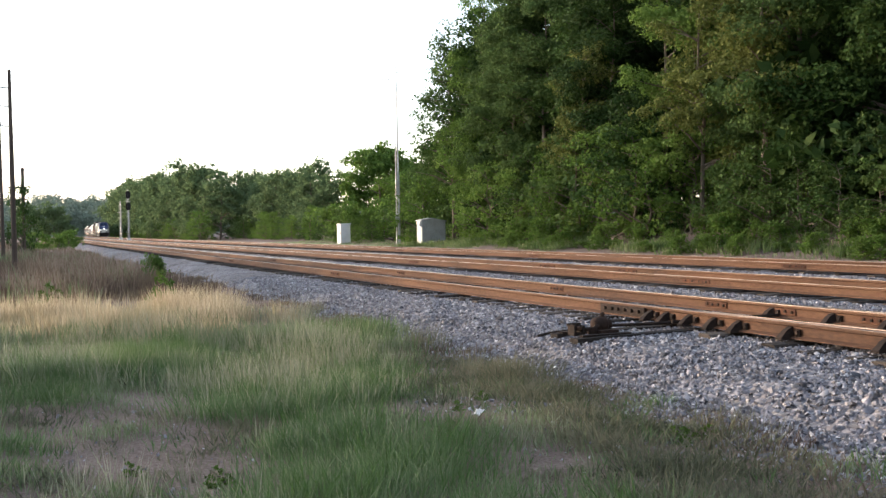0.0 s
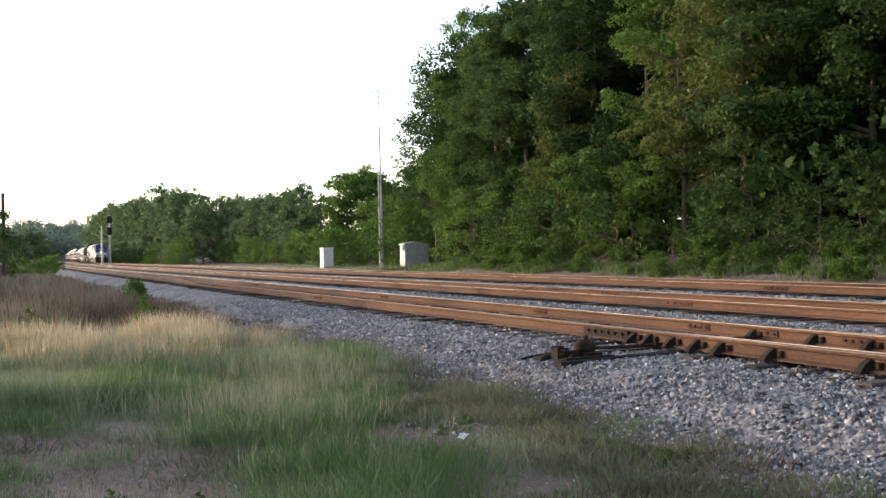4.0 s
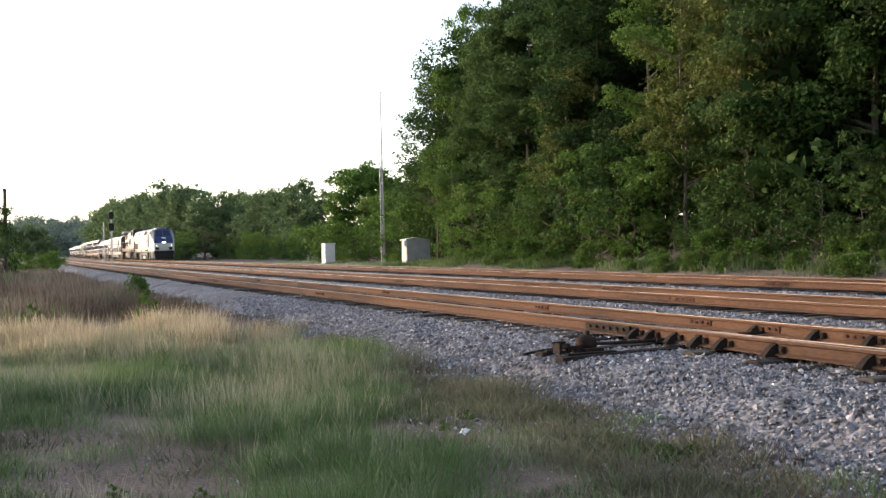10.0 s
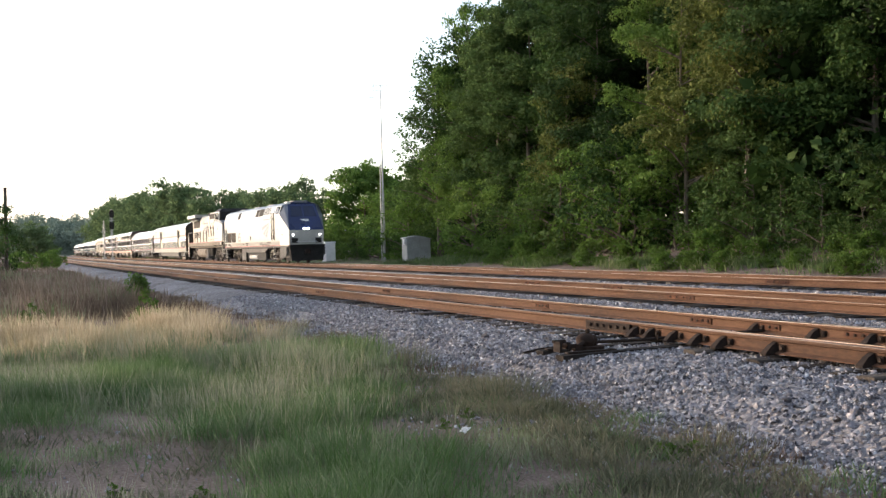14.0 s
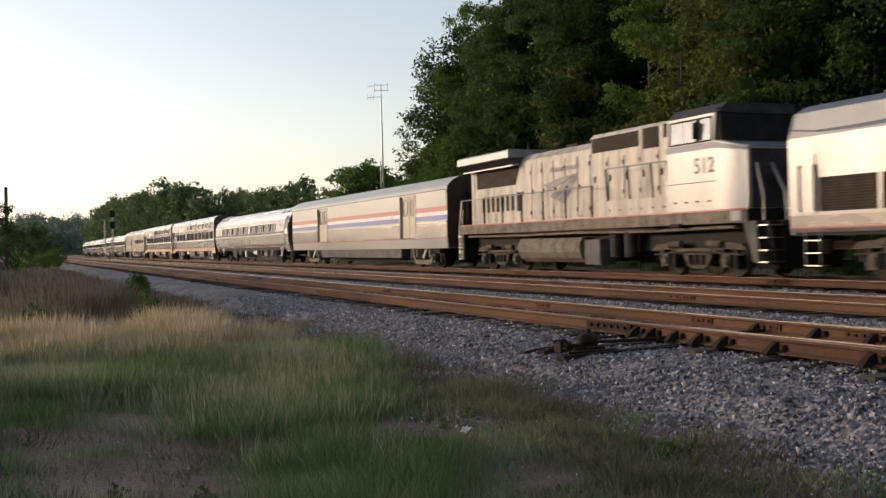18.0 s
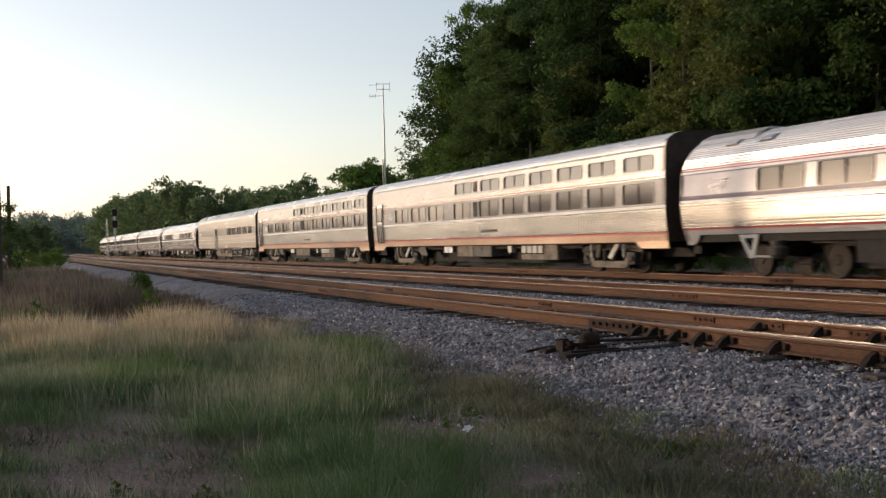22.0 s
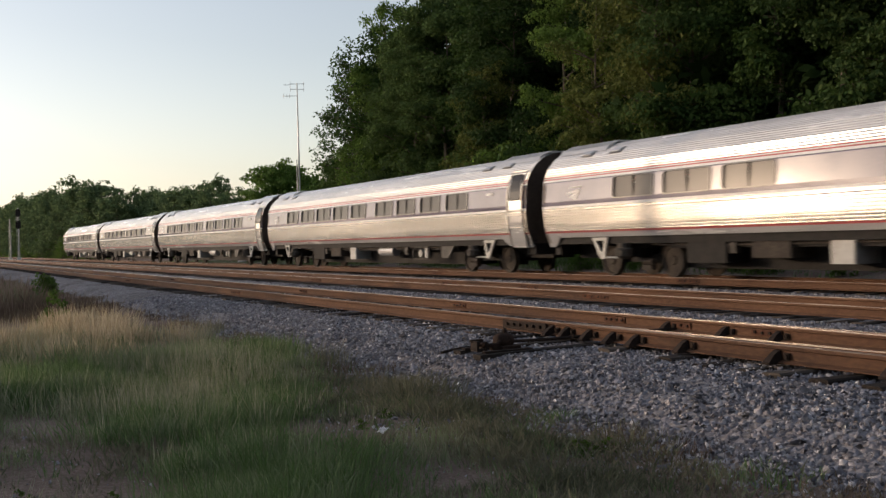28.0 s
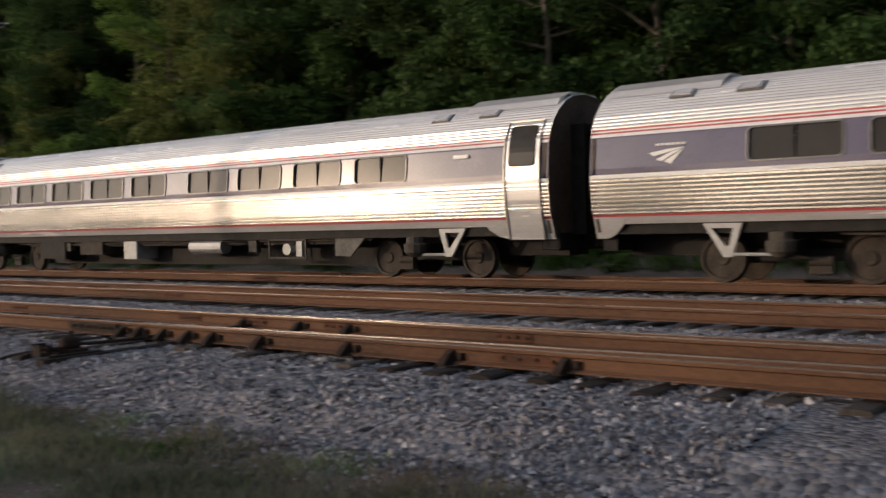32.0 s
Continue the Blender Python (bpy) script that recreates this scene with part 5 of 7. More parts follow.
        part("under_skirt", Build().plate([(3.75, 1.12), (-5.0, 1.12), (-3.9, 0.8), (2.3, 0.8), (2.3, 0.2), (3.75, 0.2)], *sorted((s * 1.38, s * 1.45))), SILL_GREY, c, "dusty grey skirt")
        part("front_skirt", Build().plate([(-8.85, 1.12), (-10.0, 1.12), (-10.0, 0.62), (-8.85, 0.34)], *sorted((s * 1.30, s * 1.38))), SILL_GREY, c, "dusty front skirt")
        part("air_tank", Build().rod((s * 1.15, 1.5, 0.45), (s * 1.15, -1.2, 0.45), 0.22, 14), CABINET_GREY, c, "pale air reservoir")
        part("filler", Build().box(*sorted((s * 1.528, s * 1.545)), 0.1, 0.35, 1.75, 2.05), BLACK, c)
        for y, z in ((-8.2, 2.4), (-8.7, 2.45), (-9.3, 2.0)):
            part("lift_lug", Build().box(*sorted((s * 1.45, s * 1.54)), y - 0.06, y + 0.06, z - 0.03, z + 0.03), BLACK, c)
    part("fuel_tank", Build().box(-1.3, 1.3, -3.9, 3.7, 0.26, 1.1, 0.12), BLACK, c)
    part("rear_wall", Build().prism([(-1.5, 1.1), (1.5, 1.1), (1.53, 3.42), (1.33, 4.02), (0.95, 4.22), (0, 4.34), (-0.95, 4.22), (-1.33, 4.02), (-1.53, 3.42)], yr - 0.1, yr - 0.02), PAINT_GREY, c)
    # nose
    A, B_, T = (1.22, -10.25, 2.30), (1.2, -10.15, 1.05), (0.98, -9.05, 4.10)
    m = lambda p: (-p[0], p[1], p[2])
    S0, S1, S2 = (1.53, yf, 1.12), (1.53, yf, 3.42), (1.2, yf, 4.1)
    part("nose_upper", Build().add([A, m(A), m(T), T], [(0, 1, 2, 3)]).add([T, m(T), (-1.06, yf, 4.12), (-0.55, yf, 4.30), (0, yf, 4.34), (0.55, yf, 4.30), (1.06, yf, 4.12)], [(0, 1, 2, 3, 4, 5, 6)]), PAINT_BLUE, c, "dark blue slanted nose")
    part("nose_lower", Build().add([A, m(A), m(B_), B_], [(3, 2, 1, 0)]).add([S0, S1, A, B_], [(0, 1, 2, 3)]).add([m(S0), m(S1), m(A), m(B_)], [(3, 2, 1, 0)]), PAINT_PALE, c, "pale lower nose")
    part("nose_bevel", Build().add([S1, A, T, S2], [(0, 1, 2, 3)]), SHOULDER_GREY, c, "blue-grey bevelled nose corner")
    part("nose_bevel", Build().add([m(S1), m(A), m(T), m(S2)], [(3, 2, 1, 0)]), SHOULDER_GREY, c, "blue-grey bevelled nose corner")
    for s in (-1, 1):
        at = lambda w, z: (s * (1.535 + (1.205 - 1.535) * w), yf + (B_[1] - yf) * w, z)
        part("red_stripe", Build().add([at(0, 1.25), at(1, 1.25), at(1, 1.29), at(0, 1.29)], [(0, 1, 2, 3)]), RED, c, "thin red stripe")
        part("nose_skirt", Build().add([at(0, 1.235), at(1, 1.235), at(1, 0.42), at(0, 0.42)], [(0, 1, 2, 3)]), SILL_GREY, c, "dusty skirt below the nose")
    slope = lambda w, x, o=0.0: (x, A[1] + (T[1] - A[1]) * w - o * 0.82, A[2] + (T[2] - A[2]) * w + o * 0.57)
    for s in (-1, 1):
        part("windshield", Build().add([slope(0.52, s * 0.06, 0.01), slope(0.52, s * 0.92, 0.01), slope(0.93, s * 0.84, 0.01), slope(0.93, s * 0.06, 0.01)], [(0, 1, 2, 3)]), WINDSHIELD, c, "dark slanted windshield")
        h1 = Vector(slope(0.05, s * 0.13))
        part("headlight", Build().rod(h1 + Vector((0, 0.05, 0)), h1 + Vector((0, -0.05, 0)), 0.075, 14), HEADLIGHT, c, "lit round headlight")
        part("ditch_light", Build().rod((s * 0.95, -10.15, 1.97), (s * 0.95, -10.28, 1.97), 0.05, 12), DITCH_LIGHT, c, "lit ditch light")
        part("class_light", Build().box(*sorted((s * 0.62, s * 1.05)), -10.25, -10.19, 1.42, 1.76), BLACK, c, "black recess in the nose")
    for k in range(3):
        part("nose_emblem", Build().add([slope(0.42 - 0.03 * k, -0.36 + 0.1 * k, 0.006), slope(0.42 - 0.03 * k, 0.3, 0.006), slope(0.40 - 0.03 * k, 0.3, 0.006), slope(0.39 - 0.03 * k, -0.2 + 0.1 * k, 0.006)], [(0, 1, 2, 3)]), WHITE, c)
    part("grab_rail", Build().rod((-0.75, -10.28, 1.5), (0.75, -10.28, 1.5), 0.02, 5), WHITE, c)
    part("pilot", Build().loft([[(-1.3, -9.6, 1.24), (1.3, -9.6, 1.24), (1.24, -10.3, 1.24), (-1.24, -10.3, 1.24)], [(-1.25, -9.6, 0.2), (1.25, -9.6, 0.2), (1.1, -10.35, 0.2), (-1.1, -10.35, 0.2)]]), BLACK, c, "black pilot plow")
    part("anticlimber", Build().box(-1.25, 1.25, -10.42, -10.1, 1.18, 1.30, 0.04), BLACK, c)
    for a in (-8.9, -3, 1.5, 6.5):
        part("roof_unit", Build().box(-0.5, 0.5, a, a + 1.7, 4.22, 4.37, 0.06), PAINT_GREY, c, "low grey roof housing")
    part("roof_lamp", Build().box(-1.0, -0.75, -9.0, -8.3, 4.12, 4.30, 0.03), WHITE, c)
    chevrons(c, -4.85, 2.40, 1.30, PAINT_GREY, 1.533)
    lettering(c, "15", 4.85, 1.62, 1.12, DARK_GREY, 1.540)
    loco_truck(c, -6.55)
    loco_truck(c, 6.55)
    couplers(c, 10.5)
    return c


# second locomotive: hood unit with walkways
def hood_loco():
    c = thing("hood_locomotive", "weathered pale diesel hood locomotive with side walkways", "locomotive", group="passenger train")
    part("underframe", Build().box(-1.46, 1.46, -8.7, 9.3, 1.5, 1.78, 0.04), BLACK, c, "black frame")
    part("centre_sill", Build().box(-0.85, 0.85, -8.6, 8.9, 0.72, 1.5, 0.05), BLACK, c, "black centre sill")
    hood = Build()
    hood.prism([(-0.95, 1.78), (0.95, 1.78), (0.95, 4.16), (0.74, 4.38), (-0.74, 4.38), (-0.95, 4.16)], -0.35, 9.2)
    part("hood", hood, PAINT_WORN, c, "stained pale engine hood")
    part("forward_hood", Build().prism([(-0.96, 1.78), (0.96, 1.78), (0.96, 4.5), (0.86, 4.6), (-0.86, 4.6), (-0.96, 4.5)], -5.3, -0.36), PAINT_WORN, c, "stained taller hood behind the cab")
    part("roof_walk", Build().box(-0.5, 0.5, -0.3, 4.6, 4.385, 4.42, 0.05), ROOF_DARK, c, "sooty roof panel")
    part("exhaust", Build().box(-0.3, 0.3, 1.6, 2.5, 4.42, 4.56, 0.05), BLACK, c)
    part("horn", Build().rod((-0.4, 2.9, 4.38), (-0.4, 2.9, 4.66), 0.04).rod((-0.4, 2.6, 4.64), (-0.4, 3.1, 4.64), 0.06), GRIME, c)
    part("radiator_wing", Build().prism([(-0.94, 4.02), (0.94, 4.02), (1.48, 4.28), (1.48, 4.31), (-1.48, 4.31), (-1.48, 4.28)], 4.7, 9.4), ROOF_DARK, c, "dark underside of the radiator wing")
    # wing side gets a pale colour in place of the sunlight on it
    part("radiator_wing_side", Build().prism([(-1.5, 4.31), (1.5, 4.31), (1.5, 4.56), (1.44, 4.62), (-1.44, 4.62), (-1.5, 4.56)], 4.7, 9.4), SILVER, c, "radiator wing side painted silver for the sun on it")
    for s in (-1, 1):
        part("sill", Build().box(*sorted((s * 1.462, s * 1.50)), -8.7, 9.25, 1.46, 1.80), DUSTY, c, "dusty tan side sill")
        part("red_stripe", Build().box(*sorted((s * 1.47, s * 1.508)), -8.7, 9.2, 1.80, 1.845), RED, c, "faded red sill stripe")
        part("radiator_intake", Build().plate([(8.65, 3.3), (5.2, 3.3), (4.8, 4.02), (8.65, 4.02)], *sorted((s * 0.94, s * 0.965))), GRILLE, c, "black radiator intake")
        part("intake_awning", Build().prism([(s * 0.95, 4.03), (s * 1.32, 3.98), (s * 1.32, 4.04), (s * 0.95, 4.10)], 4.7, 9.2), SILVER, c, "pale awning over the intake")
        for k in range(7):
            part("side_slot", Build().box(*sorted((s * 0.945, s * 0.962)), 5.35 + 0.43 * k, 5.58 + 0.43 * k, 2.32, 2.95), BLACK, c, "dark vent slot")
        part("side_slot", Build().box(*sorted((s * 0.945, s * 0.962)), 4.78, 5.1, 2.28, 3.0), BLACK, c, "dark vent slot")
        for k in range(6):
            y = -0.28 + 0.83 * k
            d = part("hood_door", Build().box(*sorted((s * 0.945, s * 0.975)), y, y + 0.79, 1.95, 3.98, 0.01), PAINT_WORN, c, "hinged engine-room door")
            part("door_hinge", Build().box(*sorted((s * 0.97, s * 0.99)), y + 0.02, y + 0.09, 2.1, 2.24).box(*sorted((s * 0.97, s * 0.99)), y + 0.02, y + 0.09, 3.6, 3.74), IRON, d)
            part("latch", Build().box(*sorted((s * 0.97, s * 1.0)), y + 0.68, y + 0.74, 2.85, 3.02), IRON, d)
        for k in range(5):
            y = -5.15 + 0.94 * k
            d = part("hood_door", Build().box(*sorted((s * 0.955, s * 0.985)), y, y + 0.88, 2.42, 3.78, 0.01), PAINT_WORN, c, "hinged engine-room door")
            part("door_hinge", Build().box(*sorted((s * 0.98, s * 1.0)), y + 0.03, y + 0.10, 2.55, 2.68).box(*sorted((s * 0.98, s * 1.0)), y + 0.03, y + 0.10, 3.5, 3.63), IRON, d)
            part("latch", Build().box(*sorted((s * 0.98, s * 1.01)), y + 0.76, y + 0.83, 3.0, 3.2), IRON, d)
        part("brake_grille", Build().box(*sorted((s * 0.955, s * 0.985)), -3.12, -0.42, 3.98, 4.46), GRILLE, c, "black brake grid grille")
        part("air_inlet", Build().box(*sorted((s * 0.955, s * 0.985)), -4.2, -3.4, 3.86, 4.48), GRILLE, c, "dark air inlet")
        part("air_inlet", Build().box(*sorted((s * 0.955, s * 0.985)), -5.1, -4.45, 4.1, 4.5), GRILLE, c, "dark air inlet")
        part("seam", Build().box(*sorted((s * 0.955, s * 0.982)), -3.32, -3.2, 2.0, 4.55), PAINT_WORN, c)
        duct = part("blower_duct", Build().box(*sorted((s * 0.95, s * 1.40)), -5.3, -1.75, 1.80, 2.32, 0.03), PAINT_WORN, c, "stained raised blower duct")
        for k in range(6):
            part("duct_bolt", Build().rod((s * 1.39, -5.0 + 0.58 * k, 2.02), (s * 1.415, -5.0 + 0.58 * k, 2.02), 0.035, 6), IRON, duct)
        # handrails on stanchions: low over the rear walkway, high over the duct
        for top, foot, rail_y in ((2.86, 1.78, (-1.1, 0.6, 2.2, 3.8, 5.4, 7.0, 8.6)), (3.34, 2.32, (-5.2, -4.4, -3.2, -1.95))):
            r = part("handrail", Build().rods([(s * 1.44, y, top) for y in rail_y], 0.022, 6), STEEL_DULL, c, "walkway handrail")
            for y in rail_y:
                part("stanchion", Build().rod((s * (1.44 if foot < 2 else 1.37), y, foot), (s * 1.44, y, top), 0.03, 6), BLACK, r)
        part("end_rail", Build().rods([(s * 1.44, 8.6, 2.86), (s * 1.4, 9.25, 2.86), (s * 1.42, 9.5, 1.7), (s * 1.42, 9.5, 0.45)], 0.025, 6).rods([(s * 1.42, 9.1, 2.5), (s * 1.42, 9.25, 1.5), (s * 1.42, 9.25, 0.45)], 0.022, 6), STEEL_DULL, c)
        part("front_rail", Build().rods([(s * 1.2, -8.75, 3.0), (s * 1.38, -9.2, 2.1), (s * 1.38, -9.2, 1.5)], 0.03, 6), STEEL_DULL, c, "bent pale handrail")
        part("front_rail", Build().rods([(s * 0.75, -8.8, 3.0), (s * 0.9, -9.45, 2.2), (s * 0.9, -9.5, 1.5)], 0.03, 6), STEEL_DULL, c, "bent pale handrail")
        for y in (-9.25, 9.38):
            for z in (0.42, 0.72, 1.04, 1.36):
                part("step", Build().box(*sorted((s * 0.95, s * 1.48)), y - 0.15, y + 0.15, z, z + 0.035), STEEL_DULL, c, "bright-edged corner step")
            part("step_back", Build().box(*sorted((s * 0.9, s * 0.95)), y - 0.2, y + 0.2, 0.4, 1.5), BLACK, c)
        part("step_side", Build().plate([(-8.5, 1.5), (-8.98, 1.5), (-9.08, 0.42), (-8.88, 0.42)], *sorted((s * 1.42, s * 1.48))), SILL_GREY, c, "dusty slanted step plate")
        # box painted pale for the light that falls on it
        part("lamp_box", Build().box(*sorted((s * 1.5, s * 1.53)), -8.45, -8.1, 1.52, 1.78), PAINT_PALE, c)
        part("sill_step", Build().box(*sorted((s * 1.42, s * 1.6)), -5.95, -5.5, 1.40, 1.5), BLACK, c)
    # cab and nose
    part("cab", Build().prism([(-1.5, 1.82), (1.5, 1.82), (1.5, 3.5), (1.43, 4.46), (1.1, 4.70), (-1.1, 4.70), (-1.43, 4.46), (-1.5, 3.5)], -7.42, -5.3), PAINT_PALE, c, "pale cab")
    part("cab_roof", Build().prism([(-1.44, 4.46), (1.44, 4.46), (1.12, 4.73), (-1.12, 4.73)], -7.55, -5.28), ROOF_DARK, c, "sooty cab roof")
    part("nose", Build().loft([[(-1.5, -7.42, 1.82), (1.5, -7.42, 1.82), (1.5, -7.42, 3.70), (-1.5, -7.42, 3.70)], [(-1.46, -8.7, 1.82), (1.46, -8.7, 1.82), (1.44, -8.7, 3.42), (-1.44, -8.7, 3.42)]]), PAINT_PALE, c, "wide pale nose")
    part("nose_top", Build().loft([[(-1.42, -7.42, 3.70), (1.42, -7.42, 3.70), (1.42, -7.42, 3.73), (-1.42, -7.42, 3.73)], [(-1.38, -8.7, 3.42), (1.38, -8.7, 3.42), (1.38, -8.7, 3.45), (-1.38, -8.7, 3.45)]]), PAINT_GREY, c, "grey sloping nose top")
    # dark sheet paints the shade on the nose front, turned from the sun
    part("nose_face", Build().box(-1.34, 1.34, -8.73, -8.70, 1.84, 3.38), ROOF_DARK, c, "dark sheet standing for shade on the nose front")
    part("windshield_band", Build().loft([[(-1.42, -7.42, 3.72), (1.42, -7.42, 3.72), (1.37, -7.42, 4.58), (-1.37, -7.42, 4.58)], [(-1.38, -7.62, 3.70), (1.38, -7.62, 3.70), (1.32, -7.5, 4.6), (-1.32, -7.5, 4.6)]]), BLACK, c, "black windshield surround")
    for s in (-1, 1):
        part("grey_band", Build().plate([(-5.3, 3.5), (-5.3, 3.68), (-7.42, 3.68), (-8.68, 3.41), (-8.68, 3.34), (-7.42, 3.5)], *sorted((s * 1.455, s * 1.506))), PAINT_GREY, c, "grey band below the cab windows")
        xw = lambda z: 1.507 - 0.073 * (z - 3.5)
        fr = part("window_frame", Build().rods([(s * xw(z), y, z) for y, z in ((-5.42, 3.72), (-7.34, 3.72), (-7.30, 4.36), (-5.42, 4.36), (-5.42, 3.72))], 0.03, 4), BLACK, c)
        for ya, yb, m in ((-5.48, -6.08, CAB_GLASS), (-6.16, -6.62, CAB_GLASS), (-6.62, -6.82, BLACK), (-6.86, -7.26, CAB_GLASS)):
            part("cab_window" if m is CAB_GLASS else "window_post", Build().add([(s * xw(3.74), ya, 3.74), (s * xw(3.74), yb, 3.74), (s * xw(4.34), yb, 4.34), (s * xw(4.34), ya, 4.34)], [(0, 1, 2, 3)]), m, fr, "reflective cab side window" if m is CAB_GLASS else "")
        part("mirror", Build().box(*sorted((s * 1.5, s * 1.64)), -6.75, -6.70, 3.8, 4.25), BLACK, c)
        part("cab_seam", Build().box(*sorted((s * 1.5, s * 1.508)), -7.5, -5.35, 2.60, 2.625), SILL_GREY, c)
        for k in range(4):
            part("cab_bolt", Build().box(*sorted((s * 1.5, s * 1.515)), -5.75 - 0.5 * k, -5.62 - 0.5 * k, 2.06, 2.11), IRON, c)
        part("fuel_tank", Build().prism([(s * 0.1, 1.2), (s * 1.3, 1.2), (s * 1.42, 1.0), (s * 1.42, 0.72), (s * 1.3, 0.5), (s * 1.1, 0.36), (s * 0.1, 0.36)], -0.2, 4.2), DUSTY, c, "dusty rounded fuel tank")
        part("equipment_box", Build().box(*sorted((s * 0.8, s * 1.38)), -1.42, -0.45, 0.3, 1.12, 0.03), SILL_GREY, c, "dusty square equipment box")
        for y in (-2.1, -2.9):
            part("air_reservoir", Build().rod((s * 1.15, y, 1.35), (s * 1.15, y, 0.55), 0.22, 12), GRIME, c)
        part("air_pipe", Build().rods([(s * 1.3, 8.8, 1.36), (s * 1.3, 4, 1.34), (s * 1.36, 0, 1.36), (s * 1.3, -4.2, 1.32), (s * 1.3, -8, 1.36)], 0.05, 6), DUSTY, c)
        part("pipe_run", Build().rods([(s * 1.4, 5.0, 1.44), (s * 1.4, -1.6, 1.44), (s * 1.4, -4.6, 1.38)], 0.03, 5), GRIME, c)
    part("pilot", Build().loft([[(-1.3, -8.75, 1.48), (1.3, -8.75, 1.48), (1.3, -9.3, 1.48), (-1.3, -9.3, 1.48)], [(-1.2, -8.75, 0.25), (1.2, -8.75, 0.25), (1.1, -9.35, 0.25), (-1.1, -9.35, 0.25)]]), BLACK, c, "black pilot plow")
    part("rear_pilot", Build().box(-1.35, 1.35, 9.2, 9.35, 0.4, 1.5), BLACK, c)
    part("rear_wall", Build().box(-0.9, 0.9, 9.2, 9.24, 1.8, 4.1), BLACK, c)
    chevrons(c, 1.68, 2.92, 1.22, DARK_GREY, 0.998)
    lettering(c, "512", -6.55, 2.86, 0.60, DARK_GREY, 1.508)
    loco_truck(c, -6.1)
    loco_truck(c, 6.2)
    couplers(c, 10.1)
    return c


# ---- the train's run ----
RUN = [(0, -308.4), (4, -239.3), (8, -170.6), (12, -102.0), (16, -33.15), (20, 35.53), (24, 104.25), (28, 173.3), (30, 208.1), (32, 243.0)]


def run_at(t):
    """Distance of the train's nose past the eye, by a smooth curve through RUN."""
    ts, ss = np.array([r[0] for r in RUN], float), np.array([r[1] for r in RUN])
    m = np.gradient(ss, ts)
    i = int(np.clip(np.searchsorted(ts, t, "right") - 1, 0, len(ts) - 2))
    h = ts[i + 1] - ts[i]
    w = (t - ts[i]) / h
    return float((1 + 2 * w) * (1 - w) ** 2 * ss[i] + w * (1 - w) ** 2 * h * m[i] + w * w * (3 - 2 * w) * ss[i + 1] + w * w * (w - 1) * h * m[i + 1])


def place(mid):
    """Pose of a vehicle whose middle lies at y = mid on the main track; its front points to -y."""
    y0, y1 = mid - 9, mid + 9
    x0, x1 = MAIN + float(sweep(y0)), MAIN + float(sweep(y1))
    return pose((x0 + x1) / 2, mid, 0, 0, 0, -math.degrees(math.atan2(x1 - x0, 18)))


def motions():
    back = 0.0
    for ob, length in TRAIN:
        mid = back + length / 2
        walk(ob, [(t, place(mid - run_at(t))) for t in range(33)])
        back += length


def lengthen(car, pitch):
    """Stretches a car along the track to its coupled length; round wheels and numbers only shift."""
    k = pitch / 26.0
    done = set()
    for ob in car.children_recursive:
        if ob.name.startswith(("wheel", "number")):
            ob.location.y *= k
        elif ob.type == "MESH" and ob.data.name not in done:
            done.add(ob.data.name)
            for v in ob.data.vertices:
                v.co.y *= k
    return car


first_sleeper = lengthen(sleeper(), 26.45)
last_coach = lengthen(coach("coach", "stainless steel coach with a slate-blue window band", COACH_WINDOWS), 26.75)
lounge = lengthen(coach("lounge_car", "stainless steel lounge car with few windows", LOUNGE_WINDOWS), 26.75)
again = lambda ob: copy_thing(ob, pose(MAIN, 0, 0))
TRAIN = [(cab_loco(), 20.75), (hood_loco(), 20.2), (lengthen(baggage(), 26.5), 26.5), (again(last_coach), 26.45), (first_sleeper, 26.4), (again(first_sleeper), 26.5), (lengthen(diner(), 26.45), 26.45), (lounge, 26.8)]
TRAIN += [(again(last_coach), 26.8) for _ in range(3)] + [(last_coach, 26.8)]


# ---- track fittings ----
def tie_mesh(seed):
    r = np.random.default_rng(seed)
    b = Build()
    ring = []
    for x in (-1.24, -0.6, 0.5, 1.24):
        j = r.normal(0, 0.006, 8)
        ring.append([(x, -0.11 + j[0], -0.16), (x, 0.11 + j[1], -0.16), (x, 0.115 + j[2], -0.02 + j[3]), (x, 0.09, j[4]), (x, -0.09, j[5]), (x, -0.115 + j[6], -0.02 + j[7])])
    b.loft(ring)
    return b.mesh("tie", TIE)


TIES = [tie_mesh(i) for i in range(4)]


def lay_ties(t, x, y0, y1, step=0.545, skip=()):
    r = np.random.default_rng(int(x * 10))
    for y in np.arange(y0, y1, step):
        if any(abs(y - s) < 0.3 for s in skip):
            continue
        o = part("tie", TIES[int(r.integers(4))], None, t)
        o.matrix_basis = pose(x + r.normal() * 0.05, y + r.normal() * 0.03, -0.212 + r.normal() * 0.010, 0, 0, r.normal() * 1.2)


def far_ties(t, x, y0, y1, step=0.545):
    b = Build()
    for y in np.arange(y0, y1, step):
        sx = x + float(sweep(y))
        b.box(sx - 1.3, sx + 1.3, y - 0.11, y + 0.11, -0.36, -0.192)
    tagged(part("tie_row", b, TIE, t, mend=False), kind="stuff")


lay_ties(near_track, NEAR, -12, 62, skip=(10.55, 11.12))
lay_ties(middle_track, MIDDLE, -4, 68)
lay_ties(main_track, MAIN, -2, 72)
far_ties(near_track, NEAR, 62, 260)
far_ties(middle_track, MIDDLE, 68, 260)
far_ties(main_track, MAIN, 72, 300)


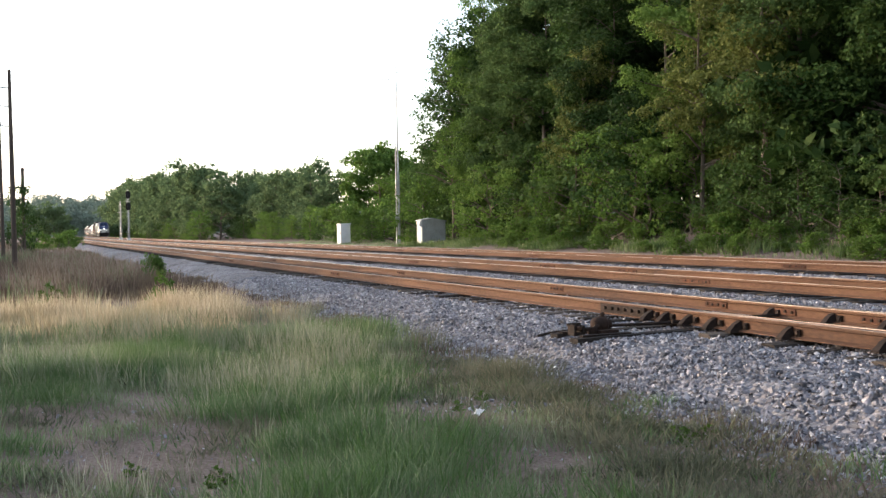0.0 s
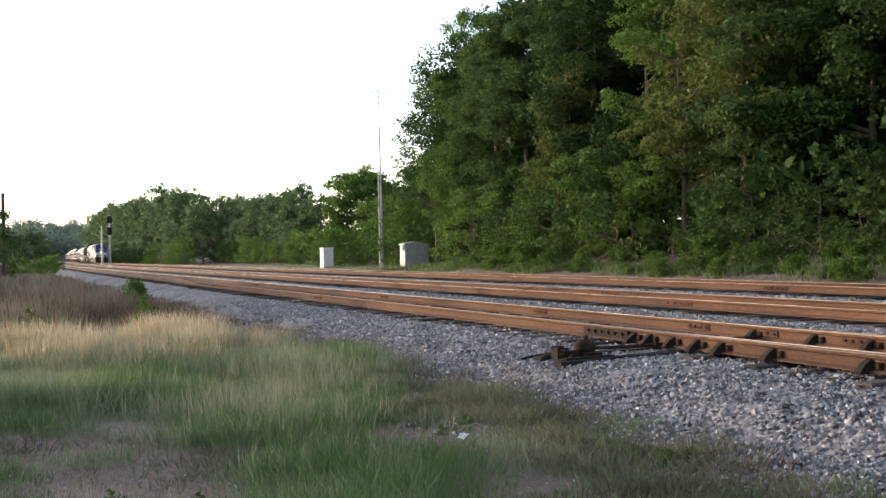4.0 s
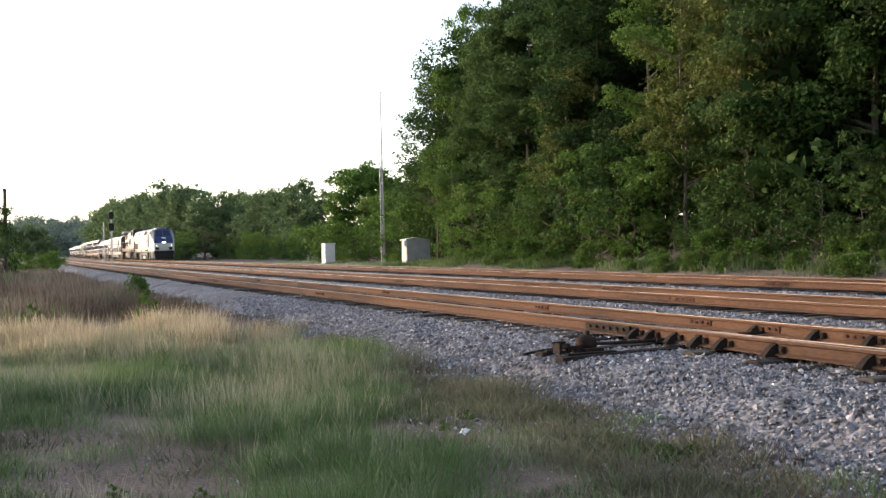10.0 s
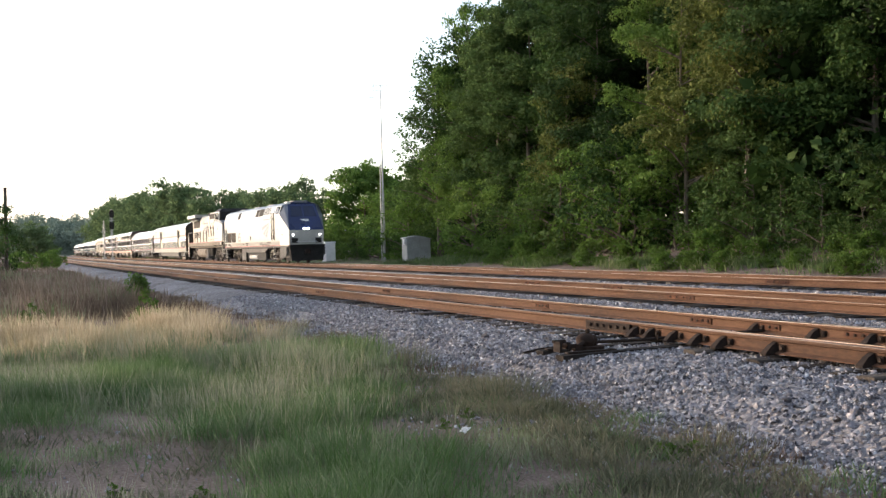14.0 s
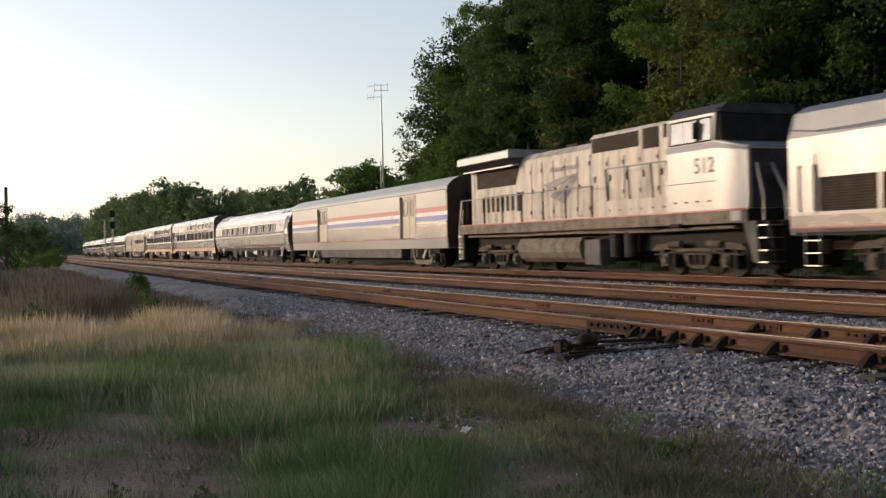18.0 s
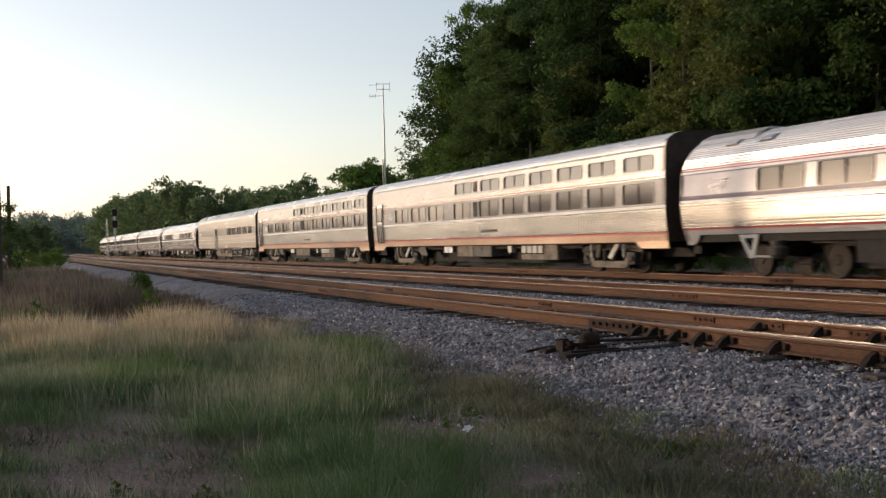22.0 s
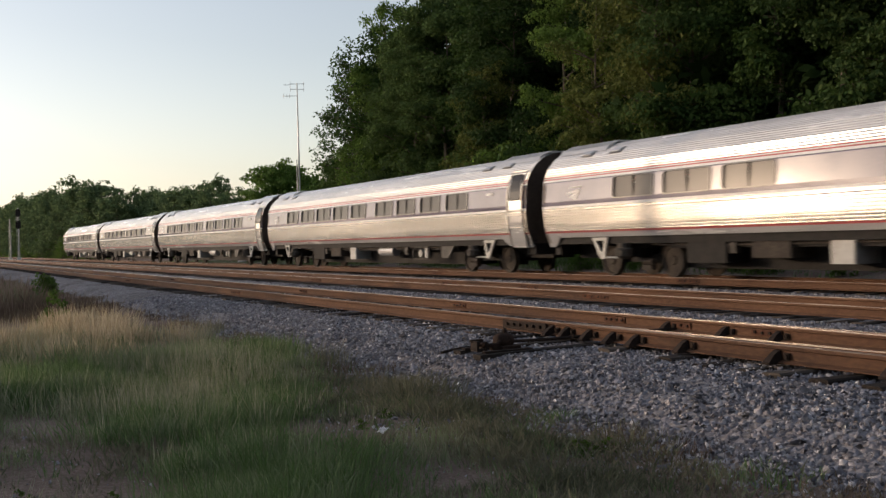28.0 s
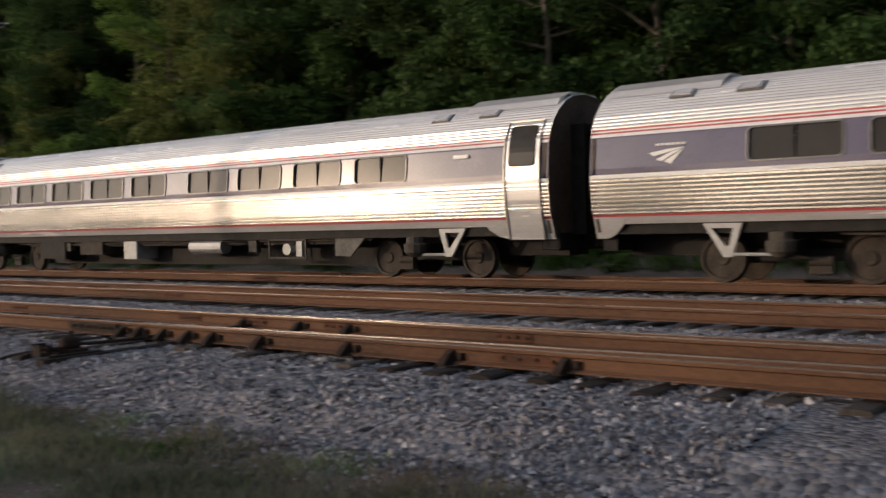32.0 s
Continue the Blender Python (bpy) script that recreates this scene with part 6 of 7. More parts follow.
def joint_bar(t, x, y, side, length=0.75):
    """Bolted bar on the web of a rail."""
    b = Build().box(*sorted((x + side * 0.012, x + side * 0.030)), y - length / 2, y + length / 2, -0.135, -0.055, 0.004)
    j = part("joint_bar", b, RUST_DARK, t, "dark rusty bolted joint bar")
    for k, w in enumerate((0.12, 0.37, 0.62, 0.86)):
        yy = y - length / 2 + length * w
        z = -0.095 + 0.006 * (k % 2)
        part("bolt", Build().rod((x + side * 0.028, yy, z), (x + side * 0.05, yy, z), 0.019, 6), IRON, j)


heavy = part("joint_bar", Build().box(NEAR - 0.7535 - 0.055, NEAR - 0.7535 - 0.013, 11.62, 12.75, -0.16, -0.035, 0.006), IRON, near_track, "heavy dark compromise joint bar")
for k in range(6):
    part("bolt", Build().rod((NEAR - 0.81, 11.75 + 0.17 * k, -0.09), (NEAR - 0.84, 11.75 + 0.17 * k, -0.09), 0.024, 6), IRON, heavy)
for y in (26.4, 41.0, 5.2):
    joint_bar(near_track, NEAR - 0.7535, y, -1)
for y in (16.85, 12.1, 10.7, 9.1, 25.35, 40.0, 6.4):
    joint_bar(near_track, NEAR + 0.7535, y, -1, 0.5)
for x, ys in ((MIDDLE + 0.7535, (26.1, 21.9, 38)), (MIDDLE - 0.7535, (17, 33)), (MAIN - 0.7535, (20.7, 35, 50))):
    for y in ys:
        joint_bar(middle_track if x < 16 else main_track, x, y, -1, 0.9)


def brace(x, y):
    """Adjustable rail brace: a wedge against the web with its seat."""
    b = Build().loft([[(x - 0.19, y - 0.055, -0.19), (x - 0.19, y + 0.055, -0.19), (x - 0.19, y + 0.045, -0.17), (x - 0.19, y - 0.045, -0.17)],
                      [(x - 0.10, y - 0.055, -0.19), (x - 0.10, y + 0.055, -0.19), (x - 0.10, y + 0.035, -0.09), (x - 0.10, y - 0.035, -0.09)],
                      [(x - 0.02, y - 0.075, -0.19), (x - 0.02, y + 0.075, -0.19), (x - 0.02, y + 0.035, -0.05), (x - 0.02, y - 0.035, -0.05)]])
    p = part("rail_brace", b, IRON, near_track, "dark iron rail brace")
    part("brace_bolt", Build().rod((x - 0.03, y - 0.13, -0.11), (x - 0.06, y - 0.13, -0.11), 0.026, 6).box(x - 0.045, x - 0.01, y - 0.165, y - 0.095, -0.15, -0.075, 0.01), IRON, p)


for y in (11.5, 11.14, 10.65, 10.16, 9.7, 8.84, 7.48, 6.1, 4.8):
    brace(NEAR - 0.7535, y)
for y in (10.9, 9.8, 8.9):
    brace(NEAR + 0.7535, y)


def bent_rail(name, points, label):
    """A switch rail that leaves its stock rail by degrees."""
    for nm, prof, mat in ((name, RAIL_SIDE, RUST), ("rail_head", RAIL_CROWN, RAIL_TOP)):
        b = Build().loft([[(x + a * (0.6 if y > 10.5 else 1), y, z - 0.006) for a, z in prof] for x, y in points])
        if nm == name:
            p = part(nm, b, mat, near_track, label)
        else:
            part(nm, b, mat, p, "polished running surface")


bent_rail("switch_point", [(NEAR - 0.67, 11.3), (NEAR - 0.60, 9.5), (NEAR - 0.52, 7), (NEAR - 0.38, 3), (NEAR - 0.1, -3), (NEAR + 0.3, -10)], "rusty tapered switch point")
bent_rail("switch_point", [(NEAR + 0.83, 11.3), (NEAR + 0.90, 9.5), (NEAR + 0.99, 7), (NEAR + 1.13, 3), (NEAR + 1.42, -3), (NEAR + 1.85, -10)], "rusty tapered switch point")


def switch_stand():
    s = thing("switch_stand", "low rusty switch stand on two long ties", "switch stand", pose(6.45, 10.8, -0.225))
    for i, (y, a) in enumerate(((-0.30, -0.46), (0.30, -0.40))):
        part("head_tie", Build().loft([[(x, y - 0.10, -0.20 + d), (x, y + 0.10, -0.20 + d), (x, y + 0.09, 0.0 + d), (x, y - 0.09, 0.0 + d)] for x, d in ((a, -0.01), (0.1, 0.0), (0.8, 0.005), (3.4, 0.02))]), TIE_DARK, s, "long dark head tie")
    part("loose_bar", Build().rods([(q, 0.45 - 0.15 * q, float(bed_z(6.45 + q)) + 0.275) for q in (-0.5, -0.3, 0.0)], 0.018, 5), IRON, s, "thin dark bar on the stones")
    part("base_plate", Build().box(-0.34, 0.34, -0.30, -0.22, 0.0, 0.018).box(-0.34, 0.34, 0.20, 0.28, 0.0, 0.018), IRON, s)
    turn = lambda r, x: [(x, 0.02 + r * math.cos(a), 0.10 + r * math.sin(a)) for a in np.arange(0, 6.2, 0.3927)]
    part("gear_housing", Build().loft([turn(r, x) for r, x in ((0.04, -0.02), (0.075, 0.0), (0.095, 0.04), (0.10, 0.10), (0.10, 0.15), (0.075, 0.18), (0.075, 0.22), (0.04, 0.25))]).box(-0.01, 0.26, -0.16, 0.20, 0.0, 0.045, 0.01), STAND_RUST, s, "rusty round gear housing", smooth=True)
    part("spindle_cap", Build().rod((0.13, 0.02, 0.19), (0.13, 0.02, 0.25), 0.025, 8), IRON, s)
    part("lever_box", Build().box(-0.36, -0.21, -0.14, 0.02, 0.0, 0.03).box(-0.36, -0.33, -0.14, 0.02, 0.03, 0.13).box(-0.24, -0.21, -0.14, 0.02, 0.03, 0.12).box(-0.37, -0.20, -0.02, 0.03, 0.11, 0.14), IRON, s, "dark forked lever latch")
    part("latch", Build().rod((-0.28, -0.15, 0.085), (-0.28, 0.05, 0.085), 0.022, 8), RUST, s)
    part("hand_lever", Build().rods([(0.02, -0.06, 0.10), (-0.06, -0.08, 0.06), (-0.18, -0.08, 0.065), (-0.30, -0.07, 0.09)], 0.028, 6).box(-0.12, -0.02, -0.11, -0.03, 0.0, 0.08), STAND_RUST, s, "rust-brown throw lever")
    part("throw_rod", Build().rods([(0.25, 0.02, 0.08), (0.7, 0.02, 0.07), (1.30, 0.02, 0.07)], 0.022, 6), IRON, s, "iron throw rod to the points")
    part("connecting_rod", Build().rods([(1.1, -0.05, 0.08), (2.9, -0.05, 0.08)], 0.022, 6), IRON, s)


switch_stand()


# ---- trackside things ----
def relay_box():
    b = thing("relay_box", "tall white metal relay box beyond the tracks", "equipment box", pose(30.8, 101.2, float(ground_z(30.8, 101.2)), 0, 0, 8))
    part("body", Build().box(-0.55, 0.55, -0.45, 0.45, 0.12, 2.0, 0.04), WHITE, b)
    part("roof", Build().loft([[(-0.62, -0.52, 2.0), (0.62, -0.52, 2.0), (0.62, 0.52, 2.0), (-0.62, 0.52, 2.0)], [(-0.58, -0.48, 2.1), (0.58, -0.48, 2.1), (0.58, 0.48, 2.1), (-0.58, 0.48, 2.1)]]), WHITE, b)
    part("door", Build().box(-0.575, -0.55, -0.40, 0.40, 0.2, 1.92, 0.0), WHITE, b)
    part("door", Build().box(-0.50, 0.50, -0.475, -0.45, 0.2, 1.92, 0.0), WHITE, b)
    part("handle", Build().box(-0.62, -0.575, -0.30, -0.24, 1.0, 1.2), BLACK, b, "black door handle")
    part("plinth", Build().box(-0.6, 0.6, -0.5, 0.5, -0.3, 0.12), CABINET_GREY, b)


def equipment_hut():
    b = thing("equipment_hut", "grey sheet-metal signal hut with a sloped lid", "equipment hut", pose(31.0, 77.4, float(ground_z(31.0, 77.4)), 0, 0, -3))
    part("wall_panel", Build().box(-1.02, 1.02, -0.66, 0.66, 0.14, 1.98, 0.03), CABINET_GREY, b, "dull grey sheet walls")
    part("roof", Build().prism([(-1.1, 1.96), (1.1, 1.90), (1.1, 1.95), (-0.1, 2.2), (-1.1, 2.06)], -0.74, 0.74), CABINET_GREY, b, "low pitched metal lid")
    for x in (-0.5, 0.5):
        d = part("door", Build().box(x - 0.47, x + 0.47, -0.69, -0.66, 0.26, 1.84, 0.0), CABINET_GREY, b, "stained sheet door")
        part("handle", Build().box(x - 0.05, x + 0.05, -0.73, -0.69, 0.98, 1.12), GALV, d)
    for x, y in ((-0.85, -0.5), (0.85, -0.5), (-0.85, 0.5), (0.85, 0.5)):
        part("leg", Build().box(x - 0.08, x + 0.08, y - 0.08, y + 0.08, -0.35, 0.14), IRON, b)
    part("meter_box", Build().box(-1.2, -1.02, -0.6, -0.3, 1.5, 1.95), WHITE, b)


def radio_mast():
    x, y = 32.6, 89.4
    b = thing("radio_mast", "thin grey radio mast with small beam antennas", "radio mast", pose(x, y, float(ground_z(x, y)), 0, 0, -15))
    part("pole", Build().rod((0, 0, -0.5), (0, 0, 6.5), 0.13, 10, 0.12).rod((0, 0, 6.5), (0, 0, 13.2), 0.085, 10, 0.07).rod((0, 0, 13.2), (0, 0, 16.55), 0.055, 8, 0.045), GALV, b, "grey tapered pole")
    part("conduit", Build().rod((-0.24, 0, 0), (-0.2, 0, 9.5), 0.05, 6), GALV, b)
    part("bracket", Build().box(-0.32, 0.1, -0.08, 0.08, 2.2, 2.9), GALV, b)
    for z in (16.50, 16.00):
        part("antenna_boom", Build().rod((-0.65, 0, z), (0.65, 0, z), 0.022, 6), GALV, b)
    for px in (-0.62, 0.62):
        part("antenna_element", Build().rod((px, 0, 15.75), (px, 0, 16.70), 0.02, 6), GALV, b)
    part("antenna_boom", Build().rod((-1.3, 0, 15.35), (0, 0, 15.40), 0.022, 6), GALV, b)
    part("antenna_boom", Build().rod((-1.3, 0, 16.40), (-0.6, 0, 16.40), 0.018, 6), GALV, b)
    for px in (-0.72, -0.95, -1.25):
        part("antenna_element", Build().rod((px, 0, 15.15), (px, 0, 15.60), 0.016, 6), GALV, b)


def rail_signal(x, y, height, heads, label):
    b = thing("rail_signal", label, "railway signal", pose(x, y, -0.25), group="signals at the bend")
    part("mast", Build().rod((0, 0, 0), (0, 0, height), 0.08, 8), GALV, b)
    part("base", Build().box(-0.3, 0.3, -0.3, 0.3, -0.2, 0.5, 0.05), CABINET_GREY, b)
    lad = Build()
    for s in (-0.2, 0.2):
        lad.rod((s, 0.35, 0.2), (s, 0.25, height - 0.6), 0.025, 5)
    part("ladder", lad, GALV, b)
    for k in range(int(height / 0.6)):
        part("rung", Build().rod((-0.2, 0.32, 0.5 + 0.6 * k), (0.2, 0.32, 0.5 + 0.6 * k), 0.015, 4), GALV, b)
    for z in heads:
        h = part("signal_head", Build().plate(rounded(-0.38, 0.38, z - 0.62, z + 0.62, 0.3), -0.03, 0.03), BLACK, b, "black three-lamp signal head")
        h.matrix_basis = pose(0, -0.18, 0, 0, 0, 90)
        for k in (-0.36, 0, 0.36):
            part("lamp_hood", Build().rod((-0.03, 0, z + k), (-0.30, 0, z + k), 0.13, 8), BLACK, h)
    part("platform", Build().box(-0.45, 0.45, -0.1, 0.6, height - 1.9, height - 1.86), GALV, b)


def utility_pole(x, y, top, brackets, r=0.15):
    z = float(ground_z(x, y))
    b = thing("utility_pole", "slender weathered utility pole at the field's edge", "utility pole", pose(x, y, z), group="utility poles")
    part("shaft", Build().rod((0, 0, -0.8), (0, 0, (top - z) * 0.5), r, 10, r * 0.83).rod((0, 0, (top - z) * 0.5), (0, 0, top - z), r * 0.83, 10, r * 0.57), POLE_WOOD, b, "weathered wooden shaft")
    for h in brackets:
        k = part("bracket", Build().rods([(0, 0, h - z), (-0.38, 0, h - z + 0.02)], 0.025, 5), GALV, b)
        part("insulator", Build().rod((-0.36, 0, h - z), (-0.36, 0, h - z + 0.14), 0.05, 8), CABINET_GREY, k)


relay_box()
equipment_hut()
radio_mast()
rail_signal(16.35, 175, 8.4, (7.6, 5.7), "tall dark signal with two heads beside the main track")
rail_signal(15.2, 176, 6.6, (), "slim grey signal mast beside the main track")
utility_pole(-0.25, 39.0, 6.95, (6.3, 5.65, 4.95), 0.10)
utility_pole(-0.95, 60.0, 7.45, (6.8, 6.1), 0.11)
# unseen pole, placed and thickened to cast the shadow band on the train
utility_pole(-14.4, 53.0, 13.5, (12.8, 11.9), 0.34)


def old_post():
    b = thing("old_post", "short dark wooden post overgrown with vines", "post", pose(0.12, 75.3, -0.4))
    part("shaft", Build().rod((0, 0, -0.5), (0.05, 0, 6.1), 0.13, 8, 0.11), POLE_WOOD, b)
    for z in (3.9, 4.7):
        part("crossarm", Build().box(-0.9, 0.3, -0.05, 0.05, z, z + 0.1), POLE_WOOD, b)


old_post()


def litter():
    r = np.random.default_rng(3)
    b = Build()
    rows = []
    for i in range(5):
        rows.append([(0.10 * (i / 4 - 0.5), 0.065 * (j / 4 - 0.5), 0.012 + 0.035 * r.random() * (1 - abs(i - 2) / 3)) for j in range(5)])
    vs = [p for row in rows for p in row]
    n = len(vs)
    vs += [(x, y, z - 0.004) for x, y, z in vs]
    fs = []
    for i in range(4):
        for j in range(4):
            a = i * 5 + j
            fs += [(a, a + 1, a + 6, a + 5), (a + n, a + 5 + n, a + 6 + n, a + 1 + n)]
    t = new("paper_scrap", b.add(vs, fs).mesh("paper_scrap", WHITE))
    t.matrix_basis = pose(3.43, 7.58, float(ground_z(3.43, 7.58)) + 0.05, 8, -12, 30)
    tagged(t, "crumpled white paper scrap lying in the grass", "litter")


litter()


# ---- trees ----
def leaf_cloud(rng, centres, radii, counts, size, shell=0.55, tufts=7):
    """Boughs of small leafy tufts: folded four-point leaves on the upper and outer side of each tuft."""
    pts, nrm = [], []
    for c, r, k in zip(centres, radii, counts):
        r = np.asarray(r)
        per = max(4, k // tufts)
        for _ in range(tufts):
            o = rng.normal(size=3)
            o /= np.linalg.norm(o)
            t = np.asarray(c) + o * r * (0.35 + 0.6 * rng.random())
            q = r * (0.34 + 0.22 * rng.random())
            d = rng.normal(size=(per, 3))
            d[:, 2] = np.abs(d[:, 2]) * np.where(rng.random(per) < 0.72, 1.0, -0.8)
            d /= np.linalg.norm(d, axis=1)[:, None]
            w = (shell + (1 - shell) * rng.random(per) ** 0.7) * (1 + 0.2 * rng.normal(size=per))
            pts.append(t + d * w[:, None] * q)
            nrm.append(d * 0.9 + rng.normal(size=(per, 3)) * 0.55 + np.array([0, 0, 0.3]))
    p, n = np.concatenate(pts), np.concatenate(nrm)
    n /= np.linalg.norm(n, axis=1)[:, None]
    a = rng.normal(size=p.shape)
    a[:, 2] -= 0.5
    u = a - (a * n).sum(1)[:, None] * n
    u /= np.linalg.norm(u, axis=1)[:, None]
    w = np.cross(n, u)
    s = (size * (0.6 + 0.8 * rng.random(len(p))))[:, None]
    v = np.stack([p - u * s * 0.6, p + w * s * 0.34 + n * s * 0.1, p + u * s * 0.6, p - w * s * 0.34 + n * s * 0.1], 1).reshape(-1, 3)
    return v, np.arange(len(v)).reshape(-1, 4)


def limbs(bd, rng, base, top, r, crown_from, spread, count):
    """A tapered, slightly crooked trunk with limbs into the crown; returns the limb ends."""
    base, top = Vector(base), Vector(top)
    pts = [base.lerp(top, i / 6) + Vector((rng.normal() * 0.12, rng.normal() * 0.12, 0)) * (i > 0) for i in range(7)]
    for i in range(6):
        bd.rod(pts[i], pts[i + 1], r * (1 - i / 6.8), 7, r * (1 - (i + 1) / 6.8))
    ends = []
    for i in range(count):
        w = crown_from + (0.97 - crown_from) * (i + rng.random()) / count
        k = min(int(w * 6), 5)
        a = pts[k].lerp(pts[k + 1], w * 6 - k)
        ang = rng.random() * 6.283
        reach = spread * (1.15 - 0.65 * w) * (0.6 + 0.6 * rng.random())
        b = a + Vector((math.cos(ang) * reach, math.sin(ang) * reach, reach * (0.1 + 0.45 * rng.random())))
        m = a.lerp(b, 0.5) + Vector((0, 0, reach * 0.06))
        rr = r * (1 - w) * 0.5 + 0.025
        bd.rod(a, m, rr, 5, rr * 0.7)
        bd.rod(m, b, rr * 0.7, 5, rr * 0.3)
        ends += [m.lerp(b, 0.35), b]
    return ends


def tree_kind(name, label, seed, height, spread, leaves, leaf_size, crown_from, material, cluster=1.3, per=26, trunk=0.22, shell=0.55):
    """A tree with trunk and crown, kept as a pattern for copies."""
    rng = np.random.default_rng(seed)
    t = thing(name, label, "tree")
    bd = Build()
    ends = limbs(bd, rng, (0, 0, -0.4), (rng.normal() * 0.4, rng.normal() * 0.4, height * 0.93), trunk, crown_from, spread, per)
    part("trunk", bd, BARK, t, "grey-brown bark", smooth=True, mend=False)
    cs = [np.array(e) + rng.normal(size=3) * 0.25 for e in ends] + [np.array((0, 0, height * 0.93))]
    rs = [np.array((1, 1, 0.72)) * cluster * (0.7 + 0.6 * rng.random()) for _ in cs]
    tot = sum(r[0] ** 2 for r in rs)
    v, f = leaf_cloud(rng, cs, rs, [max(12, int(leaves * r[0] ** 2 / tot)) for r in rs], leaf_size, shell)
    part("crown", numpy_mesh("crown", v, f, material), None, t)
    return t


def plant(pattern, x, y, scale=1.0, turn=0.0, wide=None, z=None, label=""):
    """A copy of a pattern tree on the ground."""
    z = float(ground_z(x, y)) - 0.05 if z is None else z
    c = copy_thing(pattern, pose(x, y, z, 0, 0, turn))
    c.scale = (wide or scale, wide or scale, scale)
    if label:
        c["label"] = label
    return c


TALL = [tree_kind("broadleaf_tree", "tall leafy broadleaf tree at the edge of the woods", 11 + i, 17.5 + 1.5 * (i % 3), 4.4 + 0.5 * (i % 2), 33000, 0.20, 0.06 + 0.04 * (i % 2), m, cluster=1.6, per=22, shell=0.65)
        for i, m in enumerate((LEAF, LEAF_BRIGHT, LEAF_DARK, LEAF_YELLOW, LEAF_MID, LEAF_DARK))]
DEEP = [tree_kind("broadleaf_tree", "tall broadleaf tree inside the woods", 91 + i, 18.5 + i, 5.2, 4600, 0.62, 0.03, LEAF_DARK, cluster=2.2, per=22) for i in range(2)]
HEDGE = tree_kind("small_tree", "small leafy tree in the row along the field", 95, 5.5, 2.3, 700, 0.62, 0.06, LEAF, cluster=0.95, per=12, trunk=0.09)
PALE = tree_kind("pale_tree", "thin yellowish tree with bare limbs before the woods", 33, 15, 3.0, 8000, 0.19, 0.25, LEAF_YELLOW, cluster=0.95, per=26, trunk=0.17, shell=0.7)
AIRY = tree_kind("airy_tree", "thin-crowned tree with sparse foliage at the edge of the woods", 31, 18, 3.6, 5200, 0.21, 0.3, LEAF, cluster=1.0, per=34, trunk=0.16)
SMALL = [tree_kind("understorey_tree", "small leafy tree below the woods' edge", 41 + i, 5.5, 2.3, 2600, 0.2, 0.03, m, cluster=0.95, per=16, trunk=0.09) for i, m in enumerate((LEAF_BRIGHT, LEAF, LEAF_BRIGHT))]
ROUND = tree_kind("round_tree", "broad bright green tree beside the equipment boxes", 51, 11, 5.0, 17000, 0.34, 0.04, LEAF_BRIGHT, cluster=1.8, per=24)
FAR = [tree_kind("far_tree", "leafy tree in the distant tree line", 61 + i, 12.5, 4.4, 4300, 0.5, 0.04, LEAF_LINE_HAZED, cluster=1.9, per=20) for i in range(3)]
BUSH = tree_kind("bush", "bright green leafy bush beside the track", 71, 2.2, 1.5, 1600, 0.19, 0.02, LEAF_BRIGHT, cluster=0.6, per=14, trunk=0.04)
WEED = tree_kind("green_weed", "leafy green weed among dry grass", 81, 0.8, 0.45, 700, 0.12, 0.05, LEAF_BRIGHT, cluster=0.2, per=12, trunk=0.012)

wood = np.random.default_rng(7)
# the woods beyond the main track: edge, second and third rows
for i, y in enumerate(np.arange(0, 74, 4.3)):
    k = (4, 1, 0, 4)[i % 4] if y > 56 else (0, 2, 1, 4, 5)[(i * 2) % 5] if y > 38 else (2, 5, 0)[i % 3]
    plant(TALL[k], 35.5 + wood.normal() * 1.0, y + wood.normal() * 0.8, 0.80 + 0.22 * wood.random(), wood.random() * 360)
for i, y in enumerate(np.arange(-2, 77, 5.6)):
    plant(DEEP[i % 2], 41.5 + wood.normal() * 1.2, y + wood.normal(), 0.98 + 0.22 * wood.random(), wood.random() * 360)
for i, y in enumerate(np.arange(0, 79, 7.5)):
    plant(DEEP[(i + 1) % 2], 49 + wood.normal() * 1.5, y + wood.normal(), 1.08 + 0.22 * wood.random(), wood.random() * 360)
for x, y, s in ((32.6, 43.5, 0.92), (33.0, 39.2, 1.05), (32.8, 55.5, 0.8)):
    plant(PALE, x, y, s, wood.random() * 360)
for k, (x, y, s) in enumerate(((36.0, 76.5, 0.84), (39.5, 79.5, 0.92), (34.2, 72.5, 0.66))):
    plant(TALL[(1, 4, 1)[k]], x, y, s, 70 * k)
plant(AIRY, 34.6, 73.5, 1.06, 200)
plant(AIRY, 36.2, 70.5, 1.08, 20)
plant(TALL[1], 34.7, 74.2, 1.08, 130, wide=0.70)
plant(AIRY, 33.6, 76.6, 1.04, 300)
for x, y in ((35.5, 83.5), (37.5, 87), (36.8, 92), (40, 97), (34.8, 89)):
    plant(SMALL[0], x, y, 0.62, wood.random() * 360)
for x, y, s in ((33.0, 77.5, 0.92), (34.5, 80.5, 1.0), (38, 84, 0.95)):
    plant(AIRY, x, y, s, wood.random() * 360)
for i, y in enumerate(np.arange(84, 190, 4.0)):
    plant(SMALL[i % 3], 34.5 + 0.02 * (y - 84) + wood.normal() * 0.9, y + wood.normal() * 0.6, 0.45 + 0.35 * wood.random(), wood.random() * 360, label="low leafy brush below the tree line")
for i, y in enumerate(np.arange(0, 68, 2.2)):
    plant(SMALL[1] if y < 40 else SMALL[i % 3], 31.9 + wood.normal() * 0.6 + 0.03 * max(0, y - 50), y + wood.normal() * 0.6, 0.5 + 0.75 * wood.random(), wood.random() * 360)
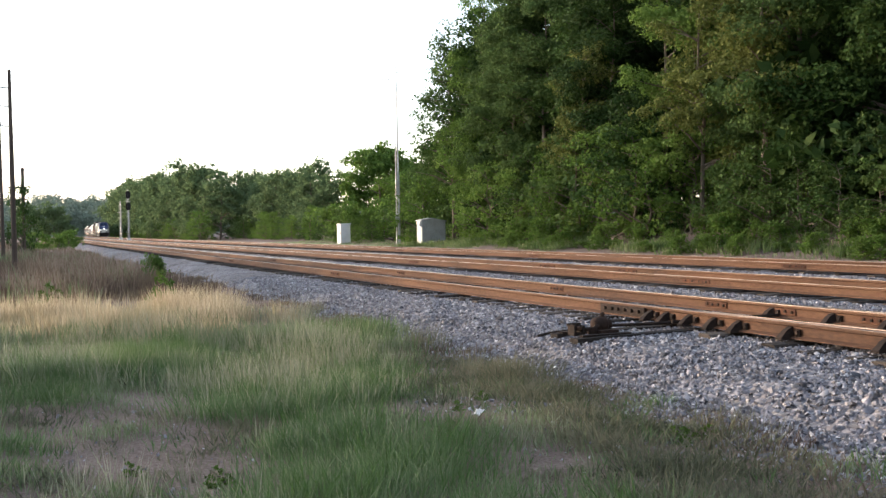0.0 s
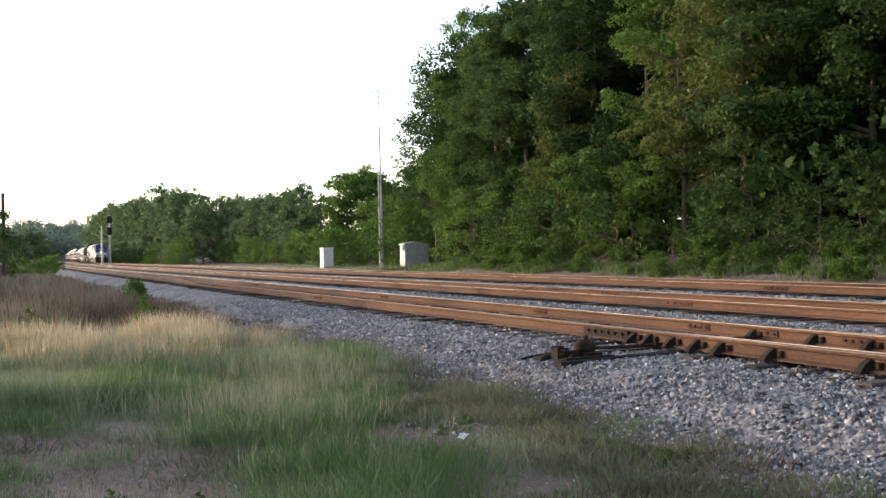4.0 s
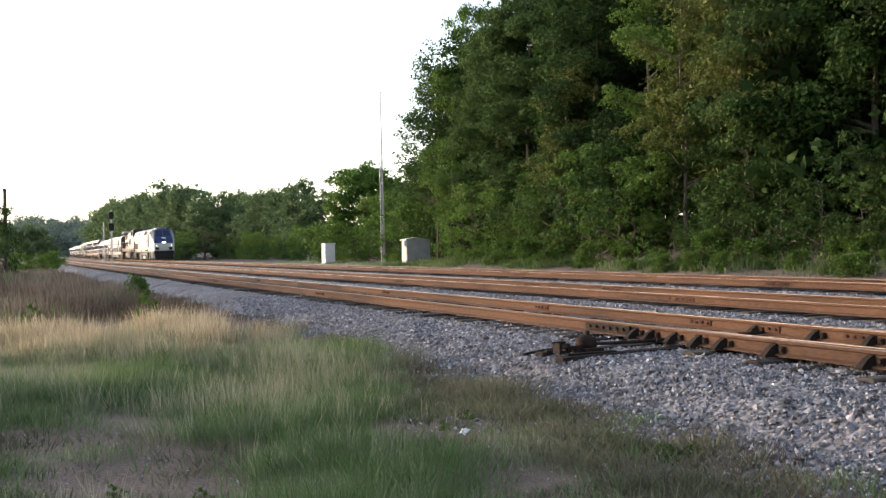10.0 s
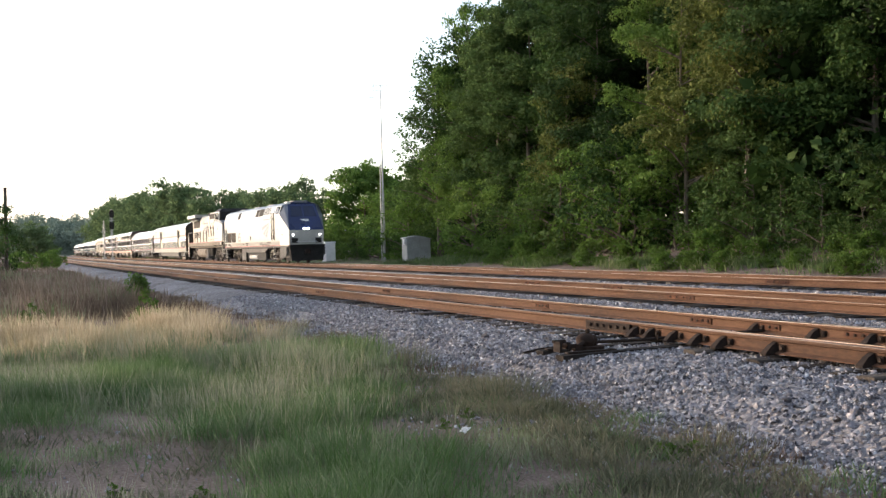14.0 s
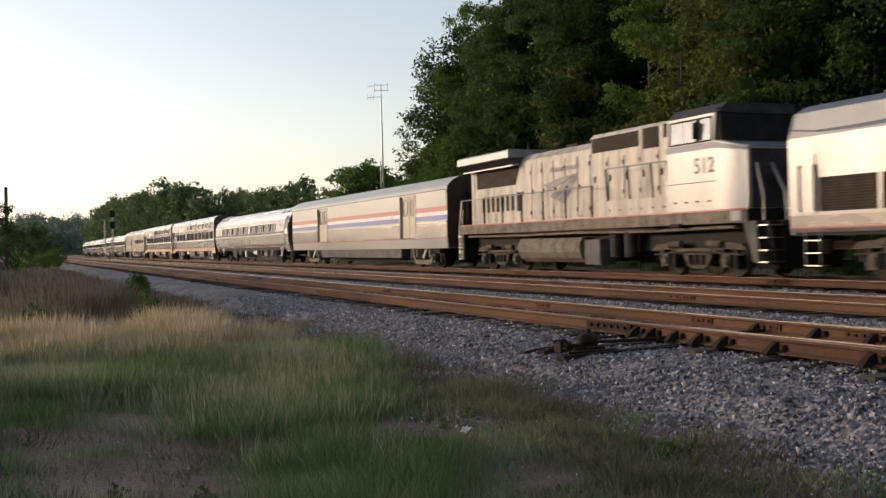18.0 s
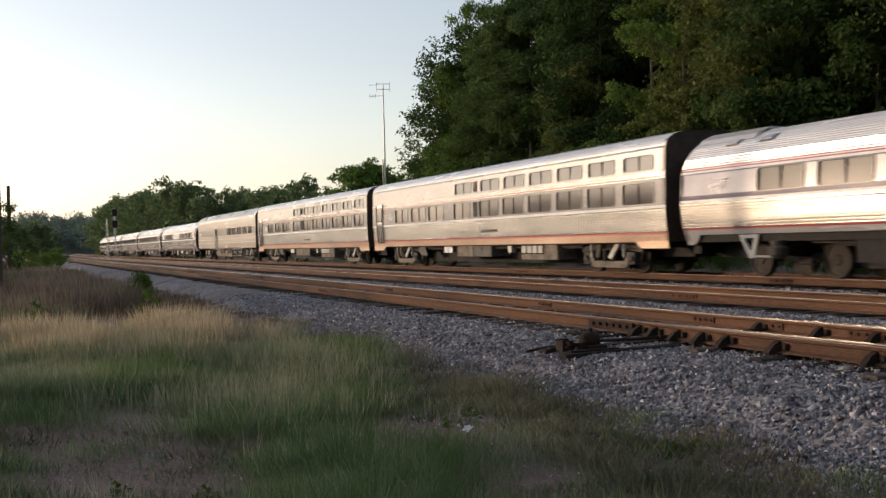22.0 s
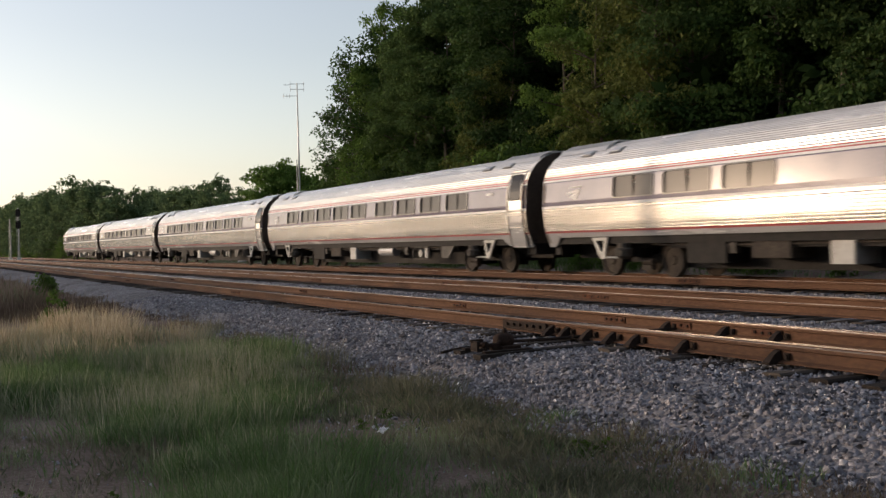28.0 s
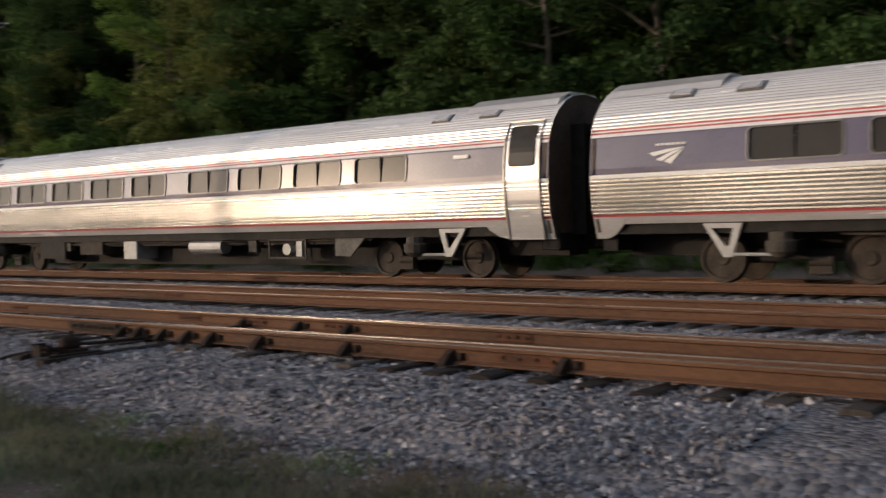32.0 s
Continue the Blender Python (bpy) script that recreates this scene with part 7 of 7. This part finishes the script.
for i, y in enumerate(np.arange(2, 66, 1.9)):
    plant(BUSH, 29.6 + abs(wood.normal()) * 0.8 + 0.03 * max(0, y - 50), y + wood.normal() * 0.9, 0.30 + 0.45 * wood.random(), wood.random() * 360, label="low leafy bush on the grassy bank")
for i, y in enumerate(np.arange(0, 84, 3.2)):
    plant(HEDGE, 38.6 + wood.normal() * 0.8, y + wood.normal() * 0.6, 1.1 + 0.4 * wood.random(), wood.random() * 360, label="leafy undergrowth inside the woods")
bank = np.random.default_rng(12)
for y in np.arange(3, 66, 1.25):
    plant(BUSH, 28.6 + bank.normal() * 0.45 + 0.03 * max(0, y - 50), y + bank.normal() * 0.5, 0.16 + 0.26 * bank.random(), bank.random() * 360, wide=0.24 + 0.22 * bank.random(), label="low leafy bush on the grassy bank")
# beside the boxes and on towards the bend
for i, (x, y, k) in enumerate(((34.6, 87, 1.15), (36.2, 93, 1.3), (36.5, 99, 1.2), (37.5, 105, 1.25), (35.6, 82.5, 1.1), (42, 112, 1.4), (44, 120, 1.5), (46, 130, 1.5))):
    plant(SMALL[i % 3], x, y, k, 47 * i, label="leafy young tree below the woods' edge")
plant(TALL[1], 39.0, 91, 0.60, 15)
plant(TALL[4], 41.5, 101, 0.55, 75)
plant(ROUND, 39.9, 116, 1.02, 20)
plant(ROUND, 47.5, 124, 0.9, 130)
plant(SMALL[0], 32.6, 105, 0.75, 10)
def stand(x, y, top, pattern, label):
    """A tree scaled so that its crown reaches a given height above the rails."""
    z = float(ground_z(x, y))
    s = (top - z) / 13.3
    plant(pattern, x, y, s, wood.random() * 360, wide=max(s, 0.8) * (0.8 + 0.35 * wood.random()), label=label)


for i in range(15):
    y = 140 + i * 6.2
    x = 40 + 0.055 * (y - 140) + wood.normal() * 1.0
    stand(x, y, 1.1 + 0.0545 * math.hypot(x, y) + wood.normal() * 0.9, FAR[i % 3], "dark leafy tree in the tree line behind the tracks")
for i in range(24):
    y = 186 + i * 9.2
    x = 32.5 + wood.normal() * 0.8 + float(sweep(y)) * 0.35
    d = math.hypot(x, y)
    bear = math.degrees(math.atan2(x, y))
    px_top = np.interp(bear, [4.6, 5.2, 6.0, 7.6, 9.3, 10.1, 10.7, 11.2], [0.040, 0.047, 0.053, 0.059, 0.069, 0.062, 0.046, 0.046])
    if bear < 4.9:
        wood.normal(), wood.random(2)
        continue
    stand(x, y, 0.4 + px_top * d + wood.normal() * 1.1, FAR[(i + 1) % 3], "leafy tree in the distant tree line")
brush = np.random.default_rng(8)
for i, y in enumerate(np.arange(178, 392, 6.0)):
    plant(SMALL[i % 3], 29.5 + brush.normal() * 0.8 + float(sweep(y)) * 0.35, y, 0.55 + 0.4 * brush.random(), brush.random() * 360, label="low leafy brush below the distant tree line")
for x, y, s in ((3.5, 300, 0.74), (8.0, 296, 0.78), (11.0, 330, 0.66), (0.5, 290, 0.72)):
    plant(FAR[0], x, y, s, wood.random() * 360, wide=0.85, label="dark round tree on the near side of the bend")
for x, y, s in ((3.6, 112, 0.6), (4.9, 121, 0.7), (5.6, 136, 0.9), (4.4, 131, 0.75), (2.2, 116, 0.7), (1.2, 122, 0.8), (6.0, 128, 0.55)):
    plant(BUSH, x, y, s, wood.random() * 360)
plant(SMALL[1], -0.05, 75.0, 0.90, 40, wide=0.5, z=-0.3, label="dark vine-covered clump on an old post")
plant(BUSH, 3.82, 32.6, 0.36, 120, wide=0.24, label="dense green weed clump among brown weeds")
plant(BUSH, 3.75, 32.5, 0.40, 30, wide=0.27, label="dense green weed clump among brown weeds")
plant(WEED, 3.05, 24.5, 0.75, 200, wide=0.6)
plant(WEED, 0.75, 24.0, 0.5, 100)
for x, y, s in ((4.55, 6.2, 0.16), (4.7, 6.35, 0.15), (4.4, 6.25, 0.14), (3.5, 8.1, 0.12), (3.9, 8.6, 0.13), (1.2, 6.6, 0.16), (0.7, 7.2, 0.13)):
    plant(WEED, x, y, s, wood.random() * 360, label="low green weed on bare soil")
# trees on the sun's side that shade the near ground; they stand out of sight
for i, y in enumerate(np.arange(33, 132, 1.5)):
    low = 42.5 < y < 59.5
    plant(HEDGE, -32 + wood.normal() * 0.6, y + wood.normal() * 0.4, (0.62 if low else 1.22 if y >= 63 else 1.12) + 0.03 * wood.normal(), wood.random() * 360, wide=1.25, z=-0.3, label="small leafy tree in the row along the field")
# unseen trees added behind and beside the viewer; they close the place, block skylight
for i, x in enumerate(np.arange(-46, 40, 6.5)):
    plant(DEEP[i % 2], x + wood.normal(), -24 + wood.normal() * 2, 0.95 + 0.15 * wood.random(), wood.random() * 360, label="tall unseen broadleaf tree added to hold back skylight")
for i, y in enumerate(np.arange(-18, 20, 5.5)):
    plant(DEEP[i % 2], -31 + wood.normal(), y + wood.normal(), 0.85 + 0.15 * wood.random(), wood.random() * 360, label="tall unseen broadleaf tree added to hold back skylight")
for o in (*TALL, *DEEP, HEDGE, PALE, AIRY, *SMALL, ROUND, *FAR, BUSH, WEED):
    for c in o.children:
        bpy.data.objects.remove(c)
    bpy.data.objects.remove(o)


def far_woods():
    """Wooded ridge that closes the view beyond the bend."""
    rng = np.random.default_rng(5)
    n = 760
    x = rng.uniform(-70, 170, n)
    y = 640 + rng.uniform(0, 260, n)
    ridge = 12 + 19 * np.clip((y - 640) / 200, 0, 1) + 2.5 * np.sin(x / 23) + 1.5 * np.sin(x / 9)
    cs = np.stack([x, y, ridge * rng.uniform(0.4, 0.82, n)], 1)
    rs = [np.array((8, 8, 6.0)) * rng.uniform(0.7, 1.3) for _ in range(n)]
    v, f = leaf_cloud(rng, cs, rs, [150] * n, 1.5, 0.7)
    tagged(new("far_woods", numpy_mesh("far_woods", v, f, LEAF_FAR)), "distant wooded ridge, haze painted into its leaf colour", "woods", kind="stuff")
    xs = np.linspace(-700, 700, 50)
    ys = np.linspace(640, 1000, 14)
    gx, gy = np.meshgrid(xs, ys)
    z = -3 + 23 * np.clip((gy - 640) / 190, 0, 1) + 2 * np.sin(gx / 23)
    a = (np.arange(13)[:, None] * 50 + np.arange(49)[None]).ravel()
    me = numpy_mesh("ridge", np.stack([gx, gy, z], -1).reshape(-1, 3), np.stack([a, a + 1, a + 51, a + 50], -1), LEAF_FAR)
    tagged(new("ridge", me), "green hillside under the distant woods, paled for haze", "hill", kind="structure")


far_woods()


# ---- grass and weeds ----
def patchy(x, y, s, seed):
    """Smooth noise in 0 to 1 for clumping."""
    r = np.random.default_rng(seed)
    out = np.zeros_like(x)
    for k in range(7):
        a, ph = r.uniform(0, 6.28), r.uniform(0, 6.28)
        fr = s * r.uniform(0.6, 1.9)
        out += np.sin((x * math.cos(a) + y * math.sin(a)) * fr + ph)
    return np.clip(0.5 + out / 5.5, 0, 1)


def blades(name, label, category, seed, n, box, tall, wide, lean, clump, keep, material, bare=0.0, tuft=0, spread=0.08):
    """Bent blades strewn singly or in tufts over a stretch of ground; keep(x, y) gives their density."""
    rng = np.random.default_rng(seed)
    k = n // tuft if tuft else n
    x, y = rng.uniform(box[0], box[1], k), rng.uniform(box[2], box[3], k)
    d = patchy(x, y, clump, seed) * keep(x, y)
    ok = rng.random(k) < np.clip((d - bare) * 1.6, 0, 1)
    x, y, d = x[ok], y[ok], d[ok]
    out = None
    if tuft:
        size = np.exp(rng.normal(0, 0.35, len(x)))
        reps = np.maximum(3, (tuft * size).astype(int))
        size = np.repeat(size, reps)
        x, y, d = np.repeat(x, reps), np.repeat(y, reps), np.repeat(d, reps)
        ox, oy = rng.normal(0, spread, len(x)) * size, rng.normal(0, spread, len(x)) * size
        x, y = x + ox, y + oy
        out = np.arctan2(oy, ox)
    m = len(x)
    h = tall * (0.45 + 0.75 * rng.random(m)) * (0.6 + 0.6 * d)
    if tuft:
        h *= np.clip(size, 0.6, 1.5) ** 0.7
    a = rng.uniform(0, 6.283, m)
    ux, uy = np.cos(a), np.sin(a)
    b = rng.uniform(0, 6.283, m) if out is None else out + rng.normal(0, 0.7, m)
    bend = h * lean * rng.random(m)
    z = np.where((x > 4.9), np.maximum(ground_z(x, y), bed_z(x)), ground_z(x, y)) - 0.02
    w = 1.25 * wide * (0.6 + 0.8 * rng.random(m))
    p = np.stack([x, y, z], 1)
    s = np.stack([ux, uy, np.zeros(m)], 1) * w[:, None]
    l = np.stack([np.cos(b), np.sin(b), np.zeros(m)], 1)
    mid = p + l * (bend * 0.35)[:, None] + np.array([0, 0, 1]) * (h * 0.5)[:, None]
    tip = p + l * bend[:, None] + np.array([0, 0, 1]) * h[:, None]
    v = np.stack([p, mid - s, mid + s, tip], 1).reshape(-1, 3)
    k = np.arange(m)[:, None] * 4
    f = np.concatenate([k + np.array([[0, 2, 1]]), k + np.array([[1, 2, 3]])])
    return tagged(new(name, numpy_mesh(name, v, f, material)), label, category, kind="stuff")


def ramp01(v, a, b):
    return np.clip((v - a) / (b - a), 0, 1)


# bare sand near the camera, the line where grass gives way to thin soil, and the ballast's edge
sand = lambda x, y: np.clip(np.hypot((x - 0.45) / 1.15, (y - 8.0) / 2.3) - 0.30 + 1.5 * (patchy(x, y, 4.2, 77) - 0.5), 0.03, 1)
thin = lambda x, y: ramp01(x + 0.5 * (patchy(x, y, 2.0, 5) - 0.5), 2.8 + 0.11 * (y - 6), 4.2 + 0.09 * (y - 6))
edge = lambda x, y: 1 - ramp01(x + 0.6 * (patchy(x, y, 1.5, 9) - 0.5), 4.5 + 0.03 * np.clip(y - 9, 0, 14), 5.3 + 0.035 * np.clip(y - 9, 0, 14))
blades("green_grass", "uneven green grass in the shade", "grass", 1, 120000, (-2.5, 4.8, 3.5, 14), 0.20, 0.0032, 0.8, 2.1,
       lambda x, y: sand(x, y) * (1 - 0.95 * thin(x, y)), GRASS_GREEN, 0.17, 26, 0.10)
blades("green_grass", "fine green grass under the tufts", "grass", 21, 95000, (-2.5, 4.8, 3.5, 14), 0.15, 0.0038, 0.8, 2.2,
       lambda x, y: sand(x, y) * (1 - 0.93 * thin(x, y)), GRASS_OLIVE, 0.15)
blades("low_grass", "short greyish weeds and dead stems on thin soil", "grass", 10, 95000, (-2.5, 5.6, 3.5, 13), 0.12, 0.0050, 1.2, 4.0,
       lambda x, y: (0.45 + 0.55 * thin(x, y)) * (1 - ramp01(x, 4.5, 5.2)), GRASS_GREY, 0.12, 14, 0.06)
blades("low_grass", "short grey-green weeds on bare soil", "grass", 37, 45000, (1.5, 5.4, 3.5, 10), 0.09, 0.0042, 1.2, 5.0,
       lambda x, y: (0.25 + 0.75 * thin(x, y)) * (1 - ramp01(x, 4.7, 5.4)), GRASS_GREY, 0.16, 12, 0.05)
blades("low_grass", "sparse short green blades on thin soil", "grass", 11, 16000, (-2.5, 5.1, 3.5, 12), 0.15, 0.0034, 0.9, 3.1,
       lambda x, y: 0.5 + 0 * x, GRASS_GREEN, 0.30, 12, 0.05)
blades("green_grass", "taller green grass with pale stalks", "grass", 2, 90000, (-4, 5.6, 11, 21), 0.25, 0.0052, 0.6, 1.9,
       lambda x, y: edge(x, y) * (1 - 0.85 * ramp01(y, 15, 21)), GRASS_OLIVE, 0.18, 22, 0.09)
blades("pale_stalks", "thin pale grass stalks among the green", "grass", 3, 38000, (-3, 4.8, 5.0, 18), 0.38, 0.0020, 0.55, 1.2,
       lambda x, y: edge(x, y) * sand(x, y) * (1 - thin(x, y)) * (0.45 + 0.55 * ramp01(y, 8.5, 12)), GRASS_PALE, 0.10, 9, 0.06)
blades("dry_grass", "sunlit straw-coloured tall grass", "grass", 4, 140000, (-5, 4.6, 12.2, 23.5), 0.42, 0.0046, 0.5, 1.6,
       lambda x, y: (1 - ramp01(x + 1.1 * (patchy(x, y, 1.3, 23) - 0.5), 3.0, 4.1)) * ramp01(y + 1.2 * (patchy(x, y, 1.1, 13) - 0.5), 12.6, 17.0) * (1 - ramp01(y + 2.5 * (patchy(x, y, 0.9, 19) - 0.5), 19.5, 23.5)), GRASS_DRY, 0.27, 26, 0.10)
blades("brown_weeds", "dead brown weeds along the ballast", "weeds", 5, 110000, (-7, 4.9, 20, 75), 0.46, 0.009, 0.6, 0.5,
       lambda x, y: (1 - ramp01(x + 0.8 * (patchy(x, y, 0.7, 15) - 0.5), 3.4, 4.7)) * ramp01(y, 20.5, 24), GRASS_BROWN, 0.03, 18, 0.16)
blades("brown_weeds", "taller pale seed stalks among brown weeds", "weeds", 35, 26000, (-7, 4.4, 20.5, 70), 0.72, 0.006, 0.5, 0.8,
       lambda x, y: (1 - ramp01(x, 2.6, 4.2)) * ramp01(y, 21.5, 26), GRASS_DRY_BROWN, 0.42, 16, 0.18)
blades("brown_weeds", "olive tufts among brown weeds", "weeds", 36, 24000, (-7, 4.8, 20.5, 70), 0.50, 0.010, 0.6, 0.9,
       lambda x, y: (1 - ramp01(x, 3.2, 4.6)) * ramp01(y, 21, 25), GRASS_OLIVE, 0.5, 18, 0.18)
blades("verge_weeds", "dry low weeds where soil meets ballast", "weeds", 6, 55000, (2.4, 6.2, 3.5, 60), 0.12, 0.0040, 0.9, 1.3,
       lambda x, y: np.exp(-((x - (4.35 + 0.045 * np.minimum(y, 18))) / 0.55) ** 2) * (0.45 + 0.55 * ramp01(y, 7, 11)), GRASS_BROWN, 0.18, 14, 0.07)
blades("verge_grass", "faded weed tufts at the ballast's edge", "grass", 9, 22000, (3.4, 5.9, 8.5, 20), 0.22, 0.0034, 0.6, 2.2,
       lambda x, y: np.exp(-((x - (4.35 + 0.045 * y)) / 0.4) ** 2), GRASS_GREY, 0.35, 20, 0.08)
blades("far_verge", "rough grass and low brush on the far bank", "grass", 7, 110000, (24.5, 36, -2, 130), 0.42, 0.020, 0.7, 0.45,
       lambda x, y: ramp01(x, 26.8, 29.2) * (1 - 0.75 * ramp01(y, 70, 85)), GRASS_BANK, 0.16, 26, 0.30)
blades("far_verge", "short sparse grass on the far bank", "grass", 17, 40000, (24.5, 36, -6, 130), 0.16, 0.02, 0.7, 0.9,
       lambda x, y: ramp01(x, 26.0, 28.5), GRASS_OLIVE, 0.2)
blades("near_verge", "dead brown grass along the track towards the bend", "grass", 8, 16000, (-4, 6.5, 68, 190), 0.42, 0.03, 0.5, 0.3, lambda x, y: 1 - ramp01(x - sweep(y), 4.0, 5.2), GRASS_BROWN, 0.2)


blades("dead_stems", "thin dead stems and weeds at the toe of the ballast", "weeds", 29, 6500, (4.3, 5.6, 3.5, 11.5), 0.10, 0.0030, 1.1, 2.4,
       lambda x, y: 1 - 0.8 * ramp01(x, 5.0, 5.7), GRASS_BROWN, 0.46, 9, 0.10)
blades("dead_stems", "thin grey dead stems on thin soil", "weeds", 31, 12000, (3.8, 5.7, 3.5, 11.5), 0.13, 0.0030, 1.1, 2.0,
       lambda x, y: 1 - 0.8 * ramp01(x, 5.0, 5.6), GRASS_GREY, 0.36, 12, 0.07)
blades("toe_weeds", "low green weeds at the toe of the ballast", "weeds", 30, 5000, (4.2, 5.3, 3.5, 10.0), 0.10, 0.004, 1.0, 3.0,
       lambda x, y: 1 + 0 * x, GRASS_GREEN, 0.55, 16, 0.05)


# ---- loose ballast ----
def stones(name, label, seed, n, keep, box, size, zf):
    rng = np.random.default_rng(seed)
    x, y = rng.uniform(box[0], box[1], n), rng.uniform(box[2], box[3], n)
    ok = rng.random(n) < keep(x, y)
    x, y = x[ok], y[ok]
    m = len(x)
    corner = np.array([(-1, -0.8, -0.7), (1, -0.8, -0.7), (1, 0.8, -0.7), (-1, 0.8, -0.7), (-0.55, 0, 0.75), (0.55, 0, 0.75)], float)
    v = (corner[None] + rng.uniform(-0.38, 0.38, (m, 6, 3))) * (size * np.exp(rng.normal(0, 0.33, m)))[:, None, None] * rng.uniform(0.65, 1.05, (m, 1, 3)) * 0.75
    q = rng.normal(size=(m, 4))
    q[:, 1:3] *= 0.35
    q /= np.linalg.norm(q, axis=1)[:, None]
    w, a, b, c = q.T
    rot = np.stack([1 - 2 * (b * b + c * c), 2 * (a * b - c * w), 2 * (a * c + b * w), 2 * (a * b + c * w), 1 - 2 * (a * a + c * c), 2 * (b * c - a * w),
                    2 * (a * c - b * w), 2 * (b * c + a * w), 1 - 2 * (a * a + b * b)], 1).reshape(m, 3, 3)
    v = np.einsum("nij,nkj->nki", rot, v) + np.stack([x, y, zf(x, y) + rng.uniform(-0.012, 0.02, m)], 1)[:, None]
    f = np.array([[0, 1, 5], [0, 5, 4], [2, 3, 4], [2, 4, 5], [1, 2, 5], [3, 0, 4]])
    faces = (np.arange(m)[:, None, None] * 6 + f[None]).reshape(-1, 3)
    tagged(new(name, numpy_mesh(name, v.reshape(-1, 3), faces, STONE)), label, "ballast", kind="stuff")


bed = lambda x, y: np.maximum(bed_z(x), ground_z(x, y))
stones("ballast_stones", "loose grey crushed stone on the shoulder", 1, 120000, lambda x, y: ramp01(x + 0.7 * (patchy(x, y, 1.6, 31) - 0.5), 4.85 + 0.02 * np.clip(y - 8, 0, 20), 5.95 + 0.01 * np.clip(y - 8, 0, 20)) * np.clip(1.2 - (y - 3) / 34, 0.25, 1), (4.4, 7.9, 2.5, 30), 0.0225, bed)
stones("ballast_stones", "loose grey crushed stone between the rails", 2, 40000, lambda x, y: np.clip(1.2 - (y - 3) / 34, 0.25, 1), (7.9, 9.7, 0, 28), 0.025, bed)
stones("ballast_stones", "loose grey crushed stone between the tracks", 3, 90000, lambda x, y: np.clip(1.2 - (y - 3) / 40, 0.25, 1), (9.7, 12.2, 1, 36), 0.025, bed)
stones("ballast_stones", "loose grey crushed stone beside the main track", 4, 40000, lambda x, y: 1 + 0 * x, (14.6, 17.6, 3, 32), 0.032, bed)
stones("strewn_stones", "stray stones on bare soil", 5, 26000, lambda x, y: np.clip(0.25 + 0.5 * patchy(x, y, 1.1, 3), 0, 1) * ramp01(x, 2.6 + 0.6 * patchy(x, y, 2.0, 8), 5.0) * (1 - ramp01(y, 10, 16)), (2.8, 5.6, 3, 16), 0.015, ground_z)
stones("strewn_stones", "pebbles on the sandy patch", 6, 900, lambda x, y: 1 - ramp01(np.hypot((x - 0.45) / 1.5, (y - 8.0) / 2.6), 0.6, 1), (-1.5, 2.4, 5, 11), 0.014, ground_z)

motions()
